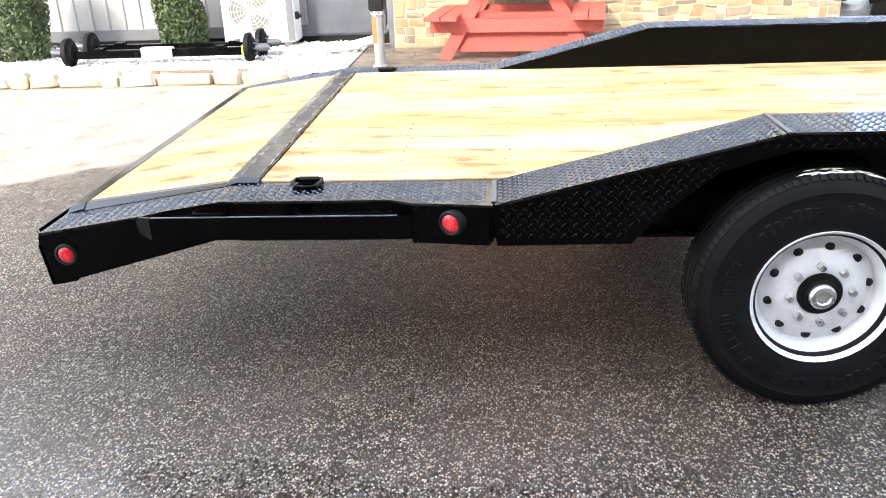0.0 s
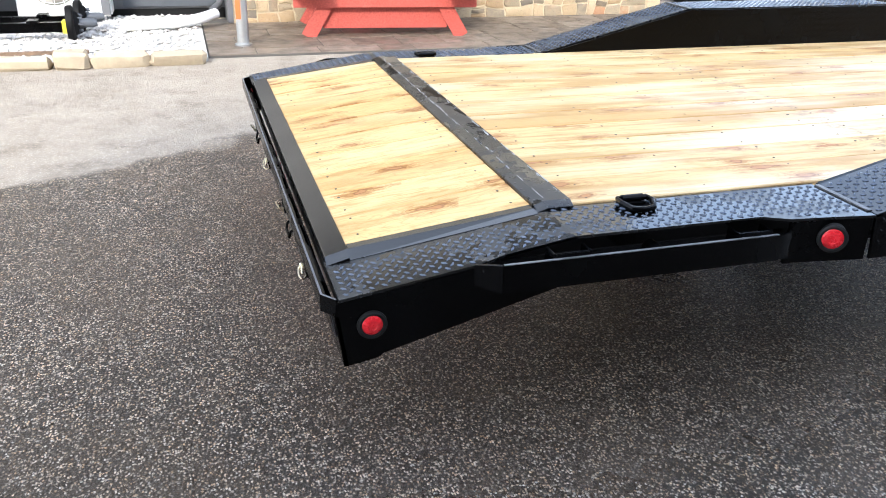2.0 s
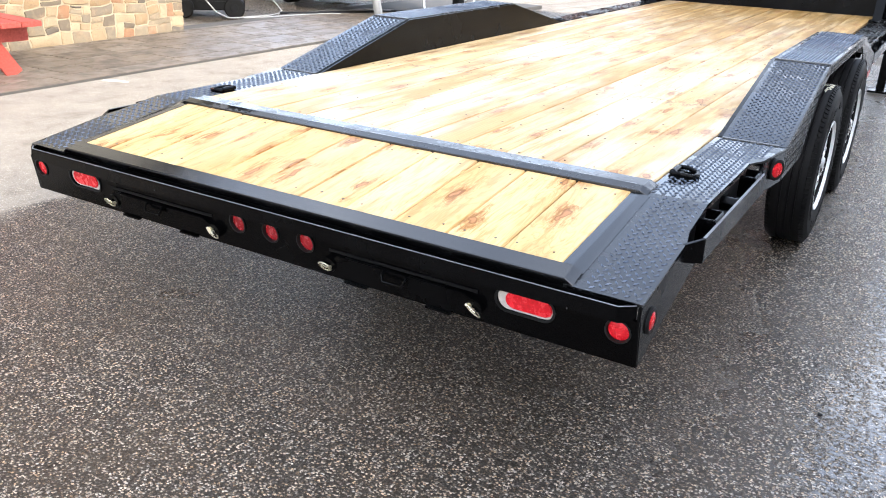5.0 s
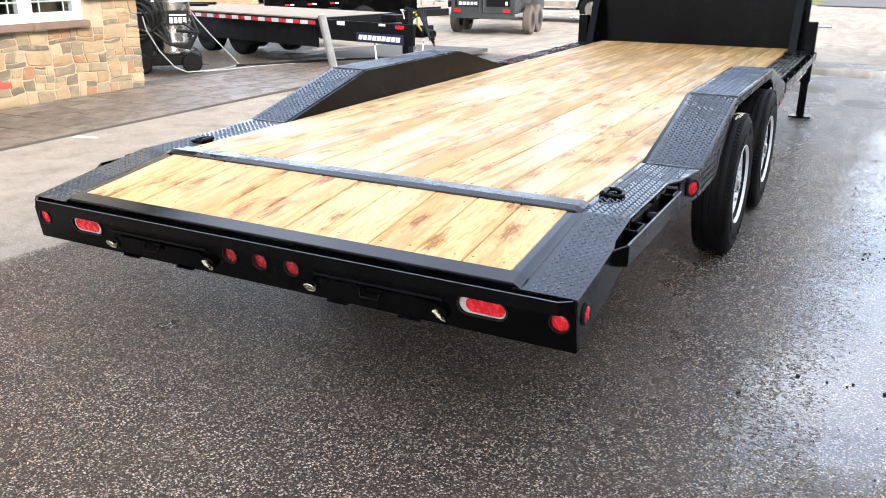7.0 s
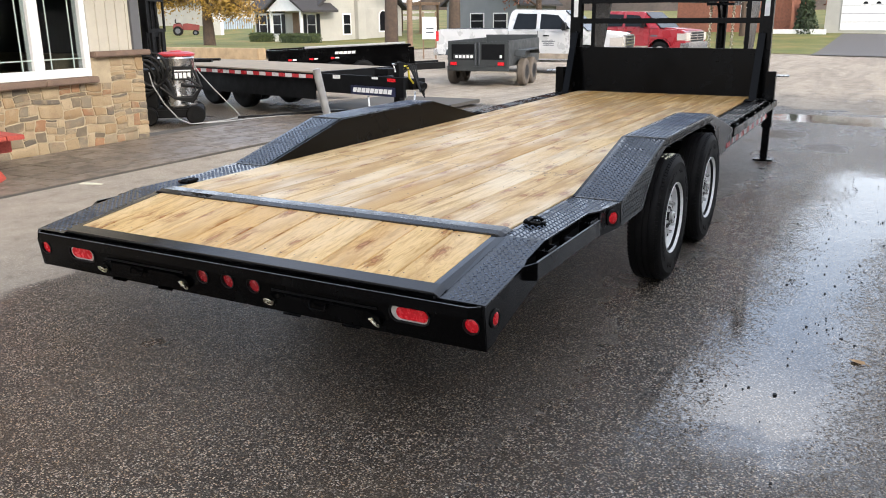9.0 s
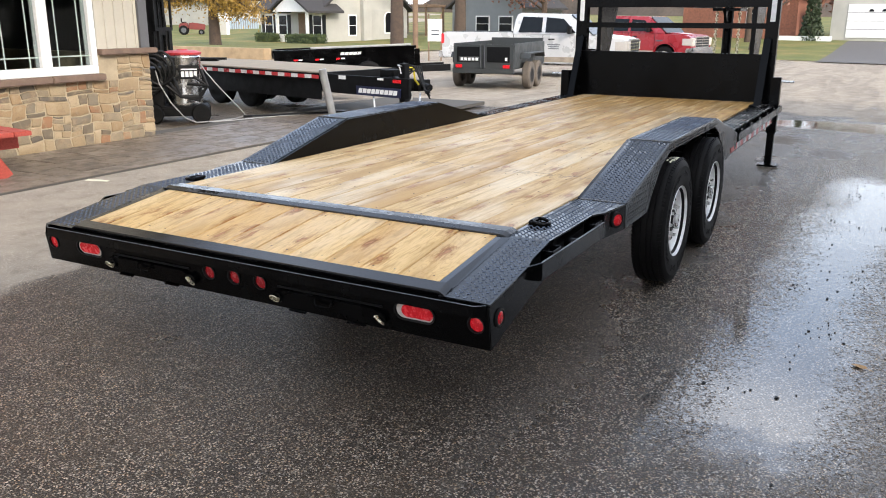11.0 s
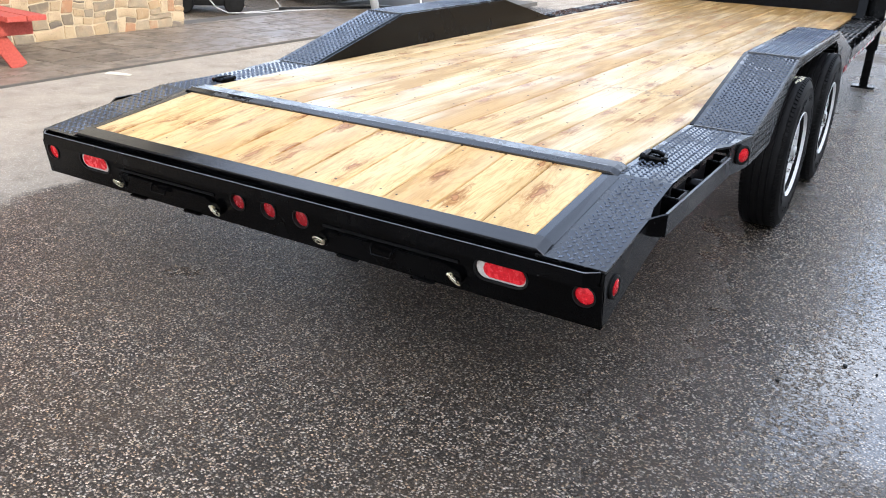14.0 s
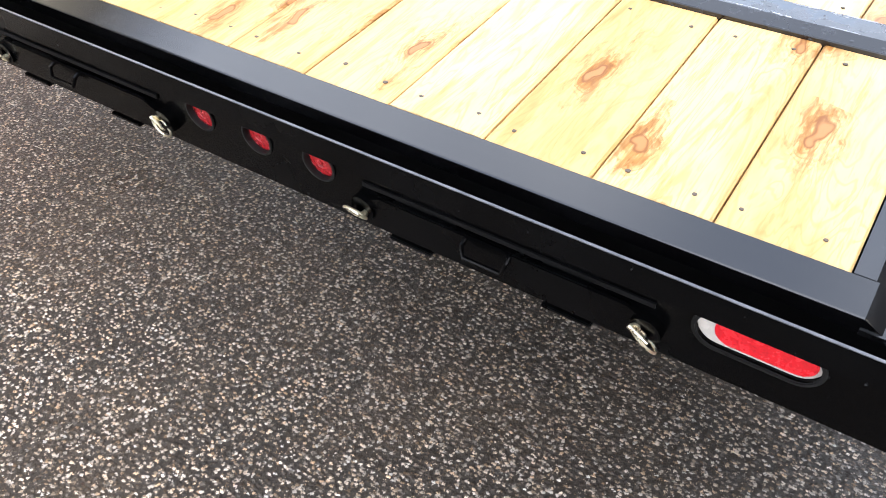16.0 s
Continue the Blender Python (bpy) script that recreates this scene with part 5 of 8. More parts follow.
for y0, first, last in ((0.505, 0.506, 1.043), (1.575, 1.556, 2.088)):
    g = Geo()
    g.prism([(y0, 0.430), (y0 + 0.535, 0.430), (y0 + 0.535, 0.490), (y0 + 0.500, 0.507), (y0 + 0.035, 0.507), (y0, 0.490)], "x", -0.014, 0.0)
    door = part("ramp_door", aslant(g), M_BLACK, bumper, "black slide-in ramp cover", bevel=0.003)
    # dark strip drawn for the shadow line over the door
    g = Geo()
    g.box(-0.004, y0 - 0.005, 0.512, 0.0, y0 + 0.54, 0.522)
    part("door_slot", aslant(g), M_UNDER, bumper)
    part("pin_bracket", aslant(Geo().lathe([(0.010, 0), (0.027, 0), (0.027, -0.020), (0.010, -0.020)], (0.0, first, 0.468), "x", 20, True)), M_BLACK, bumper)
    part("pin_bracket", aslant(Geo().lathe([(0.010, 0), (0.027, 0), (0.027, -0.020), (0.010, -0.020)], (0.0, last, 0.468), "x", 20, True)), M_BLACK, bumper)
    part("lynch_pin", aslant(pin(first, 0.466, True)), M_PIN, bumper, "yellow zinc lynch pin")
    part("lynch_pin", aslant(pin(last, 0.466, False)), M_PIN, bumper, "yellow zinc lynch pin")
    yh = y0 + 0.278
    g = Geo()
    g.tube([(-0.014, yh - 0.042, 0.500), (-0.026, yh - 0.042, 0.494), (-0.034, yh - 0.036, 0.474), (-0.034, yh + 0.036, 0.474), (-0.026, yh + 0.042, 0.494), (-0.014, yh + 0.042, 0.500)], 0.0045, 8)
    part("pull_handle", aslant(g), M_BLACK, bumper)
    for dy in (0.09, 0.40):
        part("guide_tab", aslant(Geo().box(-0.010, y0 + dy, 0.409, 0.006, y0 + dy + 0.09, 0.418)), M_BLACK, bumper, bevel=0.002)


def round_light(centre, axis, out, r):
    """A round lens in a rubber grommet; out: which way it looks along its axis."""
    ring = Geo().lathe([(r, 0.0), (r + 0.012, 0.0), (r + 0.012, out * 0.006), (r + 0.006, out * 0.009), (r, out * 0.007)], centre, axis, 32, True)
    prof = [(r + 0.001, 0.0), (r, out * 0.006), (r * 0.85, out * 0.009), (r * 0.45, out * 0.0105), (r * 0.42, out * 0.0095), (r * 0.12, out * 0.010), (r * 0.10, out * 0.0115), (0.0005, out * 0.012)]
    return ring, Geo().lathe(prof, centre, axis, 32)


def light_pair(centre, axis, out, r, mirror=True):
    ring, lens = round_light(centre, axis, out, r)
    if mirror:
        rings = both("marker_light", ring, M_RUBBER, label="red round marker light in black grommet")
        under(rings, "lens", lens, M_RED_LENS, "red lens")
    else:
        ob = part("marker_light", ring, M_RUBBER, trailer, "red round marker light in black grommet")
        part("lens", lens, M_RED_LENS, ob, "red lens")


light_pair((0.093, 0.020, 0.530), "y", -1, 0.027)
ring, lens = round_light((0, 0, 0), "y", -1, 0.030)
ring.lathe([(0.042, -0.001), (0.042, 0.045), (0.030, 0.045)], (0, 0, 0), "y", 32)
turned = pose(1.410, -0.028, 0.646, 0, 0, -28)
under(both("marker_light", ring.moved(turned), M_RUBBER, label="red round marker light in black grommet"), "lens", lens.moved(turned), M_RED_LENS, "red lens")
for y in ROUND_YS:
    deep = 0.001 if 1.0 < y < 1.6 else 0.0
    ring = Geo().lathe([(0.0305, 0.014 + deep), (0.0335, 0.014 + deep), (0.0335, -0.001), (0.0375, -0.001), (0.037, -0.0035), (0.033, -0.004), (0.0315, 0.0)], (0.0, y, LIGHT_Z), "x", 32, True)
    lens = Geo().lathe([(0.0325, 0.016), (0.0312, 0.008), (0.026, 0.005), (0.012, 0.004), (0.011, 0.005), (0.004, 0.0045), (0.003, 0.003), (0.0005, 0.0028)], (deep, y, LIGHT_Z), "x", 32)
    ob = part("marker_light", aslant(ring), M_RUBBER, trailer, "recessed red round marker light in black grommet")
    part("lens", aslant(lens), M_DIM_LENS if 1.0 < y < 1.6 else M_RED_LENS, ob, "red lens dimmed in colour" if 1.0 < y < 1.6 else "red lens")


def oval(half, r, x, thick, yc, zc, n=14):
    """A lozenge with round ends, as a solid along x."""
    pts = [(yc + half + r * math.cos(a), zc + r * math.sin(a)) for a in [-math.pi / 2 + math.pi * k / n for k in range(n + 1)]]
    pts += [(yc - half + r * math.cos(a), zc + r * math.sin(a)) for a in [math.pi / 2 + math.pi * k / n for k in range(n + 1)]]
    return Geo().prism(pts, "x", x, x + thick)


def ring_of(outer, inner, x0, x1, yc):
    """A flat band between two outlines of as many points."""
    n = len(outer)
    vs = [(x, yc + p, LIGHT_Z + q) for x in (x0, x1) for loop in (outer, inner) for p, q in loop]
    fs = []
    for k in range(n):
        j = (k + 1) % n
        fs += [(k, j, n + j, n + k), (2 * n + k, 3 * n + k, 3 * n + j, 2 * n + j), (k, 2 * n + k, 2 * n + j, j), (n + k, n + j, 3 * n + j, 3 * n + k)]
    return Geo().add(vs, fs)


for yc, shift in ((0.350, -0.010), (WIDE - 0.350, 0.004)):
    ob = part("tail_light", aslant(ring_of(oval_hole(0.055, 0.0405), oval_hole(0.055, 0.033), -0.005, -0.0005, yc)), M_RUBBER, trailer, "oval red and clear tail light in grommet", bevel=0.0015)
    part("clear_rim", aslant(oval(0.055, 0.035, 0.006, 0.010, yc, LIGHT_Z)), M_CLEAR_LENS, ob, "clear reflector rim", bevel=0.003)
    part("lens", aslant(oval(0.046, 0.0270, 0.001, 0.006, yc + shift, LIGHT_Z + 0.001)), M_RED_LENS, ob, "red lens", bevel=0.003)

# D-rings on the side plates
def d_ring(x, y):
    g = Geo()
    g.box(x - 0.050, y - 0.052, DECK_Z - 0.001, x + 0.050, y + 0.036, DECK_Z + 0.005)
    g.box(x - 0.035, y - 0.010, DECK_Z, x + 0.035, y + 0.034, DECK_Z + 0.012)
    g.cyl((x - 0.040, y + 0.022, DECK_Z + 0.016), (x + 0.040, y + 0.022, DECK_Z + 0.016), 0.015, n=12)
    ring = [(x - 0.055, y + 0.022, DECK_Z + 0.018), (x - 0.060, y - 0.015, DECK_Z + 0.018), (x - 0.040, y - 0.058, DECK_Z + 0.011), (x, y - 0.070, DECK_Z + 0.0095),
            (x + 0.040, y - 0.058, DECK_Z + 0.011), (x + 0.060, y - 0.015, DECK_Z + 0.018), (x + 0.055, y + 0.022, DECK_Z + 0.018)]
    g.tube(ring, 0.0105, 10, True)
    return g.moved(Matrix.Translation((x, y, DECK_Z)) @ Matrix.Scale(0.84, 4) @ Matrix.Translation((-x, -y, -DECK_Z)))


both("d_ring", d_ring(0.905, 0.205), M_BLACK, label="black weld-on D-ring")
both("d_ring", d_ring(4.78, 0.205), M_BLACK, label="black weld-on D-ring")
both("d_ring", d_ring(HX - 0.55, 0.215), M_BLACK, label="black weld-on D-ring")

# wheels
TR, HUB_Z, WHEEL_Y = 0.402, 0.398, 0.022


def wheel_geo():
    t = Geo()
    w = 0.112
    prof = [(0.205, -0.080), (0.225, -0.099), (0.262, -0.107), (0.310, -0.109), (0.345, -0.103), (0.352, -0.106), (0.368, -0.100), (0.390, -0.090),
            (TR, -0.074), (TR, -0.046), (TR - 0.009, -0.044), (TR - 0.009, -0.037), (TR, -0.035), (TR, -0.012), (TR - 0.009, -0.010), (TR - 0.009, -0.003), (TR, -0.001),
            (TR, 0.024), (TR - 0.009, 0.026), (TR - 0.009, 0.033), (TR, 0.035), (TR, 0.066), (0.390, 0.082), (0.345, 0.098), (0.262, 0.102), (0.205, 0.080)]
    t.lathe(prof, (0, 0, 0), "y", 72, True)
    rim = Geo()
    rim.lathe([(0.226, -0.104), (0.228, -0.098), (0.216, -0.094), (0.210, -0.076), (0.198, -0.066), (0.192, -0.036), (0.180, -0.024), (0.162, -0.032), (0.147, -0.050),
               (0.118, -0.060), (0.086, -0.064), (0.072, -0.062), (0.070, -0.046), (0.068, 0.02), (0.20, 0.05), (0.205, 0.02), (0.212, -0.078), (0.222, -0.098)], (0, 0, 0), "y", 48, True)
    holes, nuts, lug, shine, shoulder = [], [], Geo(), Geo(), Geo()
    for k in range(10):
        a = k * math.pi / 5 + 0.2
        c, s = math.cos(a), math.sin(a)
        holes.append(Geo().ball((0.155 * c, -0.043, 0.155 * s), 0.0165, 0.010, 0.0145, 10, 6))
    for k in range(8):
        a = k * math.pi / 4 + 0.1
        c, s = math.cos(a), math.sin(a)
        nuts.append(Geo().cyl((0.097 * c, -0.060, 0.097 * s), (0.097 * c, -0.088, 0.097 * s), 0.014, 0.011, 6))
    lug.lathe([(0.070, -0.046), (0.070, -0.066), (0.052, -0.068), (0.050, -0.078)], (0, 0, 0), "y", 24)
    shine.lathe([(0.040, -0.055), (0.042, -0.090), (0.036, -0.098), (0.024, -0.100), (0.020, -0.096), (0.004, -0.095)], (0, 0, 0), "y", 24)
    for k in range(64):
        a = k * 2 * math.pi / 64
        if k % 16 in (0, 1, 9, 10, 11):
            continue
        c, s = math.cos(a), math.sin(a)
        u, v = Vector((c, 0, s)), Vector((-s, 0, c))
        h = 0.008 + 0.006 * (k % 3)
        p = 0.305 * u + Vector((0, -0.1085, 0))
        shoulder.add([p - 0.010 * v - h * u, p + 0.010 * v - h * u, p + 0.010 * v + h * u, p - 0.010 * v + h * u,
                      p - 0.008 * v - 0.8 * h * u + Vector((0, -0.003, 0)), p + 0.008 * v - 0.8 * h * u + Vector((0, -0.003, 0)), p + 0.008 * v + 0.8 * h * u + Vector((0, -0.003, 0)), p - 0.008 * v + 0.8 * h * u + Vector((0, -0.003, 0))],
                     [(4, 5, 6, 7), (0, 1, 5, 4), (1, 2, 6, 5), (2, 3, 7, 6), (3, 0, 4, 7)])
    for k in range(96):
        a = k * 2 * math.pi / 96
        c, s = math.cos(a), math.sin(a)
        u = Vector((c, 0, s))
        v = Vector((-s, 0, c))
        for side in (-1, 1):
            p, q = 0.3905 * u + Vector((0, side * 0.088 - 0.004, 0)), 0.4025 * u + Vector((0, side * 0.0705 - 0.004, 0))
            vs = [p - 0.007 * v, p + 0.007 * v, q + 0.007 * v, q - 0.007 * v]
            out = 0.006 * (u * 0.5 + Vector((0, side * 0.8, 0)))
            vs += [x + out for x in vs]
            shoulder.add(vs, [(4, 5, 6, 7), (0, 1, 5, 4), (1, 2, 6, 5), (2, 3, 7, 6), (3, 0, 4, 7)])
    return t, rim, holes, nuts, lug, shine, shoulder


WG = wheel_geo()
first_wheel = None
for ax_x in (2.58, 3.65):
    for y, turn in ((WHEEL_Y, 0), (WIDE - WHEEL_Y, 180)):
        m = pose(ax_x, y, HUB_Z, 0, 0, turn)
        if first_wheel is None:
            tyre = part("wheel", WG[0], M_TYRE, trailer, "black trailer tyre on silver steel rim", smooth=40)
            rim = part("rim", WG[1], M_RIM, tyre, "silver steel rim", smooth=40)
            for hole in WG[2]:
                part("vent_hole", hole, M_RUBBER, tyre)
            for nut in WG[3]:
                part("lug_nut", nut, M_ZINC, tyre)
            part("hub_bore", WG[4], M_RUBBER, tyre)
            part("hub_cap", WG[5], M_ZINC, tyre, "bright hub cap")
            part("shoulder_tread", WG[6], M_TYRE, tyre, kind="stuff", smooth=0)
            tyre.matrix_local = m
            first_wheel = tyre
        else:
            copy_thing(first_wheel, m)
g = Geo()
rng = random.Random(3)
for k in range(46):
    a = math.radians(62 + 44 * rng.random())
    y = -0.07 + 0.05 * rng.random()
    u, v = Vector((math.cos(a), 0, math.sin(a))), Vector((-math.sin(a), 0, math.cos(a)))
    c = Vector((2.58, WHEEL_Y + y, HUB_Z)) + (TR + 0.0015) * u
    s, w = 0.006 + 0.016 * rng.random(), 0.003 + 0.006 * rng.random()
    g.add([c - s * v, c - Vector((0, w, 0)), c + s * v, c + Vector((0, w, 0)), c + 0.002 * u], [(0, 1, 4), (1, 2, 4), (2, 3, 4), (3, 0, 4)])
part("chalk_mark", g, M_CHALK, first_wheel, "pale chalk scrawl on the tread", kind="stuff").matrix_local = pose(2.58, WHEEL_Y, HUB_Z).inverted()

# running gear and frame
for ax_x in (2.58, 3.65):
    part("axle", Geo().cyl((ax_x, 0.20, HUB_Z), (ax_x, WIDE - 0.20, HUB_Z), 0.058, n=20), M_UNDER, trailer)
    for y in (0.30, WIDE - 0.30):
        g = Geo()
        for k in range(5):
            ln = 0.40 - 0.06 * k
            g.prism([(ax_x - ln, 0.500 - 0.012 * k), (ax_x, 0.455 - 0.012 * k), (ax_x + ln, 0.500 - 0.012 * k), (ax_x + ln, 0.491 - 0.012 * k), (ax_x, 0.446 - 0.012 * k), (ax_x - ln, 0.491 - 0.012 * k)],
                    "y", y - 0.03, y + 0.03)
        part("leaf_spring", g, M_UNDER, trailer, kind="")
for y in (0.33, WIDE - 0.33):
    web, flange = 0.005, 0.06
    sect = [(-flange, 0.475), (flange, 0.475), (flange, 0.485), (web, 0.485), (web, 0.653), (flange, 0.653), (flange, 0.663), (-flange, 0.663), (-flange, 0.653), (-web, 0.653), (-web, 0.485), (-flange, 0.485)]
    part("main_beam", Geo().prism([(y + a, b) for a, b in sect], "x", 0.62, HX + 0.05), M_UNDER, trailer)
    part("tail_beam", Geo().prism([(0.07, 0.43), (0.62, 0.50), (0.62, 0.655), (0.07, 0.575)], "y", y - 0.01, y + 0.01), M_UNDER, trailer)
for k in range(17):
    x = 0.85 + 0.405 * k
    part("cross_member", Geo().box(x, 0.10, 0.595, x + 0.045, WIDE - 0.10, 0.664), M_UNDER, trailer)
part("underside", Geo().box(0.74, 0.25, 0.662, HX - 0.05, WIDE - 0.25, 0.667), M_UNDER, trailer)
part("tail_underside", Geo().prism([(0.10, 0.560), (0.62, 0.64), (0.62, 0.645), (0.10, 0.565)], "y", 0.25, WIDE - 0.25), M_UNDER, trailer)

# headboard and gooseneck
part("headboard", Geo().box(HX, 0.20, DECK_Z - 0.01, HX + 0.010, WIDE - 0.20, 1.250), M_BLACK, trailer, "black steel headboard panel", bevel=0.002)
part("headboard_lip", Geo().box(HX - 0.02, 0.20, 1.236, HX + 0.03, WIDE - 0.20, 1.254), M_BLACK, trailer, bevel=0.003)
for y in (0.08, WIDE - 0.27):
    up = part("upright", Geo().box(HX + 0.005, y + 0.02, DECK_Z - 0.2, HX + 0.105, y + 0.16, 2.30), M_BLACK, trailer, "tall black steel upright", bevel=0.005)
    part("reflective_tape", Geo().box(HX + 0.001, y + 0.06, 1.615, HX + 0.004, y + 0.115, 1.93), M_TAPE_WHITE, up)
both("gusset", Geo().prism([(HX - 0.34, DECK_Z), (HX - 0.24, DECK_Z), (HX - 0.0, DECK_Z), (HX - 0.0, 1.46), (HX - 0.045, 1.42)], "y", 0.190, 0.202), M_BLACK, label="triangular black gusset", bevel=0.003)
both("gusset_rib", Geo().prism([(HX - 0.345, DECK_Z), (HX - 0.335, DECK_Z), (HX - 0.035, 1.42), (HX - 0.045, 1.43)], "y", 0.155, 0.235), M_BLACK, bevel=0.002)
part("cross_beam", Geo().box(HX + 0.01, 0.20, 1.535, HX + 0.09, WIDE - 0.20, 1.597), M_BLACK, trailer, bevel=0.004)
part("top_beam", Geo().box(HX + 0.01, 0.20, 1.775, HX + 0.11, WIDE - 0.20, 1.97), M_BLACK, trailer, bevel=0.004)
for y, inward in ((0.38, 1), (WIDE - 0.38, -1)):
    part("neck_riser", Geo().prism([(HX + 0.10, DECK_Z - 0.15), (HX + 0.16, DECK_Z - 0.15), (HX + 0.80, 1.86), (HX + 0.80, 2.04), (HX + 0.10, 2.04)], "y", y - 0.025, y + 0.025), M_BLACK, trailer, "sloping black neck plate", bevel=0.004)
    z0, z1, w = 1.80, 2.02, 0.03
    g = Geo().prism([(HX + 0.70, y - w), (HX + 3.70, y - w + inward * 0.76), (HX + 3.70, y + w + inward * 0.76), (HX + 0.70, y + w)], "z", z0, z1)
    part("neck_beam", g, M_BLACK, trailer, bevel=0.004)
part("coupler_plate", Geo().box(HX + 3.30, 1.10, 1.76, HX + 3.85, WIDE - 1.10, 1.80), M_BLACK, trailer, bevel=0.004)
CX, CY = HX + 3.55, WIDE / 2
coup = part("coupler", Geo().cyl((CX, CY, 0.95), (CX, CY, 2.10), 0.072, n=20).cyl((CX, CY, 0.86), (CX, CY, 1.06), 0.092, n=20), M_BLACK, trailer, "black gooseneck coupler tube")
part("neck_gusset", Geo().prism([(CX - 0.42, 1.78), (CX + 0.30, 1.78), (CX + 0.07, 1.45), (CX - 0.07, 1.45)], "y", CY - 0.02, CY + 0.02), M_BLACK, coup, bevel=0.003)
for y in (CY - 0.17, CY + 0.17):
    g = Geo()
    for j in range(17):
        z = 1.76 - 0.040 * j
        a = 0.5 * math.pi * (j % 2)
        g.tube([(CX - 0.05 + 0.020 * math.cos(b) * math.cos(a), y + 0.020 * math.cos(b) * math.sin(a), z + 0.030 * math.sin(b)) for b in [i * 0.785 for i in range(8)]], 0.007, 6, True)
    part("safety_chain", g, M_PIN, coup, "bright safety chain", kind="stuff")
JX = 7.50
for y, s in ((0.045, -1), (WIDE - 0.045, 1)):
    g = Geo().box(JX - 0.052, y - 0.052, 0.38, JX + 0.052, y + 0.052, 1.01)
    jack = part("landing_jack", g, M_BLACK, trailer, "black square drop-leg jack", bevel=0.006)
    part("inner_leg", Geo().box(JX - 0.038, y - 0.038, 0.02, JX + 0.038, y + 0.038, 0.40), M_BLACK, jack, bevel=0.004)
    part("foot_plate", Geo().box(JX - 0.09, y - 0.11, 0.0, JX + 0.09, y + 0.11, 0.02), M_BLACK, jack, bevel=0.004)
    part("crank_shaft", Geo().cyl((JX, y + s * 0.05, 0.965), (JX, y + s * 0.19, 0.965), 0.012, n=10), M_ZINC, jack)
    part("jack_bracket", Geo().box(JX - 0.07, min(y, y - s * 0.22), 0.60, JX + 0.07, max(y, y - s * 0.22), 0.69), M_BLACK, jack, bevel=0.004)

# tail and deck boards
PLANKS = 11
PW = (WIDE - 2 * 0.247) / PLANKS
rng = random.Random(8)


def deck_board(x0, x1, z0, z1, mat, wide):
    g = Geo()
    h = wide / 2 - 0.0016
    c = 0.004
    prof = [(-h, -0.034), (h, -0.034), (h, -c), (h - c, 0.0), (-h + c, 0.0), (-h, -c)]
    vs = [(x, y, z + (z0 if x == x0 else z1)) for x in (x0, x1) for y, z in prof]
    n = 6
    fs = [tuple(range(n)), tuple(range(2 * n - 1, n - 1, -1))] + [(i, (i + 1) % n, n + (i + 1) % n, n + i) for i in range(n)]
    return make_mesh("plank", g.add(vs, fs), mat, 0.0, 0)


tail_mesh = deck_board(0.079, 0.611, wood_z(0.079), wood_z(0.611), M_PINE_TAIL, 0.1915)
last_mesh = deck_board(0.079, 0.611, wood_z(0.079), wood_z(0.611), M_PINE_TAIL, 0.1385)
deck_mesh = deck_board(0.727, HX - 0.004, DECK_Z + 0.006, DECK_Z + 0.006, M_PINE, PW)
g = Geo()
for i in range(PLANKS):
    y = 0.247 + PW * (i + 0.5)
    tail_y = 0.278 + 0.1915 * (i + 0.5) if i < 10 else WIDE - 0.278 - 0.0693
    for me, at_y in ((tail_mesh if i < 10 else last_mesh, tail_y), (deck_mesh, y)):
        ob = new("plank", me)
        ob.parent = trailer
        ob.location = (0, at_y, rng.uniform(-0.0012, 0.0012))
    xs = [0.13, 0.565, 2.12] + [0.79 + 0.405 * k for k in range(17)]
    for x in xs:
        for dy in (-0.055, 0.055):
            sx, sy = x + rng.uniform(-0.012, 0.012), (tail_y if x < 0.62 else y) + dy + rng.uniform(-0.015, 0.015)
            z = (wood_z(sx) if sx < 0.62 else DECK_Z + 0.006) + 0.0018
            g.cyl((sx, sy, z - 0.002), (sx, sy, z - 0.0006), rng.uniform(0.0034, 0.0050), n=7)
part("deck_screws", g, surface("rusty_screw", (0.10, 0.075, 0.055), 0.6, 0.4, vary=0.3), trailer, "dark deck screws", kind="stuff", smooth=0, fix=False)


# ---------------------------------------------------------------- by the shop corner: washer, forklift, hoses
washer = thing("pressure_washer", "stainless hot-water pressure washer with red top", "pressure washer", pose(7.24, 9.02, 0.0, 0, 0, -46) @ Matrix.Scale(1.08, 4))
part("tank", Geo().lathe([(0.20, 0.24), (0.255, 0.25), (0.262, 0.28), (0.255, 0.31), (0.255, 0.93), (0.262, 0.95), (0.25, 0.98)], (0, 0, 0), "z", 36), M_STEEL, washer, "brushed stainless burner drum")
part("lid", Geo().lathe([(0.25, 0.98), (0.275, 0.985), (0.275, 1.015), (0.20, 1.04), (0.09, 1.045), (0.08, 1.06)], (0, 0, 0), "z", 36), M_RED_METAL, washer, "red enamel lid")
plate = part("label_plate", Geo().box(-0.06, -0.272, 0.64, 0.22, -0.246, 0.84), M_RUBBER, washer, "black label with white bars")
for k in range(4):
    part("label_bar", Geo().box(-0.03 + 0.06 * k, -0.278, 0.67, 0.015 + 0.06 * k, -0.273, 0.75), M_WHITE, plate)
part("label_bar", Geo().box(-0.03, -0.278, 0.77, 0.20, -0.273, 0.79), M_WHITE, plate)
part("chassis", Geo().box(-0.62, -0.30, 0.10, 0.34, 0.30, 0.24), M_UNDER, washer, bevel=0.02)
part("motor", Geo().box(-0.66, -0.30, 0.24, -0.30, 0.28, 0.80).cyl((-0.46, -0.30, 0.52), (-0.46, -0.36, 0.52), 0.11, n=20), M_UNDER, washer, bevel=0.015)
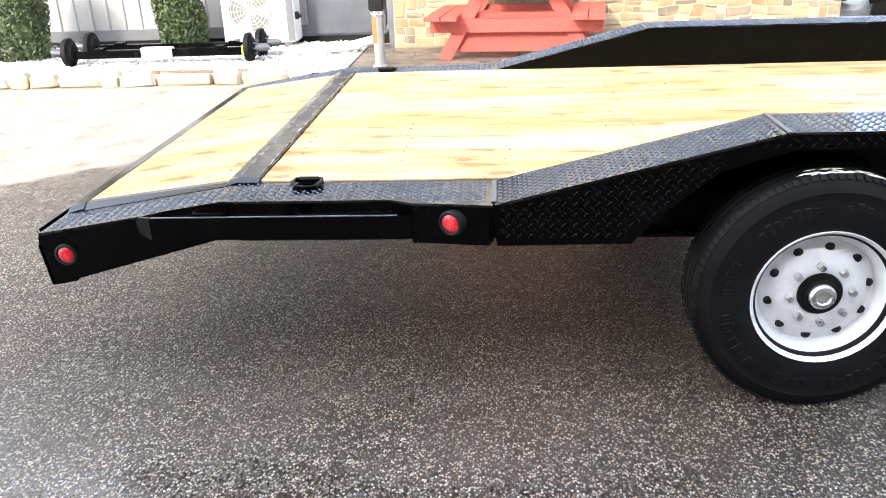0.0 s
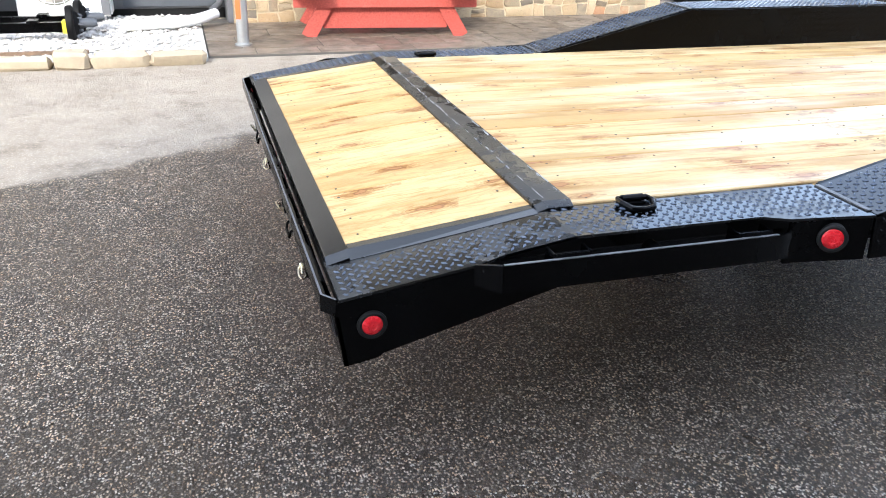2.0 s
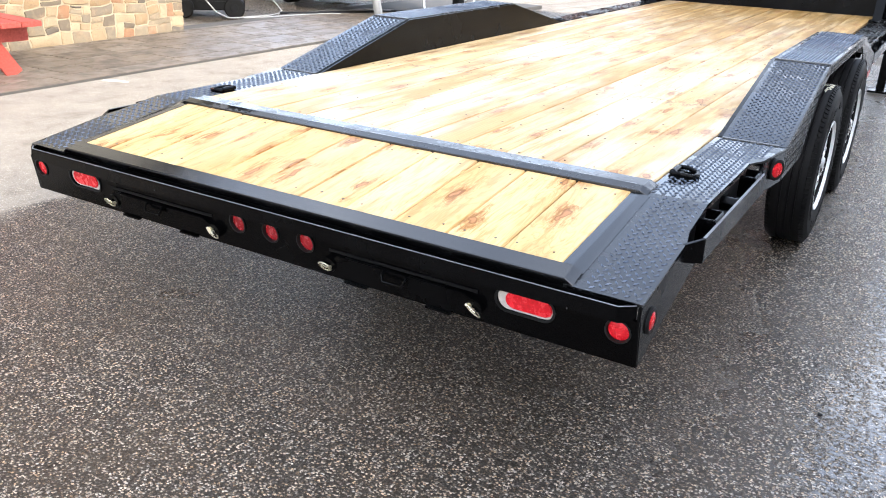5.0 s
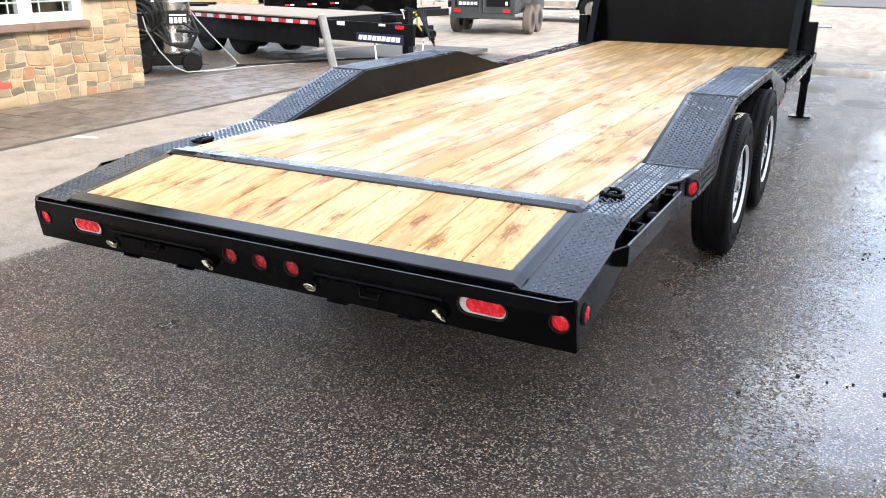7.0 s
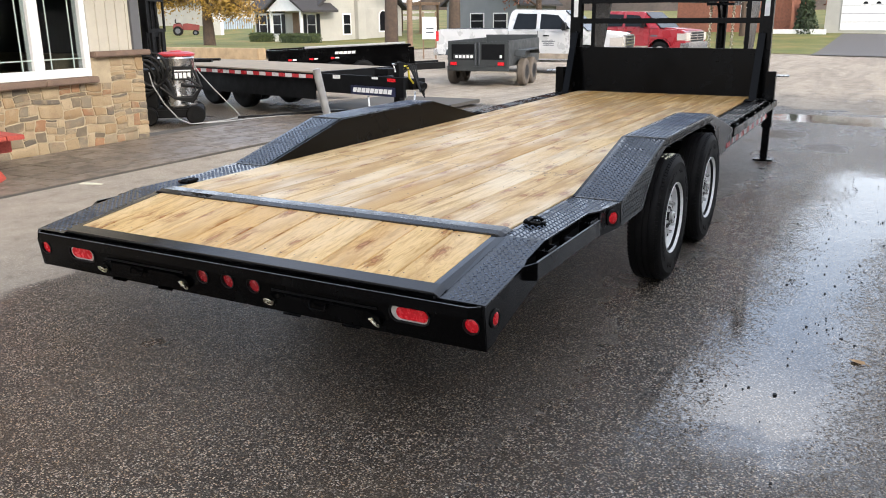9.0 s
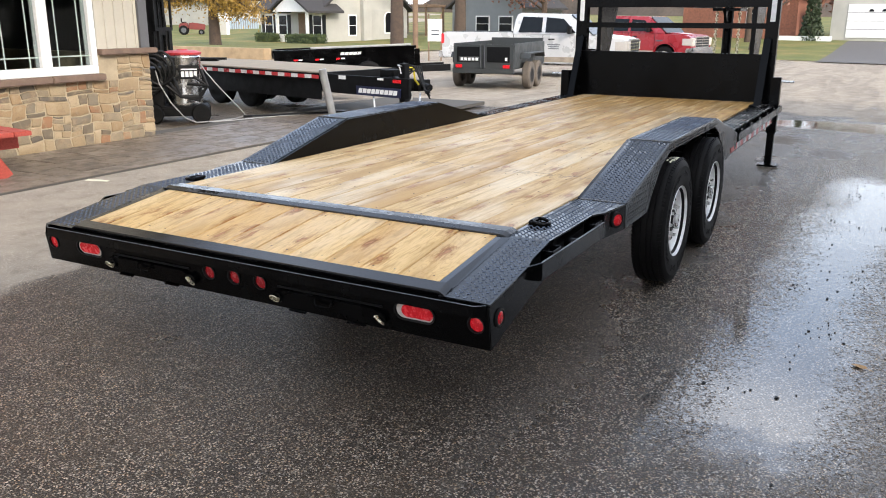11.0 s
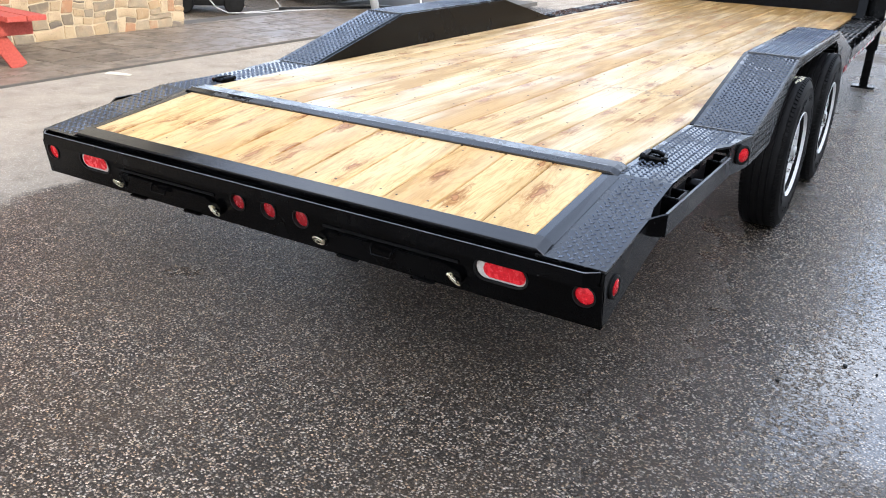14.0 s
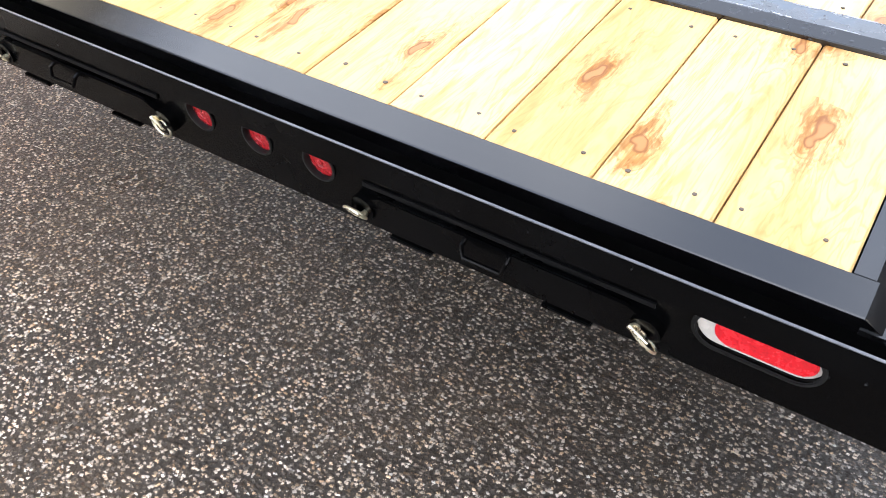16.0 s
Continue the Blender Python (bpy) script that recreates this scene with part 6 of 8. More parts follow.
part("push_handle", Geo().tube([(-0.62, -0.25, 0.70), (-0.74, -0.25, 1.04), (-0.74, 0.25, 1.04), (-0.62, 0.25, 0.70)], 0.018, 10), M_BLACK, washer)
for sx in (-0.45, 0.22):
    for sy in (-0.33, 0.33):
        w = part("wheel", Geo().lathe([(0.03, -0.05), (0.12, -0.05), (0.14, -0.03), (0.14, 0.03), (0.12, 0.05), (0.03, 0.05)], (sx, sy, 0.14), "y", 24), M_TYRE, washer)
        part("rim", Geo().lathe([(0.05, -0.055), (0.065, -0.04), (0.065, 0.04), (0.05, 0.055)], (sx, sy, 0.14), "y", 16), M_UNDER, w)
g = Geo()
for k in range(3):
    g = Geo()
    g.tube([(0.25 - 0.1 * k, -0.33 - 0.02 * k, 0.78 - 0.1 * k), (0.33, -0.40, 0.55), (0.20, -0.42, 0.34 + 0.03 * k), (-0.05, -0.40, 0.40), (-0.12 - 0.1 * k, -0.36, 0.62), (-0.30, -0.34, 0.90 - 0.1 * k)], 0.024, 8)
    part("hose", g, M_RUBBER, washer, "black looped hose")
for k in range(4):
    g = Geo().tube([(-0.50 + 0.06 * k + 0.20 * math.cos(b), -0.36 - 0.015 * k, 0.66 + 0.05 * k + 0.24 * math.sin(b)) for b in [i * 0.42 for i in range(15)]], 0.020, 7, True)
    part("hose", g, M_RUBBER, washer, "black coiled hose")

pts = [(6.35, 8.68, 0.86), (6.42, 8.70, 0.66), (6.62, 8.70, 0.36), (6.80, 8.62, 0.12), (6.98, 8.56, 0.026), (7.13, 8.52, 0.020), (7.38, 8.46, 0.020), (7.66, 8.42, 0.020), (7.98, 8.50, 0.020),
       (8.22, 8.66, 0.030), (8.20, 8.74, 0.12), (8.02, 8.78, 0.30), (7.80, 8.82, 0.52), (7.60, 8.88, 0.76), (7.50, 8.92, 0.92), (7.42, 8.96, 1.00)]
whole("pressure_hose", Geo().tube(pts, 0.010, 8), M_HOSE_GREY, "pale grey pressure hose hanging from the washer to the ground", "hose")
pts = [(7.20, 8.46, 0.020), (7.45, 8.30, 0.020), (7.80, 8.22, 0.020), (8.20, 8.10, 0.020), (8.55, 7.92, 0.020), (8.62, 7.80, 0.022)]
whole("pressure_hose", Geo().tube(pts, 0.010, 8), M_HOSE_GREY, "grey pressure hose trailing over the wet yard", "hose")
rng = random.Random(21)
for k in range(5):
    g = Geo()
    a, b = (8.0 + 0.5 * k, 8.5 - 0.35 * k), (9.6 + 0.35 * k, 7.3 - 0.32 * k)
    g.tube([(a[0], a[1], 0.022), ((a[0] + b[0]) / 2, (a[1] + b[1]) / 2 + rng.uniform(-0.2, 0.2), 0.022), (b[0], b[1], 0.022)], 0.022, 6)
    whole("air_hose", g, M_RUBBER, "black hose lying across the wet yard", "hose", group="hoses on the yard")

lift = thing("forklift", "dark forklift with raised mast behind the shop corner", "forklift", pose(8.35, 10.75, 0.0, 0, 0, -62))
for y in (-0.30, 0.18):
    part("mast_rail", Geo().box(-0.06, y, 0.08, 0.06, y + 0.12, 2.9), M_UNDER, lift, bevel=0.006)
for z in (0.6, 1.5, 2.4):
    part("mast_tie", Geo().box(-0.03, -0.30, z, 0.03, 0.30, z + 0.10), M_UNDER, lift)
for y in (-0.17, 0.05):
    part("inner_rail", Geo().box(-0.05, y, 0.12, 0.05, y + 0.09, 2.75), M_UNDER, lift, bevel=0.004)
part("load_backrest", Geo().box(0.10, -0.46, 1.40, 0.13, 0.46, 1.46).box(0.10, -0.46, 1.40, 0.13, -0.40, 1.98).box(0.10, 0.40, 1.40, 0.13, 0.46, 1.98).box(0.10, -0.46, 1.93, 0.13, 0.46, 1.98), M_UNDER, lift)
part("lift_chain", Geo().box(0.055, -0.08, 0.5, 0.075, -0.04, 2.7), M_UNDER, lift)
part("hydraulic_hose", Geo().tube([(0.07, 0.15, 0.6), (0.10, 0.17, 1.4), (0.06, 0.14, 2.2), (-0.05, 0.10, 2.7)], 0.022, 8), M_RUBBER, lift)
part("lift_cylinder", Geo().cyl((0.0, -0.05, 0.1), (0.0, -0.05, 2.3), 0.035, n=12), M_DARK_METAL, lift)
part("carriage", Geo().box(0.06, -0.48, 0.95, 0.10, 0.48, 1.02).box(0.06, -0.48, 1.32, 0.10, 0.48, 1.40).box(0.06, -0.48, 0.95, 0.10, -0.43, 1.40).box(0.06, 0.43, 0.95, 0.10, 0.48, 1.40), M_UNDER, lift)
for y in (-0.32, 0.20):
    part("fork", Geo().box(0.10, y, 0.88, 0.14, y + 0.11, 1.40).box(0.14, y, 0.88, 1.15, y + 0.11, 0.92), M_UNDER, lift)
part("body", Geo().prism([(-0.2, 0.25), (-2.0, 0.25), (-2.1, 1.0), (-1.5, 1.15), (-0.5, 0.75), (-0.2, 0.75)], "y", -0.45, 0.45), M_UNDER, lift, bevel=0.03)
part("overhead_guard", Geo().tube([(-0.3, -0.42, 0.75), (-0.45, -0.42, 2.05), (-1.6, -0.42, 2.05), (-1.7, -0.42, 1.1)], 0.03, 8).tube([(-0.3, 0.42, 0.75), (-0.45, 0.42, 2.05), (-1.6, 0.42, 2.05), (-1.7, 0.42, 1.1)], 0.03, 8), M_UNDER, lift)
for x, r in ((-0.35, 0.30), (-1.65, 0.24)):
    for y in (-0.45, 0.45):
        part("wheel", Geo().lathe([(0.1, -0.09), (r - 0.03, -0.09), (r, -0.06), (r, 0.06), (r - 0.03, 0.09), (0.1, 0.09)], (x, y, r), "y", 24), M_TYRE, lift)


def simple_wheel(parent, x, y, r, w, rim_mat, side, up=0.0):
    t = part("wheel", Geo().lathe([(r * 0.55, -w / 2), (r * 0.8, -w / 2 - 0.01), (r - 0.03, -w / 2), (r, -w / 2 + 0.035), (r, w / 2 - 0.035), (r - 0.03, w / 2), (r * 0.8, w / 2 + 0.01), (r * 0.55, w / 2)],
                                  (x, y, r + up), "y", 36, True), M_TYRE, parent)
    s = side * w / 2
    part("rim", Geo().lathe([(r * 0.57, s), (r * 0.55, s * 0.8), (r * 0.40, s * 0.55), (r * 0.28, s * 0.75), (r * 0.12, s * 0.8), (r * 0.10, s * 1.05), (0.004, s * 1.08)], (x, y, r + up), "y", 28), rim_mat, t)
    return t


def lettering_shape(parent, x0, x1, y, z0, z1, count, mat, slant=0.02):
    """A brand mark reduced to plain slanted bars on a face at y."""
    step = (x1 - x0) / count
    for k in range(count):
        a = x0 + step * k
        part("mark_bar", Geo().prism([(a, z0), (a + step * 0.82, z0), (a + step * 0.82 + slant, z1), (a + slant, z1)], "y", y - 0.004, y), mat, parent)


M_GREY_TIMBER = surface("silvered_deck_boards", (0.27, 0.225, 0.165), 0.8, vary=0.25, scale=4, bump=0.3)
# ---------------------------------------------------------------- the flatbed beside the shop
# local x runs towards its hitch, local y = 0 is the side that faces the yard
flat = thing("flatbed_trailer", "black deckover flatbed trailer with red and white tape", "trailer", pose(9.32, 10.40, -0.06, 0, 0, 258.2))
part("deck", Geo().box(-3.4, 0.0, 0.775, 3.10, 1.75, 0.82), M_GREY_TIMBER, flat, "weathered plank deck", bevel=0.006)
part("side_rail", Geo().box(-3.4, -0.015, 0.68, 3.12, 0.02, 0.80), M_UNDER, flat, bevel=0.004)
part("nose_beam", Geo().box(3.10, -0.015, 0.66, 3.20, 1.76, 0.82), M_UNDER, flat)
for k in range(24):
    x = -1.25 + 0.18 * k
    part("reflective_tape", Geo().box(x, -0.020, 0.712, x + 0.18, -0.016, 0.772), M_TAPE_RED if k % 2 else M_TAPE_WHITE, flat)
# dark sheet stands in for the shaded space under the deck
part("skirt", Geo().box(-3.3, 0.03, 0.36, 3.05, 0.06, 0.70), M_UNDER, flat)
part("frame_beam", Geo().box(-3.3, 0.80, 0.42, 3.4, 0.92, 0.70).box(-3.3, 1.3, 0.42, 3.4, 1.42, 0.70), M_UNDER, flat)
part("tongue", Geo().prism([(2.9, 0.10), (4.35, 0.76), (4.35, 1.00), (2.9, 1.68), (2.9, 1.5), (4.1, 0.88), (2.9, 0.28)], "z", 0.52, 0.72), M_UNDER, flat, bevel=0.006)
part("tongue_side", Geo().box(3.12, 0.0, 0.50, 5.12, 0.06, 0.80), M_UNDER, flat, bevel=0.006)
sign = part("name_board", Geo().box(3.98, -0.02, 0.505, 4.96, -0.005, 0.645), M_BLUE_SIGN, flat, "navy name board with white mark")
lettering_shape(sign, 4.03, 4.90, -0.021, 0.540, 0.612, 9, M_WHITE)
part("decal", Geo().box(3.55, -0.006, 0.73, 3.72, -0.001, 0.79), M_WHITE, flat)
part("decal", Geo().box(4.45, -0.006, 0.755, 4.58, -0.001, 0.79), M_WHITE, flat)
part("tongue_light", Geo().box(4.80, -0.02, 0.73, 4.96, -0.002, 0.78), M_RED_LENS, flat)
# tyres and rims blackened to sink into that painted shade
for x in (-0.25, 0.72):
    for wy, ws in ((0.36, -1), (1.42, 1)):
        simple_wheel(flat, x, wy, 0.36, 0.22, M_UNDER, ws, 0.06).data.materials[0] = M_UNDER
part("jack", Geo().box(4.82, 0.10, 0.30, 4.94, 0.22, 1.02).box(4.84, 0.12, 0.08, 4.92, 0.20, 0.32).box(4.78, 0.06, 0.06, 4.98, 0.26, 0.08), M_UNDER, flat, bevel=0.005)
part("tool_box", Geo().box(4.25, 0.25, 0.80, 4.55, 0.55, 0.90), M_UNDER, flat, bevel=0.01)
part("coupler", Geo().cyl((4.3, 1.10, 0.62), (4.62, 1.05, 0.58), 0.06, n=14).box(4.3, 0.95, 0.52, 4.45, 1.25, 0.70), M_UNDER, flat)
part("wiring_loop", Geo().tube([(4.7, 0.40, 0.74), (4.72, 0.44, 0.92), (4.66, 0.56, 0.96), (4.62, 0.66, 0.88), (4.60, 0.70, 0.74), (4.5, 0.9, 0.64)], 0.016, 8), M_YELLOW, flat, "yellow coiled cable")
part("chain", Geo().tube([(4.7, 0.5, 0.55), (4.72, 0.52, 0.30), (4.66, 0.62, 0.16), (4.6, 0.8, 0.30), (4.5, 0.95, 0.5)], 0.016, 6), M_ZINC, flat)
part("jack_crank", Geo().tube([(4.88, 0.16, 0.98), (4.88, 0.02, 1.0), (4.94, -0.02, 1.0), (4.98, -0.02, 0.88)], 0.012, 6), M_ZINC, flat)
for k in range(4):
    bend = 0.05 * k
    part("cable", Geo().tube([(4.62 + bend, 0.30, 0.80), (4.70 + bend, 0.34, 1.02 - bend), (4.86, 0.42 + bend, 0.96), (4.98 + 0.5 * bend, 0.46, 0.70 - bend), (5.06, 0.56, 0.46 + bend)], 0.013, 6), M_RUBBER, flat, "black breakaway cable")
part("stand", Geo().tube([(4.30, 0.05, 0.52), (4.38, 0.0, 0.28), (4.50, 0.0, 0.08)], 0.014, 6), M_ZINC, flat)

# ---------------------------------------------------------------- low black dump trailer behind it
dump = thing("dump_trailer", "low black dump trailer with rolled tarp", "trailer", pose(12.75, 11.75, rise(12.75, 11.75) - 0.08, 0, -2.0, -49.5))
part("box_side", Geo().box(0, 0, 0.56, 3.33, 0.05, 1.0), M_BLACK, dump, bevel=0.006)
part("box_side", Geo().box(0, 1.7, 0.56, 3.33, 1.75, 1.0), M_BLACK, dump, bevel=0.006)
part("box_floor", Geo().box(0, 0.05, 0.54, 3.28, 1.7, 0.60), M_UNDER, dump)
part("box_end", Geo().box(0, 0.05, 0.6, 0.05, 1.7, 1.0), M_UNDER, dump)
part("box_front", Geo().box(3.28, 0.05, 0.6, 3.33, 1.7, 1.0), M_UNDER, dump)
part("tarp_roll", Geo().cyl((0.9, 0.9, 1.01), (3.4, 0.9, 1.01), 0.03, n=12), M_HOSE_GREY, dump, "pale rolled tarp")
part("top_rail", Geo().box(-0.02, -0.03, 0.96, 3.38, 0.08, 1.02), M_BLACK, dump, bevel=0.004)
part("chassis", Geo().box(0.2, 0.4, 0.36, 4.3, 0.5, 0.52).box(0.2, 1.25, 0.36, 4.3, 1.35, 0.52), M_UNDER, dump)
lettering_shape(dump, 1.55, 2.05, -0.001, 0.86, 0.92, 5, M_WHITE)
for x in (0.45, 0.95, 1.45):
    part("side_light", Geo().box(x, -0.012, 0.76, x + 0.09, -0.001, 0.80), M_RED_LENS, dump)
    part("decal", Geo().box(x + 0.11, -0.005, 0.765, x + 0.20, -0.001, 0.795), M_WHITE, dump)
part("lift_post", Geo().box(3.42, 0.5, 0.36, 3.55, 0.65, 0.92), M_BLACK, dump)
for x in (1.5, 2.2):
    simple_wheel(dump, x, -0.02, 0.33, 0.18, M_RUBBER, -1, 0.04)
    simple_wheel(dump, x, 1.77, 0.33, 0.18, M_RUBBER, 1, 0.04)

# ---------------------------------------------------------------- grey dump trailer in the yard
# local x leads away from its tailgate, local y = 0 is the side with the wheels in view
grey = thing("dump_trailer", "charcoal dump trailer with barn-door tailgate and dusty wheels", "trailer", pose(16.80, 7.46, rise(16.80, 7.46) + 0.12, 0, 0, 9.0))
for y in (0.0, 0.80):
    gate = part("tailgate_door", Geo().box(-0.05, y + 0.01, 0.42, 0.0, y + 0.80, 1.02), M_DUMP_GREY, grey, "charcoal steel tailgate door", bevel=0.01)
    part("gate_panel", Geo().box(-0.060, y + 0.10, 0.58, -0.048, y + 0.70, 0.96), M_UNDER, gate)
    part("latch_bar", Geo().cyl((-0.075, y + (0.76 if y < 0.4 else 0.06), 0.45), (-0.075, y + (0.76 if y < 0.4 else 0.06), 1.0), 0.012, n=8), M_DARK_METAL, gate)
part("box_side", Geo().box(0.0, 0.0, 0.42, 3.3, 0.06, 1.04), M_DUMP_GREY, grey, bevel=0.01)
part("box_side", Geo().box(0.0, 1.56, 0.42, 3.3, 1.62, 1.04), M_DUMP_GREY, grey, bevel=0.01)
part("box_floor", Geo().box(0.0, 0.05, 0.40, 3.3, 1.57, 0.46), M_UNDER, grey)
part("box_front", Geo().box(3.25, 0.05, 0.42, 3.35, 1.57, 1.12), M_DUMP_GREY, grey)
part("fender", Geo().prism([(0.55, 0.66), (0.65, 0.80), (2.15, 0.80), (2.25, 0.66), (2.21, 0.66), (2.13, 0.77), (0.67, 0.77), (0.59, 0.66)], "y", -0.27, 0.0), M_DUMP_GREY, grey, bevel=0.004)
part("fender", Geo().prism([(0.55, 0.66), (0.65, 0.80), (2.15, 0.80), (2.25, 0.66), (2.21, 0.66), (2.13, 0.77), (0.67, 0.77), (0.59, 0.66)], "y", 1.62, 1.89), M_DUMP_GREY, grey, bevel=0.004)
part("rear_sill", Geo().box(-0.06, 0.0, 0.30, 0.06, 1.62, 0.42), M_DUMP_GREY, grey, bevel=0.006)
for y in (0.10, 1.36):
    part("tail_light", Geo().box(-0.075, y, 0.44, -0.056, y + 0.17, 0.52), M_RED_LENS, grey)
mark = part("mark_plate", Geo().box(-0.062, 0.90, 0.60, -0.060, 1.45, 0.72), M_DUMP_GREY, grey)
for k in range(5):
    part("mark_bar", Geo().box(-0.066, 0.93 + 0.10 * k, 0.62, -0.062, 1.00 + 0.10 * k, 0.69), M_WHITE, mark)
part("mark_bar", Geo().box(-0.066, 0.16, 0.62, -0.062, 0.22, 0.70), M_WHITE, mark)
M_DUSTY = surface("dusty_tyre", (0.12, 0.10, 0.08), 0.9, vary=0.3)
for x in (0.95, 1.75):
    for y, s in ((-0.14, -1), (1.76, 1)):
        w = simple_wheel(grey, x, y, 0.35, 0.20, M_RUBBER, s, -0.12)
        w.data.materials[0] = M_DUSTY
part("tongue", Geo().prism([(3.3, 0.3), (4.6, 0.75), (4.6, 0.87), (3.3, 1.32)], "z", 0.42, 0.52), M_UNDER, grey)


# ---------------------------------------------------------------- pickup trucks
M_DUST = surface("road_dust", (0.30, 0.25, 0.19), 0.9, vary=0.4, scale=5)


def pickup(name, label, m, paint):
    """Local x leads to the front, y = 0 is the side in view, lengths of a full-size crew cab."""
    t = thing(name, label, "pickup truck", m)
    ln, wd = 6.2, 1.95
    low = Geo().prism([(0.05, 0.55), (0.0, 0.75), (0.02, 1.30), (0.10, 1.36), (2.45, 1.36), (2.45, 1.30), (5.0, 1.27), (5.95, 1.22), (6.1, 1.12), (6.15, 0.60), (6.05, 0.45),
                        (5.55, 0.45), (5.50, 0.72), (5.30, 0.90), (5.0, 0.92), (4.72, 0.85), (4.60, 0.62), (4.55, 0.42), (1.75, 0.42), (1.70, 0.65), (1.55, 0.86), (1.25, 0.92), (0.95, 0.86), (0.80, 0.62), (0.75, 0.55)],
                       "y", 0.0, wd)
    part("body", low, paint, t, bevel=0.03)
    cab = Geo()
    a, b = [(2.45, 1.28), (5.05, 1.26), (4.25, 1.92), (2.62, 1.96), (2.50, 1.80)], 0.14
    n = len(a)
    vs = [(x, 0.01 + (0.16 if z > 1.5 else 0.0), z) for x, z in a] + [(x, wd - 0.01 - (0.16 if z > 1.5 else 0.0), z) for x, z in a]
    cab.add(vs, [tuple(range(n)), tuple(range(2 * n - 1, n - 1, -1))] + [(i, (i + 1) % n, n + (i + 1) % n, n + i) for i in range(n)])
    part("cab", cab, paint, t, bevel=0.04)
    for pts in ([(2.66, 1.36), (3.42, 1.36), (3.42, 1.82), (2.78, 1.84)], [(3.55, 1.36), (4.52, 1.36), (4.10, 1.78), (3.55, 1.82)]):
        g = Geo()
        vs = [(x, 0.005 + (z - 1.30) * 0.26 - 0.018, z) for x, z in pts] + [(x, 0.03 + (z - 1.30) * 0.26, z) for x, z in pts]
        g.add(vs, [(0, 1, 2, 3), (7, 6, 5, 4), (0, 4, 5, 1), (1, 5, 6, 2), (2, 6, 7, 3), (3, 7, 4, 0)])
        part("side_window", g, M_DARK_GLASS, t, "dark side window")
    g = Geo()
    g.add([(5.03, 0.12, 1.30), (5.03, wd - 0.12, 1.30), (4.30, wd - 0.24, 1.90), (4.30, 0.24, 1.90), (5.05, 0.12, 1.315), (5.05, wd - 0.12, 1.315), (4.32, wd - 0.24, 1.915), (4.32, 0.24, 1.915)],
          [(0, 1, 2, 3), (7, 6, 5, 4), (0, 4, 5, 1), (1, 5, 6, 2), (2, 6, 7, 3), (3, 7, 4, 0)])
    part("windscreen", g, M_DARK_GLASS, t)
    part("bed_well", Geo().box(0.14, 0.10, 1.355, 2.38, wd - 0.10, 1.368), M_RUBBER, t)
    part("tail_light", Geo().box(-0.02, -0.008, 0.98, 0.10, 0.14, 1.30), M_RED_LENS, t, bevel=0.01)
    part("rear_bumper", Geo().box(-0.14, 0.04, 0.52, 0.04, wd - 0.04, 0.74), M_CHROME, t, bevel=0.02)
    part("front_bumper", Geo().box(5.90, -0.02, 0.46, 6.26, wd + 0.02, 0.77), M_CHROME, t, bevel=0.03)
    grille = part("grille", Geo().box(6.08, 0.30, 0.74, 6.19, wd - 0.30, 1.18), M_CHROME, t, "chrome grille", bevel=0.02)
    for k in range(4):
        for y0, y1 in ((0.38, wd / 2 - 0.04), (wd / 2 + 0.04, wd - 0.38)):
            part("grille_slot", Geo().box(6.185, y0, 0.79 + 0.095 * k, 6.198, y1, 0.855 + 0.095 * k), M_RUBBER, grille)
    part("hood_rise", Geo().prism([(5.0, 1.26), (6.0, 1.20), (5.9, 1.245), (5.1, 1.32)], "y", 0.42, wd - 0.42), paint, t, bevel=0.02)
    for x in (1.26, 5.06):
        rim = [(x + 0.50 * math.cos(a), 0.44 + 0.50 * math.sin(a)) for a in [math.pi * i / 12 for i in range(13)]]
        lip = [(x + 0.46 * math.cos(a), 0.44 + 0.46 * math.sin(a)) for a in [math.pi * (12 - i) / 12 for i in range(13)]]
        part("wheel_arch", Geo().prism(rim + lip, "y", -0.035, 0.02), paint, t, bevel=0.008)
    part("rocker_dust", Geo().box(2.5, -0.005, 0.46, 4.58, 0.0, 0.62), M_DUST, t, "tan road dust on the lower doors")
    for y in (0.03, wd - 0.37):
        part("headlight", Geo().box(5.74, y - 0.04 if y < 1 else y, 0.82, 6.165, y + 0.34 if y < 1 else y + 0.38, 1.13), M_CLEAR_LENS, t, bevel=0.03)
    for x in (2.78, 3.66):
        part("door_handle", Geo().box(x, -0.03, 1.14, x + 0.20, 0.0, 1.18), M_RUBBER, t, bevel=0.006)
    for x, z0, z1 in ((3.47, 0.55, 1.30), (2.50, 0.55, 1.30), (4.60, 0.75, 1.25)):
        part("door_seam", Geo().box(x, -0.004, z0, x + 0.015, 0.0, z1), M_RUBBER, t)
    part("door_mirror", Geo().box(4.30, -0.24, 1.32, 4.42, -0.02, 1.56), M_RUBBER, t, bevel=0.02)
    part("side_step", Geo().box(2.3, -0.06, 0.36, 4.6, 0.04, 0.42), M_CHROME, t, bevel=0.01)
    decal = part("door_decal", Geo().box(3.62, -0.006, 0.98, 4.05, -0.002, 1.005), M_DARK_METAL, t)
    for k in range(2):
        part("decal_bar", Geo().box(3.66, -0.006, 0.92 - 0.06 * k, 4.01, -0.002, 0.945 - 0.06 * k), M_DARK_METAL, decal)
    part("decal_bar", Geo().box(4.66, -0.006, 0.98, 4.95, -0.002, 1.04), M_DARK_METAL, decal)
    part("underbody", Geo().box(0.3, 0.24, 0.36, 5.8, wd - 0.24, 1.02), M_UNDER, t)
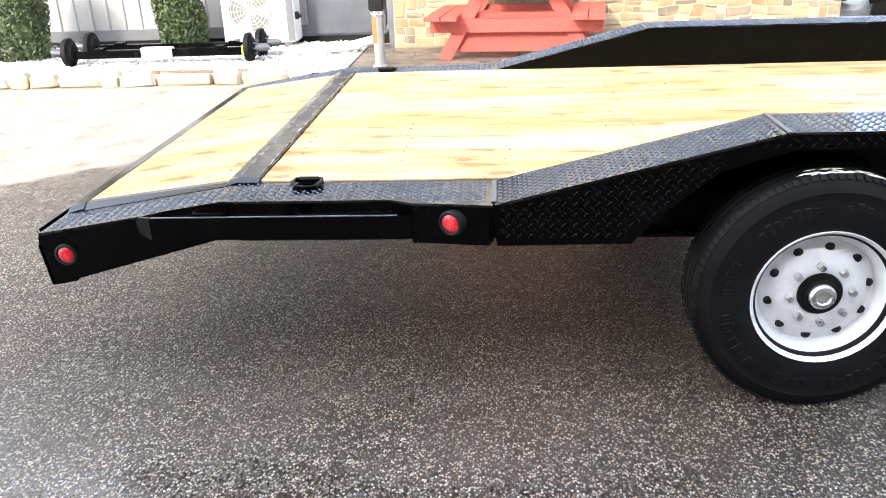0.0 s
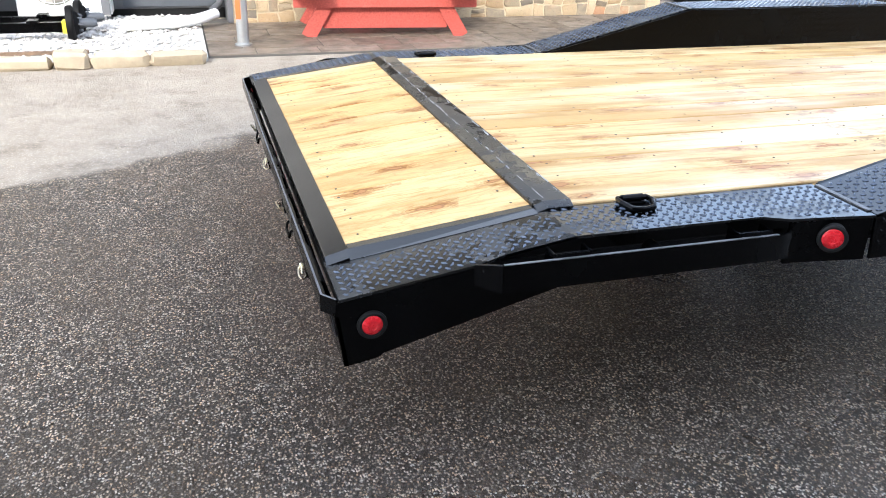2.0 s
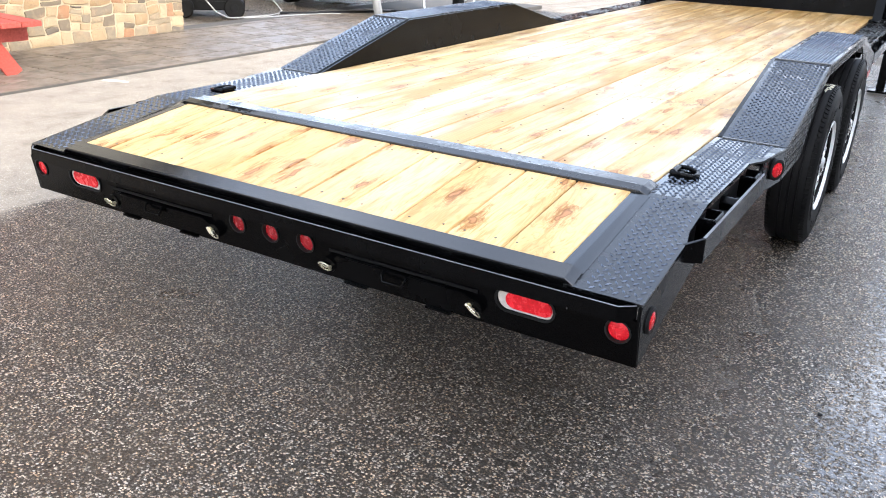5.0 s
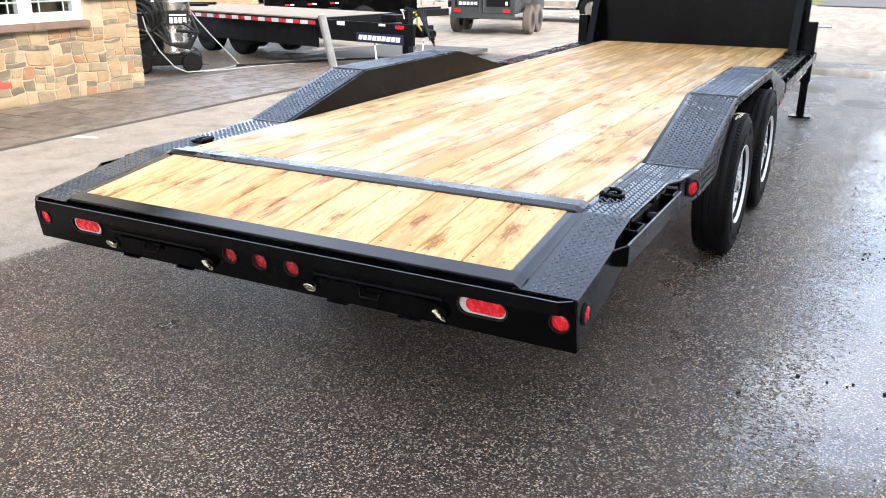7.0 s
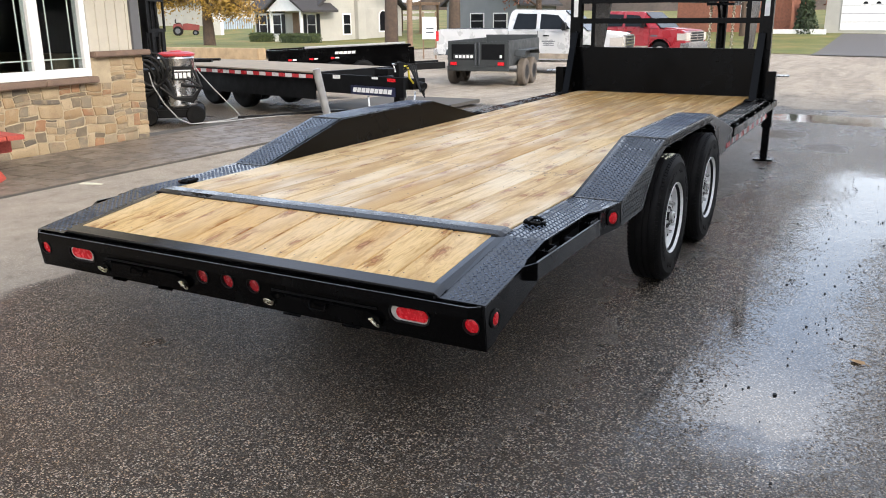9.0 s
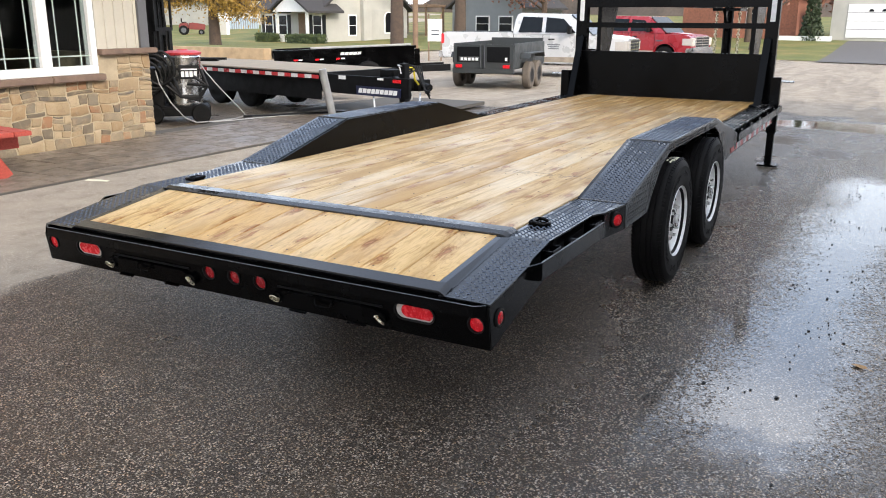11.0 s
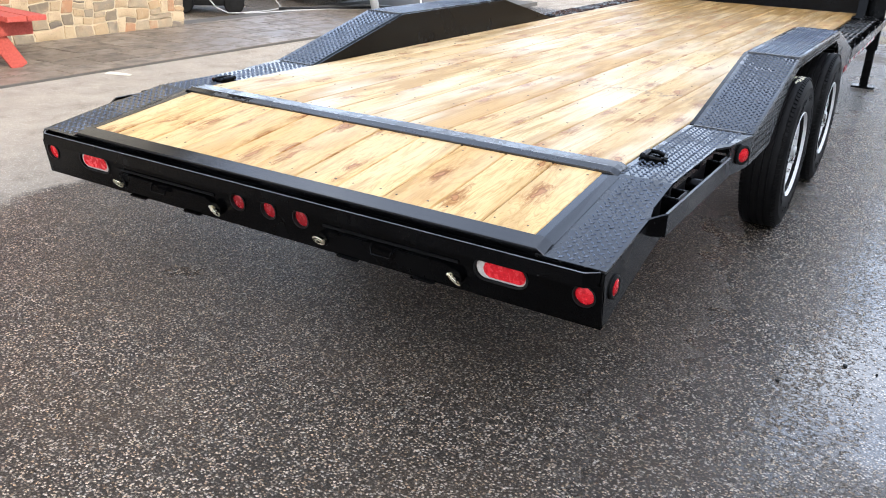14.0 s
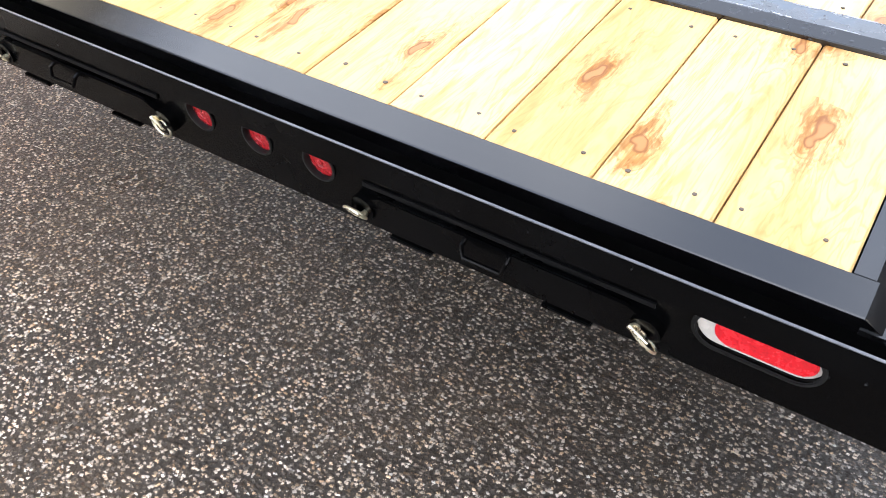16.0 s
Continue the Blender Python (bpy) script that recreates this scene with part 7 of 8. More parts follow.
    for x in (1.26, 5.06):
        for y, s in ((0.13, -1), (wd - 0.13, 1)):
            simple_wheel(t, x, y, 0.40, 0.25, M_CHROME, s)
    return t


def along(rear, nose):
    a = math.degrees(math.atan2(nose[1] - rear[1], nose[0] - rear[0]))
    return a


# the yard side of each truck is its right-hand side seen with the nose to the right
def truck_pose(rear, nose):
    return pose(rear[0], rear[1], rise((rear[0] + nose[0]) / 2, (rear[1] + nose[1]) / 2), 0, 0, along(rear, nose))


pickup("pickup_truck", "silver-white crew cab pickup with dusty lower doors", truck_pose((21.95, 12.4), (22.5, 6.3)), M_SILVER_CAR)
pickup("pickup_truck", "red crew cab pickup with chrome front", truck_pose((31.5, 12.2), (30.45, 6.2)), M_RED_CAR)


# ---------------------------------------------------------------- houses across the street
def clap(g, x0, x1, y, z0, z1, side):
    """Lapped boards on a wall at y that faces side."""
    z = z0
    while z < z1:
        h = min(0.13, z1 - z)
        g.prism([(y, z), (y + side * 0.022, z), (y + side * 0.004, z + h), (y, z + h)], "x", x0, x1)
        z += 0.13
    return g


def house_window(parent, m, w, h, dark=True):
    fr = Geo().box(-w / 2 - 0.09, -0.05, -0.09, w / 2 + 0.09, 0.0, h + 0.09).moved(m)
    win = part("window", fr, M_WHITE, parent)
    part("pane", Geo().box(-w / 2, -0.062, 0, w / 2, -0.052, h / 2 - 0.02).box(-w / 2, -0.062, h / 2 + 0.02, w / 2, -0.052, h).moved(m), M_DARK_GLASS, win)
    if dark:
        for s in (-1, 1):
            part("shutter", Geo().box(s * (w / 2 + 0.26) - 0.16, -0.045, -0.05, s * (w / 2 + 0.26) + 0.16, -0.005, h + 0.05).moved(m), M_RUBBER, win)


# white house; its porch faces the yard
hb = rise(45, 33)
house = thing("house", "white clapboard house with porch gable and dark shingles", "house", pose(42.95, 33.0, hb - 0.50, 0, 0, -11))
g = Geo().box(0, 0, 0, 8.2, 6.6, 2.62)
part("wall", g, M_HOUSE_WHITE, house, smooth=0)
g = Geo()
clap(g, 0.0, 8.2, 0.0, 0.35, 2.62, -1)
part("clapboard_cladding", g, M_HOUSE_WHITE, house, kind="stuff", smooth=0)
part("foundation", Geo().box(-0.03, -0.04, -0.3, 8.23, 6.63, 0.35), M_HOUSE_GREY, house)
part("side_gable", Geo().prism([(0.0, 2.62), (8.2, 2.62), (4.1, 5.5)], "y", 0.02, 0.14), M_HOUSE_WHITE, house, smooth=0)
part("roof", Geo().prism([(-0.45, 2.48), (4.1, 5.58), (8.65, 2.48), (8.65, 2.64), (4.1, 5.76), (-0.45, 2.64)], "y", -0.35, 6.95), M_ROOF, house, smooth=0)
part("porch_gable", Geo().prism([(-0.5, 2.45), (3.1, 2.45), (1.3, 3.55)], "x", -1.75, 0.2), M_WHITE, house, "white porch gable", smooth=0)
part("porch_roof", Geo().prism([(-0.75, 2.36), (1.3, 3.62), (3.35, 2.36), (3.35, 2.50), (1.3, 3.78), (-0.75, 2.50)], "x", -1.95, 1.2), M_ROOF, house, smooth=0)
part("porch_floor", Geo().box(-1.7, -0.35, -0.2, 0.0, 3.0, 0.30), M_HOUSE_GREY, house)
for y in (-0.25, 2.75):
    part("porch_post", Geo().box(-1.65, y, 0.30, -1.50, y + 0.15, 2.45), M_WHITE, house)
g = Geo().box(-1.66, 1.8, 0.95, -1.60, 2.75, 1.02)
for k in range(8):
    g.box(-1.65, 1.85 + 0.12 * k, 0.3, -1.61, 1.89 + 0.12 * k, 0.95)
part("porch_rail", g, M_WHITE, house)
FACE = pose(0, 0, 0, 0, 0, -90)
part("front_door", Geo().box(-0.05, 1.55, 0.32, 0.0, 2.45, 2.35), M_PLAIN_TIMBER, house, "brown front door with wreath")
for y in (0.55, 4.1, 5.6):
    house_window(house, Matrix.Translation((0, y, 0.95)) @ FACE, 0.75, 1.25)
house_window(house, Matrix.Translation((2.6, -0.02, 0.95)), 0.62, 1.25, False)
arch = [(-0.36, 0.0), (0.36, 0.0)] + [(0.36 * math.cos(a), 1.0 + 0.36 * math.sin(a)) for a in [math.pi * k / 10 for k in range(11)]]
win = part("window", Geo().prism([(6.2 + 1.28 * u, 0.98 + 1.12 * v) for u, v in arch], "y", -0.075, -0.02), M_WHITE, house, "white arched window")
part("pane", Geo().prism([(6.2 + u, 1.08 + v) for u, v in arch], "y", -0.085, -0.076), M_DARK_GLASS, win)
part("chimney", Geo().box(3.4, -0.35, 0.0, 4.2, 0.0, 6.4), M_HOUSE_WHITE, house, "pale chimney stack", bevel=0.02)

# grey house
h2 = thing("house", "grey gabled house with dark roof", "house", pose(55.0, 24.0, rise(55, 25)))
part("wall", Geo().box(0, 0, -0.3, 8, 5.8, 2.3), M_HOUSE_GREY, h2, smooth=0)
part("gable", Geo().prism([(0, 2.3), (5.8, 2.3), (2.9, 4.5)], "x", 0.0, 8), M_HOUSE_GREY, h2, smooth=0)
part("roof", Geo().prism([(-0.4, 2.05), (2.9, 4.55), (6.2, 2.05), (6.2, 2.2), (2.9, 4.72), (-0.4, 2.2)], "x", -0.4, 8.4), M_ROOF, h2, smooth=0)
for y in (1.3, 3.2):
    house_window(h2, Matrix.Translation((0, y, 0.5)) @ FACE, 1.0, 1.0, False)

# brick house and the white garage
h3 = thing("house", "brick house with white porch post", "house", pose(62.5, 6.1, rise(63, 5) + 0.25))
part("wall", Geo().box(0, 0, -0.3, 9, 8.0, 2.9), M_BRICK, h3, smooth=0)
part("roof", Geo().prism([(-0.5, 2.8), (4.0, 5.2), (8.5, 2.8), (8.5, 3.0), (4.0, 5.4), (-0.5, 3.0)], "x", -0.5, 9.5), M_ROOF, h3, smooth=0)
part("porch_post", Geo().box(-0.9, 1.5, -0.3, -0.75, 1.65, 2.8), M_WHITE, h3)
house_window(h3, Matrix.Translation((0, 2.9, 0.9)) @ FACE, 0.9, 1.3, False)
part("ledge", Geo().box(-1.6, -2.5, -0.7, -1.3, 1.4, 0.05), M_WHITE, h3, "pale porch kerb")
gz = rise(63, 1) + 0.02
gar = thing("garage", "white two-car garage with small door windows", "garage", pose(63.0, -2.7, gz + 0.22))
part("wall", Geo().box(0, 0, -0.3, 7, 6.6, 2.9), M_HOUSE_WHITE, gar, smooth=0)
part("roof", Geo().prism([(-0.4, 2.75), (3.3, 4.8), (7.0, 2.75), (7.0, 2.95), (3.3, 5.0), (-0.4, 2.95)], "x", -0.4, 7.4), M_ROOF, gar, smooth=0)
gd = part("garage_door", Geo().box(-0.06, 0.7, 0.0, 0.0, 5.6, 2.25), M_WHITE, gar, "white panelled garage door")
for k in range(4):
    half = [(1.75 + 0.8 * k + 0.16 * math.cos(a), 1.75 + 0.17 * math.sin(a)) for a in [math.pi * i / 8 for i in range(9)]]
    part("pane", Geo().prism(half, "x", -0.085, -0.061), M_DARK_GLASS, gd)
for k in range(1, 4):
    part("panel_joint", Geo().box(-0.066, 0.72, 0.56 * k - 0.012, -0.058, 5.58, 0.56 * k + 0.012), M_GREY_TRIM, gd)

h4 = thing("house", "long pale building behind the yellow tree", "house", pose(66.0, 62.0, rise(66, 62)))
part("wall", Geo().box(0, 0, -0.3, 8, 16, 2.6), M_HOUSE_WHITE, h4, smooth=0)
part("roof", Geo().prism([(-0.4, 2.5), (4.0, 4.4), (8.4, 2.5), (8.4, 2.65), (4.0, 4.55), (-0.4, 2.65)], "y", -0.4, 16.4), M_ROOF, h4, smooth=0)

whole("retaining_kerb", Geo().box(23.6, 21.5, -0.05, 24.1, 46, 0.42), M_KERB_TAN, "tan retaining kerb along the lawn", "kerb", kind="structure", bevel=0.03)


# shed, tractor and tank beyond the yellow tree
shed = thing("shed", "small white shed with a pitched roof", "shed", pose(50.0, 48.7, rise(50, 48.7), 0, 0, -40))
part("wall", Geo().box(-0.55, -0.7, -0.1, 0.55, 0.7, 1.55), M_WHITE, shed)
part("roof", Geo().prism([(-0.66, 1.50), (0.0, 1.82), (0.66, 1.50), (0.66, 1.56), (0.0, 1.90), (-0.66, 1.56)], "y", -0.78, 0.78), M_WHITE, shed)
part("door", Geo().box(-0.30, -0.72, 0.0, 0.30, -0.70, 1.35), M_HOUSE_WHITE, shed)
M_DULL_RED = surface("faded_red_paint", (0.17, 0.030, 0.025), 0.6, vary=0.3, scale=3)
trac = thing("tractor", "small red tractor parked on the far lawn", "tractor", pose(49.5, 51.6, rise(49.5, 51.6), 0, 0, -48))
part("hood", Geo().prism([(-0.2, 0.45), (1.1, 0.40), (1.15, 0.85), (0.1, 1.0), (-0.2, 0.95)], "y", -0.28, 0.28), M_DULL_RED, trac, bevel=0.04)
part("fender", Geo().prism([(-1.0, 0.55), (-0.9, 0.95), (-0.3, 0.98), (-0.2, 0.55)], "y", -0.5, 0.5), M_DULL_RED, trac, bevel=0.04)
part("seat", Geo().box(-0.75, -0.22, 0.95, -0.35, 0.22, 1.05).box(-0.80, -0.22, 1.0, -0.72, 0.22, 1.35), M_RUBBER, trac, bevel=0.03)
for x, r in ((-0.6, 0.48), (0.8, 0.28)):
    for y, sd in ((-0.5, -1), (0.5, 1)):
        simple_wheel(trac, x, y, 0.8 * r, 0.2, M_DARK_METAL, sd, 0.0)
tank = thing("container", "pale blue shipping container beyond the lawn", "container", pose(59.0, 54.6, rise(59, 54.6) - 0.2, 0, 0, -48))
part("body", Geo().box(-1.5, -0.6, 0.0, 1.5, 0.6, 1.25), surface("pale_blue_steel", (0.36, 0.45, 0.52), 0.6, vary=0.15, scale=3), tank, bevel=0.02)
for k in range(14):
    part("rib", Geo().box(-1.42 + 0.21 * k, -0.63, 0.08, -1.33 + 0.21 * k, -0.60, 1.18), M_HOUSE_GREY, tank)
part("roof", Geo().box(-1.53, -0.64, 1.25, 1.53, 0.64, 1.32), M_WHITE, tank)


# hedges before the porch
def hedge(x, y, lx, ly, h, seed):
    z0 = rise(x, y) - 0.2
    t = thing("hedge", "clipped dark green hedge before the porch", "hedge", pose(x, y, z0), group="hedges before the white house")

    def spot(r):
        a, b, c = r.uniform(-1, 1), r.uniform(-1, 1), r.random()
        k = r.randrange(3)
        if k == 0:
            a = math.copysign(1, a)
        elif k == 1:
            b = math.copysign(1, b)
        else:
            c = 1.0
        return (a * lx / 2 + r.gauss(0, 0.03), b * ly / 2 + r.gauss(0, 0.03), c * h + r.gauss(0, 0.03))

    part("inner_growth", Geo().box(-lx / 2 + 0.08, -ly / 2 + 0.08, 0, lx / 2 - 0.08, ly / 2 - 0.08, h - 0.08), M_EVERGREEN, t)
    part("foliage", leaf_cloud(Geo(), spot, 1800, 0.07, seed), M_SHRUB, t, kind="stuff", smooth=0, fix=False)


hedge(40.51, 32.60, 1.1, 2.5, 0.74, 3)
hedge(41.26, 36.39, 1.1, 1.2, 0.74, 4)


# ---------------------------------------------------------------- trees, pole and board
def tree(name, label, x, y, h, crown_r, seed, leaves, count, leaf, trunk=0.22, bare=0.45, lift=1.0):
    r = random.Random(seed)
    t = thing(name, label, "tree", pose(x, y, rise(x, y) - 0.1))
    g = Geo()
    lean_x, lean_y = r.uniform(-0.03, 0.03) * h, r.uniform(-0.03, 0.03) * h
    top = (lean_x, lean_y, h * 0.8)
    g.cyl((0, 0, 0), (lean_x * 0.4, lean_y * 0.4, h * bare), trunk, trunk * 0.75, 12)
    g.cyl((lean_x * 0.4, lean_y * 0.4, h * bare * 0.99), top, trunk * 0.75, trunk * 0.15, 10)
    part("trunk", g, M_BARK, t)
    limbs, tips = Geo(), []
    for k in range(16):
        z = h * (bare + (0.78 - bare) * r.random())
        a = r.random() * 6.283
        ln = crown_r * (0.55 + 0.45 * r.random())
        p0 = Vector((lean_x * z / h, lean_y * z / h, z))
        p1 = p0 + Vector((math.cos(a) * ln * 0.55, math.sin(a) * ln * 0.55, ln * 0.35 * lift))
        p2 = p0 + Vector((math.cos(a + 0.3) * ln, math.sin(a + 0.3) * ln, ln * (0.45 * lift + 0.5 * r.random() - 0.5 * (1 - lift))))
        limbs.cyl(p0, p1, trunk * 0.30, trunk * 0.17, 7)
        limbs.cyl(p1, p2, trunk * 0.17, trunk * 0.05, 6)
        tips += [p1, p2, (p1 + p2) / 2]
        for _ in range(2):
            q = p1 + Vector((r.gauss(0, 1), r.gauss(0, 1), r.uniform(0.1, 1.0))) * ln * 0.3
            limbs.cyl(p1, q, trunk * 0.10, trunk * 0.03, 5)
            tips.append(q)
    part("limbs", limbs, M_BARK, t)
    if count:
        def spot(rr):
            c = rr.choice(tips)
            s = crown_r * 0.17
            return (c[0] + rr.gauss(0, s), c[1] + rr.gauss(0, s), c[2] + rr.gauss(0, s * 0.8))
        part("crown", leaf_cloud(Geo(), spot, count, leaf, seed), leaves, t, kind="stuff", smooth=0, fix=False)


tree("tree", "maple with thinning yellow autumn leaves", 33.2, 33.3, 5.6, 2.6, 3, M_YELLOW_LEAF, 26000, 0.072, 0.36, 0.34, 0.2)
tree("tree", "maple with orange autumn leaves", 57.0, 66.0, 7.5, 4.5, 4, M_YELLOW_LEAF, 5500, 0.19, 0.28, 0.30, 0.4)
tree("tree", "bare roadside tree with thick trunk", 30.1, 19.25, 10.0, 4.0, 7, M_BROWN_LEAF, 500, 0.10, 0.33, 0.5)
tree("tree", "bare tree beside the deck", 46.0, 24.4, 10.0, 4.2, 9, M_BROWN_LEAF, 700, 0.11, 0.42, 0.42)
tree("tree", "tree with reddish brown leaves", 52.0, 21.0, 8.0, 4.2, 12, M_BROWN_LEAF, 4200, 0.15, 0.28, 0.25)
tree("tree", "bare many-stemmed tree by the lawn", 50.0, 6.9, 7.0, 3.4, 15, M_BROWN_LEAF, 900, 0.12, 0.30, 0.22)
tree("tree", "reddish tree before the brick house", 57.5, 8.5, 6.5, 3.0, 18, M_BROWN_LEAF, 3200, 0.13, 0.22, 0.30)
tree("tree", "bare tree behind the white house", 60.0, 40.0, 12.0, 5.0, 22, M_BROWN_LEAF, 1200, 0.15, 0.34, 0.35)
tree("tree", "dark tree far behind the houses", 75.0, 30.0, 12.0, 6.0, 25, M_BROWN_LEAF, 3600, 0.24, 0.34, 0.2)
tree("tree", "dark tree far behind the street", 80.0, 14.0, 11.0, 6.0, 26, M_BROWN_LEAF, 3600, 0.24, 0.34, 0.2)


tree("tree", "russet tree far behind the garage", 76.0, 2.5, 8.0, 4.0, 33, M_BROWN_LEAF, 4200, 0.24, 0.34, 0.18)
tree("tree", "bare russet tree far behind the garage", 78.0, -6.0, 8.0, 4.0, 34, M_BROWN_LEAF, 3000, 0.24, 0.34, 0.2)


def conifer(x, y, h, r0, seed):
    t = thing("evergreen_tree", "dark green conical evergreen beside the garage", "tree", pose(x, y, rise(x, y) - 0.1))
    part("trunk", Geo().cyl((0, 0, 0), (0, 0, h * 0.9), 0.12, 0.03, 8), M_BARK, t)

    def spot(r):
        z = r.random() ** 1.3
        a = r.random() * 6.283
        q = r0 * (1 - z) * (0.55 + 0.5 * r.random()) * (1 + 0.12 * math.sin(5 * a + 20 * z))
        return (q * math.cos(a), q * math.sin(a), 0.15 + z * h)
    part("foliage", leaf_cloud(Geo(), spot, 3500, 0.11, seed), M_EVERGREEN, t, kind="stuff", smooth=0, fix=False)


conifer(61.5, 5.0, 4.6, 0.8, 31)

pole = thing("utility_pole", "brown wooden utility pole by the street", "utility pole", pose(29.9, 18.15, rise(29.9, 18.15)))
part("shaft", Geo().cyl((0, 0, -0.2), (0, 0, 9.5), 0.125, 0.10, 14), M_PLAIN_TIMBER, pole)
part("cross_arm", Geo().box(-0.06, -1.2, 8.7, 0.06, 1.2, 8.82), M_PLAIN_TIMBER, pole)
for y in (-1.0, 0.0, 1.0):
    part("insulator", Geo().lathe([(0.03, 8.82), (0.06, 8.86), (0.03, 8.92), (0.05, 8.96), (0.02, 9.0)], (0, y, 0), "z", 10), M_WHITE, pole)
bd = thing("sign_board", "white roadside sign board on two posts", "sign", pose(28.3, 16.25, rise(28.3, 16.25), 0, 0, -62))
part("panel", Geo().box(-0.30, -0.03, 0.80, 0.30, 0.03, 1.70), M_WHITE, bd, "white panel with dark marks", bevel=0.006)
for x in (-0.29, 0.23):
    part("post", Geo().box(x, 0.03, 0, x + 0.06, 0.09, 1.9), M_PLAIN_TIMBER, bd)
for z in (1.05, 1.2):
    part("mark_bar", Geo().box(-0.15, -0.036, z, 0.18, -0.031, z + 0.06), M_DARK_METAL, bd)

# raised timber deck on posts between the houses
dk = thing("timber_deck", "raised timber deck on posts beside the white house", "deck", pose(53.5, 31.2, rise(53, 31)))
part("platform", Geo().box(0, 0, 2.2, 3, 3.6, 2.4), M_PLAIN_TIMBER, dk)
for x in (0.1, 2.8):
    for y in (0.1, 3.4):
        part("post", Geo().box(x, y, -0.3, x + 0.14, y + 0.14, 2.2), M_PLAIN_TIMBER, dk)
g = Geo().box(0, 0, 3.2, 0.08, 3.6, 3.3)
for k in range(20):
    g.box(0.02, 0.05 + 0.18 * k, 2.4, 0.06, 0.10 + 0.18 * k, 3.2)
part("railing", g, M_PLAIN_TIMBER, dk)

# bits on the wet ground
rng = random.Random(51)
g = Geo()
nests = [(rng.uniform(0.2, 7.5), rng.gauss(-0.95, 0.26)) for _ in range(16)]
for k in range(210):
    x, y = rng.uniform(0.2, 7.5), rng.gauss(-0.95, 0.28)
    if k % 2:
        nx, ny = rng.choice(nests)
        x, y = nx + rng.gauss(0, 0.07), ny + rng.gauss(0, 0.035)
    if y > -0.35:
        continue
    r = 0.0022 + 0.0075 * rng.random() ** 3
    a = rng.random() * 6.28
    pts = [(x + r * (0.6 + 0.8 * rng.random()) * math.cos(a + b), y + r * (0.6 + 0.6 * rng.random()) * math.sin(a + b)) for b in (0, 1.25, 2.5, 3.7, 5.0)]
    g.prism(pts, "z", -0.001, 0.003 + 0.4 * r)
whole("grit", g, M_UNDER, "black crumbs of asphalt on the wet ground", "grit", kind="stuff", smooth=0)
g = Geo().prism([(2.94, 6.10), (2.97, 6.03), (3.03, 5.86), (3.07, 5.88), (3.06, 6.02), (3.02, 6.14)], "z", 0.0, 0.003)
whole("paint_mark", g, M_CHALK, "worn white paint mark on the dry paving", "paint mark", kind="structure", smooth=0)
leaf = Geo().add([(0.04, 0, 0.006), (0.012, 0.022, 0.012), (-0.03, 0.018, 0.006), (-0.045, 0, 0.004), (-0.028, -0.02, 0.010), (0.015, -0.024, 0.005), (0, 0, 0.002)],
                 [(0, 1, 6), (1, 2, 6), (2, 3, 6), (3, 4, 6), (4, 5, 6), (5, 0, 6)])
leaf.cyl((-0.045, 0, 0.005), (-0.075, 0.006, 0.004), 0.0016, n=5)
whole("fallen_leaf", leaf, surface("dry_leaf", (0.36, 0.22, 0.10), 0.8, vary=0.25, scale=40), "dry tan leaf lying on wet asphalt", "leaf", smooth=0).matrix_world = pose(1.62, -1.22, 0.001, 0, 0, 70)

# wooded rise far behind the houses
g = Geo()
vs, fs = [], []
rng = random.Random(6)
for k in range(81):
    y = -150 + 5 * k
    hgt = 9 + 4 * math.sin(k * 0.21) + 2.5 * math.sin(k * 0.67 + 1) + rng.uniform(-0.8, 0.8)
    vs += [(170 + 6 * math.sin(k * 0.3), y, 0), (176, y, hgt)]
for k in range(80):
    fs.append((2 * k, 2 * k + 2, 2 * k + 3, 2 * k + 1))
whole("backdrop", g.add(vs, fs), surface("far_wood", (0.085, 0.066, 0.052), 0.95, vary=0.4, scale=0.25, fine=2), "brown November woods on a far rise", "woods", kind="structure", smooth=0)


# ---------------------------------------------------------------- pieces of the setting: patio slabs and wall stones
rng = random.Random(17)
y = PATIO_Y0 + 0.01
row = 0
while y < PATIO_Y1 - 0.05:
    depth = (0.30, 0.42, 0.26, 0.38, 0.40)[row % 5]
    x = -0.09 - rng.random() * 0.3
    while x < 9.5:
        w = rng.choice((0.34, 0.46, 0.60, 0.78))
        a, b = max(x, -0.085), x + w
        if b - a > 0.08:
            y1 = min(y + depth, PATIO_Y1 + 0.1)
            me = make_mesh("paving_piece", Geo().box(-(b - a) / 2 + 0.004, -(y1 - y) / 2 + 0.004, -0.01, (b - a) / 2 - 0.004, (y1 - y) / 2 - 0.004, 0.0), M_CONCRETE, 0.004, 0)
            ob = new("paving_piece", me)
            ob.parent = bpy.data.objects["patio_slab"]
            ob.location = ((a + b) / 2, (y + y1) / 2, 0.024 + rng.uniform(-0.0015, 0.0015))
        x += w
    y += depth
    row += 1


def split(x0, z0, x1, z1, r, out):
    """Cuts a panel of wall into uneven blocks."""
    w, h = x1 - x0, z1 - z0
    big = r.choice((0.010, 0.022, 0.040, 0.065))
    if (w < 0.40 and h < 0.24 and w * h < big) or (w < 0.15 and h < 0.26) or h < 0.075:
        out.append((x0, z0, x1, z1))
        return
    if w > h * r.uniform(1.1, 2.6) and w > 0.20:
        c = x0 + w * r.uniform(0.36, 0.64)
        split(x0, z0, c, z1, r, out)
        split(c, z0, x1, z1, r, out)
    else:
        c = z0 + h * r.uniform(0.28, 0.72)
        split(x0, z0, x1, c, r, out)
        split(x0, c, x1, z1, r, out)


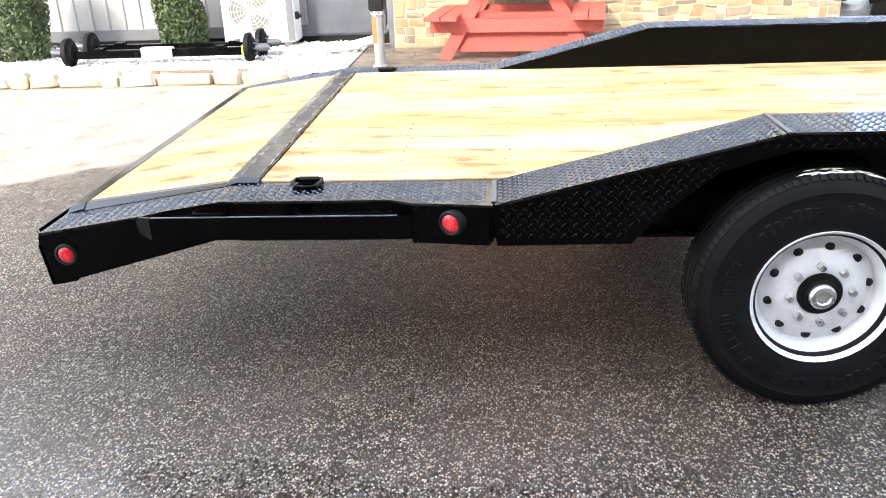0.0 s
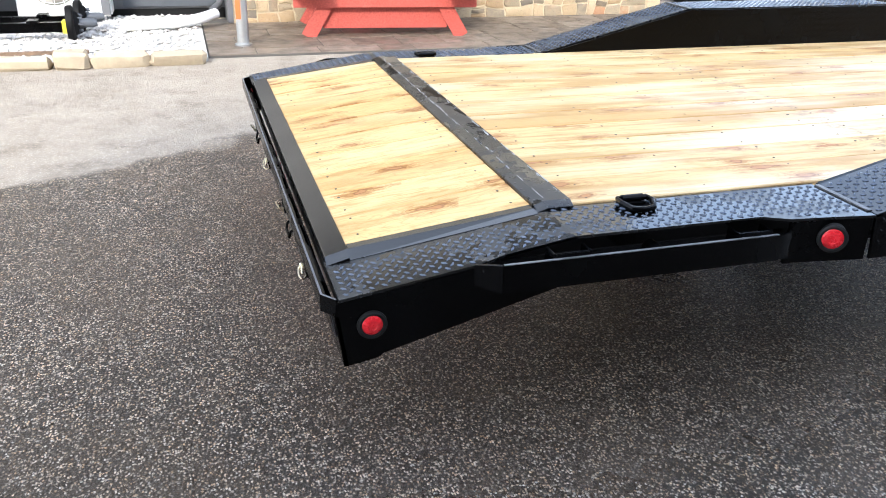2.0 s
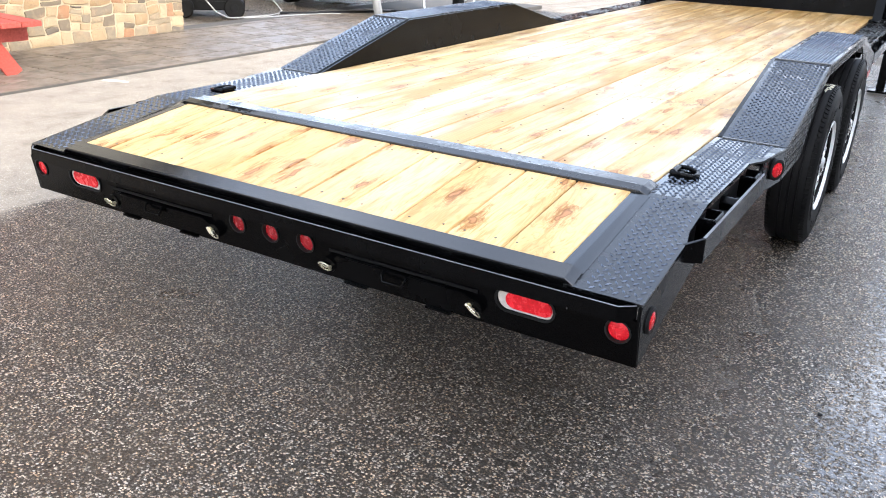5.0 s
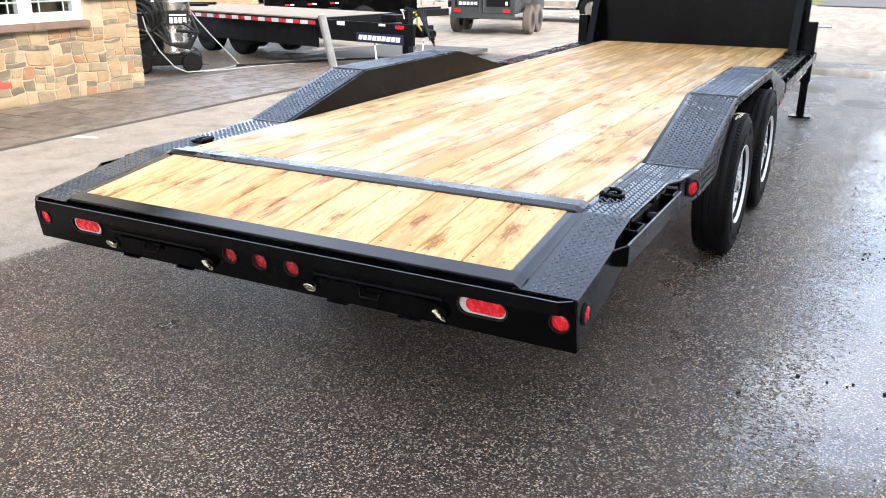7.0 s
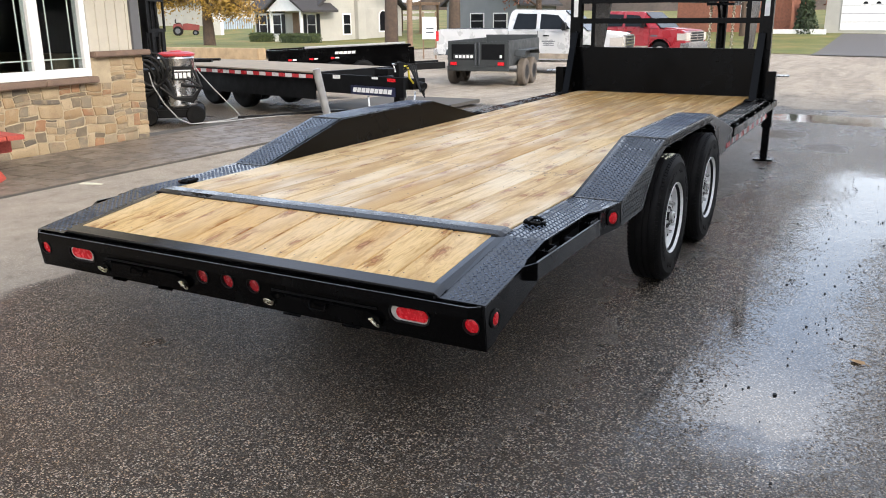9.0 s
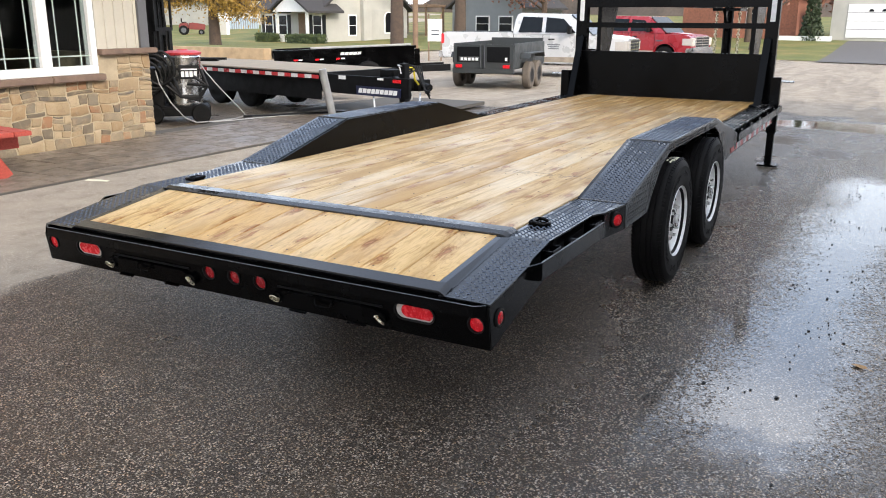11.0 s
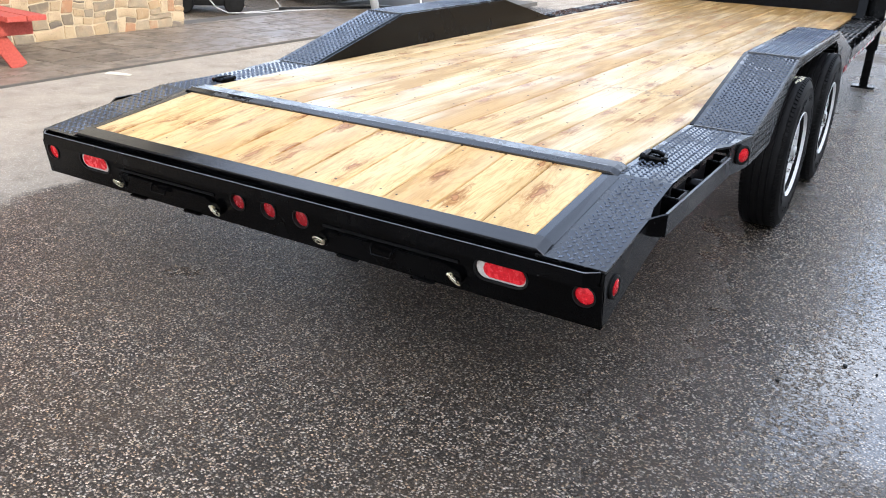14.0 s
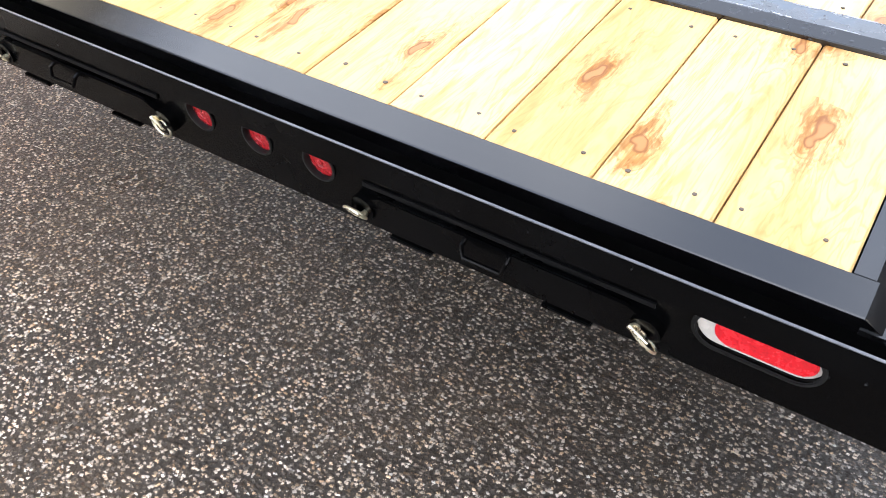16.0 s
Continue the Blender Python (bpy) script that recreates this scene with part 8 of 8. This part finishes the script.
def lean(x, z):
    """How far the joints wander from the square."""
    return (0.014 * math.sin(9.1 * z + 2.3 * x) + 0.008 * math.sin(23 * z - 7 * x), 0.012 * math.sin(8.3 * x + 1.7 * z) + 0.007 * math.sin(21 * x + 13 * z))


def wall_stone(x0, z0, x1, z1, r):
    """A split stone with wandering edges and an uneven, domed face; its middle is the origin."""
    cx, cz, w, h = (x0 + x1) / 2, (z0 + z1) / 2, x1 - x0, z1 - z0
    pts = []
    for u, v in ((-1, -0.8), (-0.88, -1), (0, -0.97), (0.88, -1), (1, -0.8), (0.98, 0), (1, 0.84), (0.9, 1), (0.1, 0.97), (-0.86, 1), (-1, 0.8), (-0.97, 0.05)):
        p, q = cx + u * w / 2, cz + v * h / 2
        dx, dz = lean(p, q)
        dx *= min(1.0, (p - SHOP_X - 0.01) / 0.05, max(0.0, CORNER_X + 0.012 - p) / 0.05)
        pts.append((p + dx - cx - u * (0.003 + 0.004 * r.random()), q + dz * min(1.0, q / 0.05, max(0.0, 1.155 - q) / 0.05) - cz - v * (0.003 + 0.004 * r.random())))
    n = len(pts)
    d = 0.007 + 0.012 * r.random()
    g = Geo()
    tip = r.uniform(-0.006, 0.006)
    vs = [(p, 0.035, q) for p, q in pts] + [(p, 0.002, q) for p, q in pts] + [(p * 0.93, -d * 0.75 + tip * p / w * 2 + r.uniform(-0.003, 0.003), q * 0.90) for p, q in pts] + [(r.uniform(-0.2, 0.2) * w, -d, r.uniform(-0.2, 0.2) * h)]
    fs = [(k, (k + 1) % n, n + (k + 1) % n, n + k) for k in range(n)]
    fs += [(n + k, n + (k + 1) % n, 2 * n + (k + 1) % n, 2 * n + k) for k in range(n)]
    fs += [(2 * n + k, 2 * n + (k + 1) % n, 3 * n) for k in range(n)]
    return g.add(vs, fs)


rng = random.Random(29)
blocks = []
x = SHOP_X + 0.01
while x < CORNER_X - 0.01:
    x1 = min(x + rng.uniform(0.5, 0.8), CORNER_X + 0.012)
    if CORNER_X - x1 < 0.3:
        x1 = CORNER_X + 0.012
    xm = (x + x1) / 2
    top = 1.155 if xm < W0 - 0.02 or xm > W1 + 0.02 else SILL - 0.09
    split(x, 0.005, x1, top, rng, blocks)
    x = x1
for x0, z0, x1, z1 in blocks:
    if z1 > SILL - 0.088 and x1 > W0 - 0.03 and x0 < W1 + 0.03:
        if z0 > SILL - 0.14:
            continue
        z1 = SILL - 0.092
    ob = new("stone", make_mesh("stone", wall_stone(x0, z0, x1, z1, rng), M_STONE, 0.0, 40))
    ob.parent = stone_base
    ob.location = ((x0 + x1) / 2, 0.03, (z0 + z1) / 2)
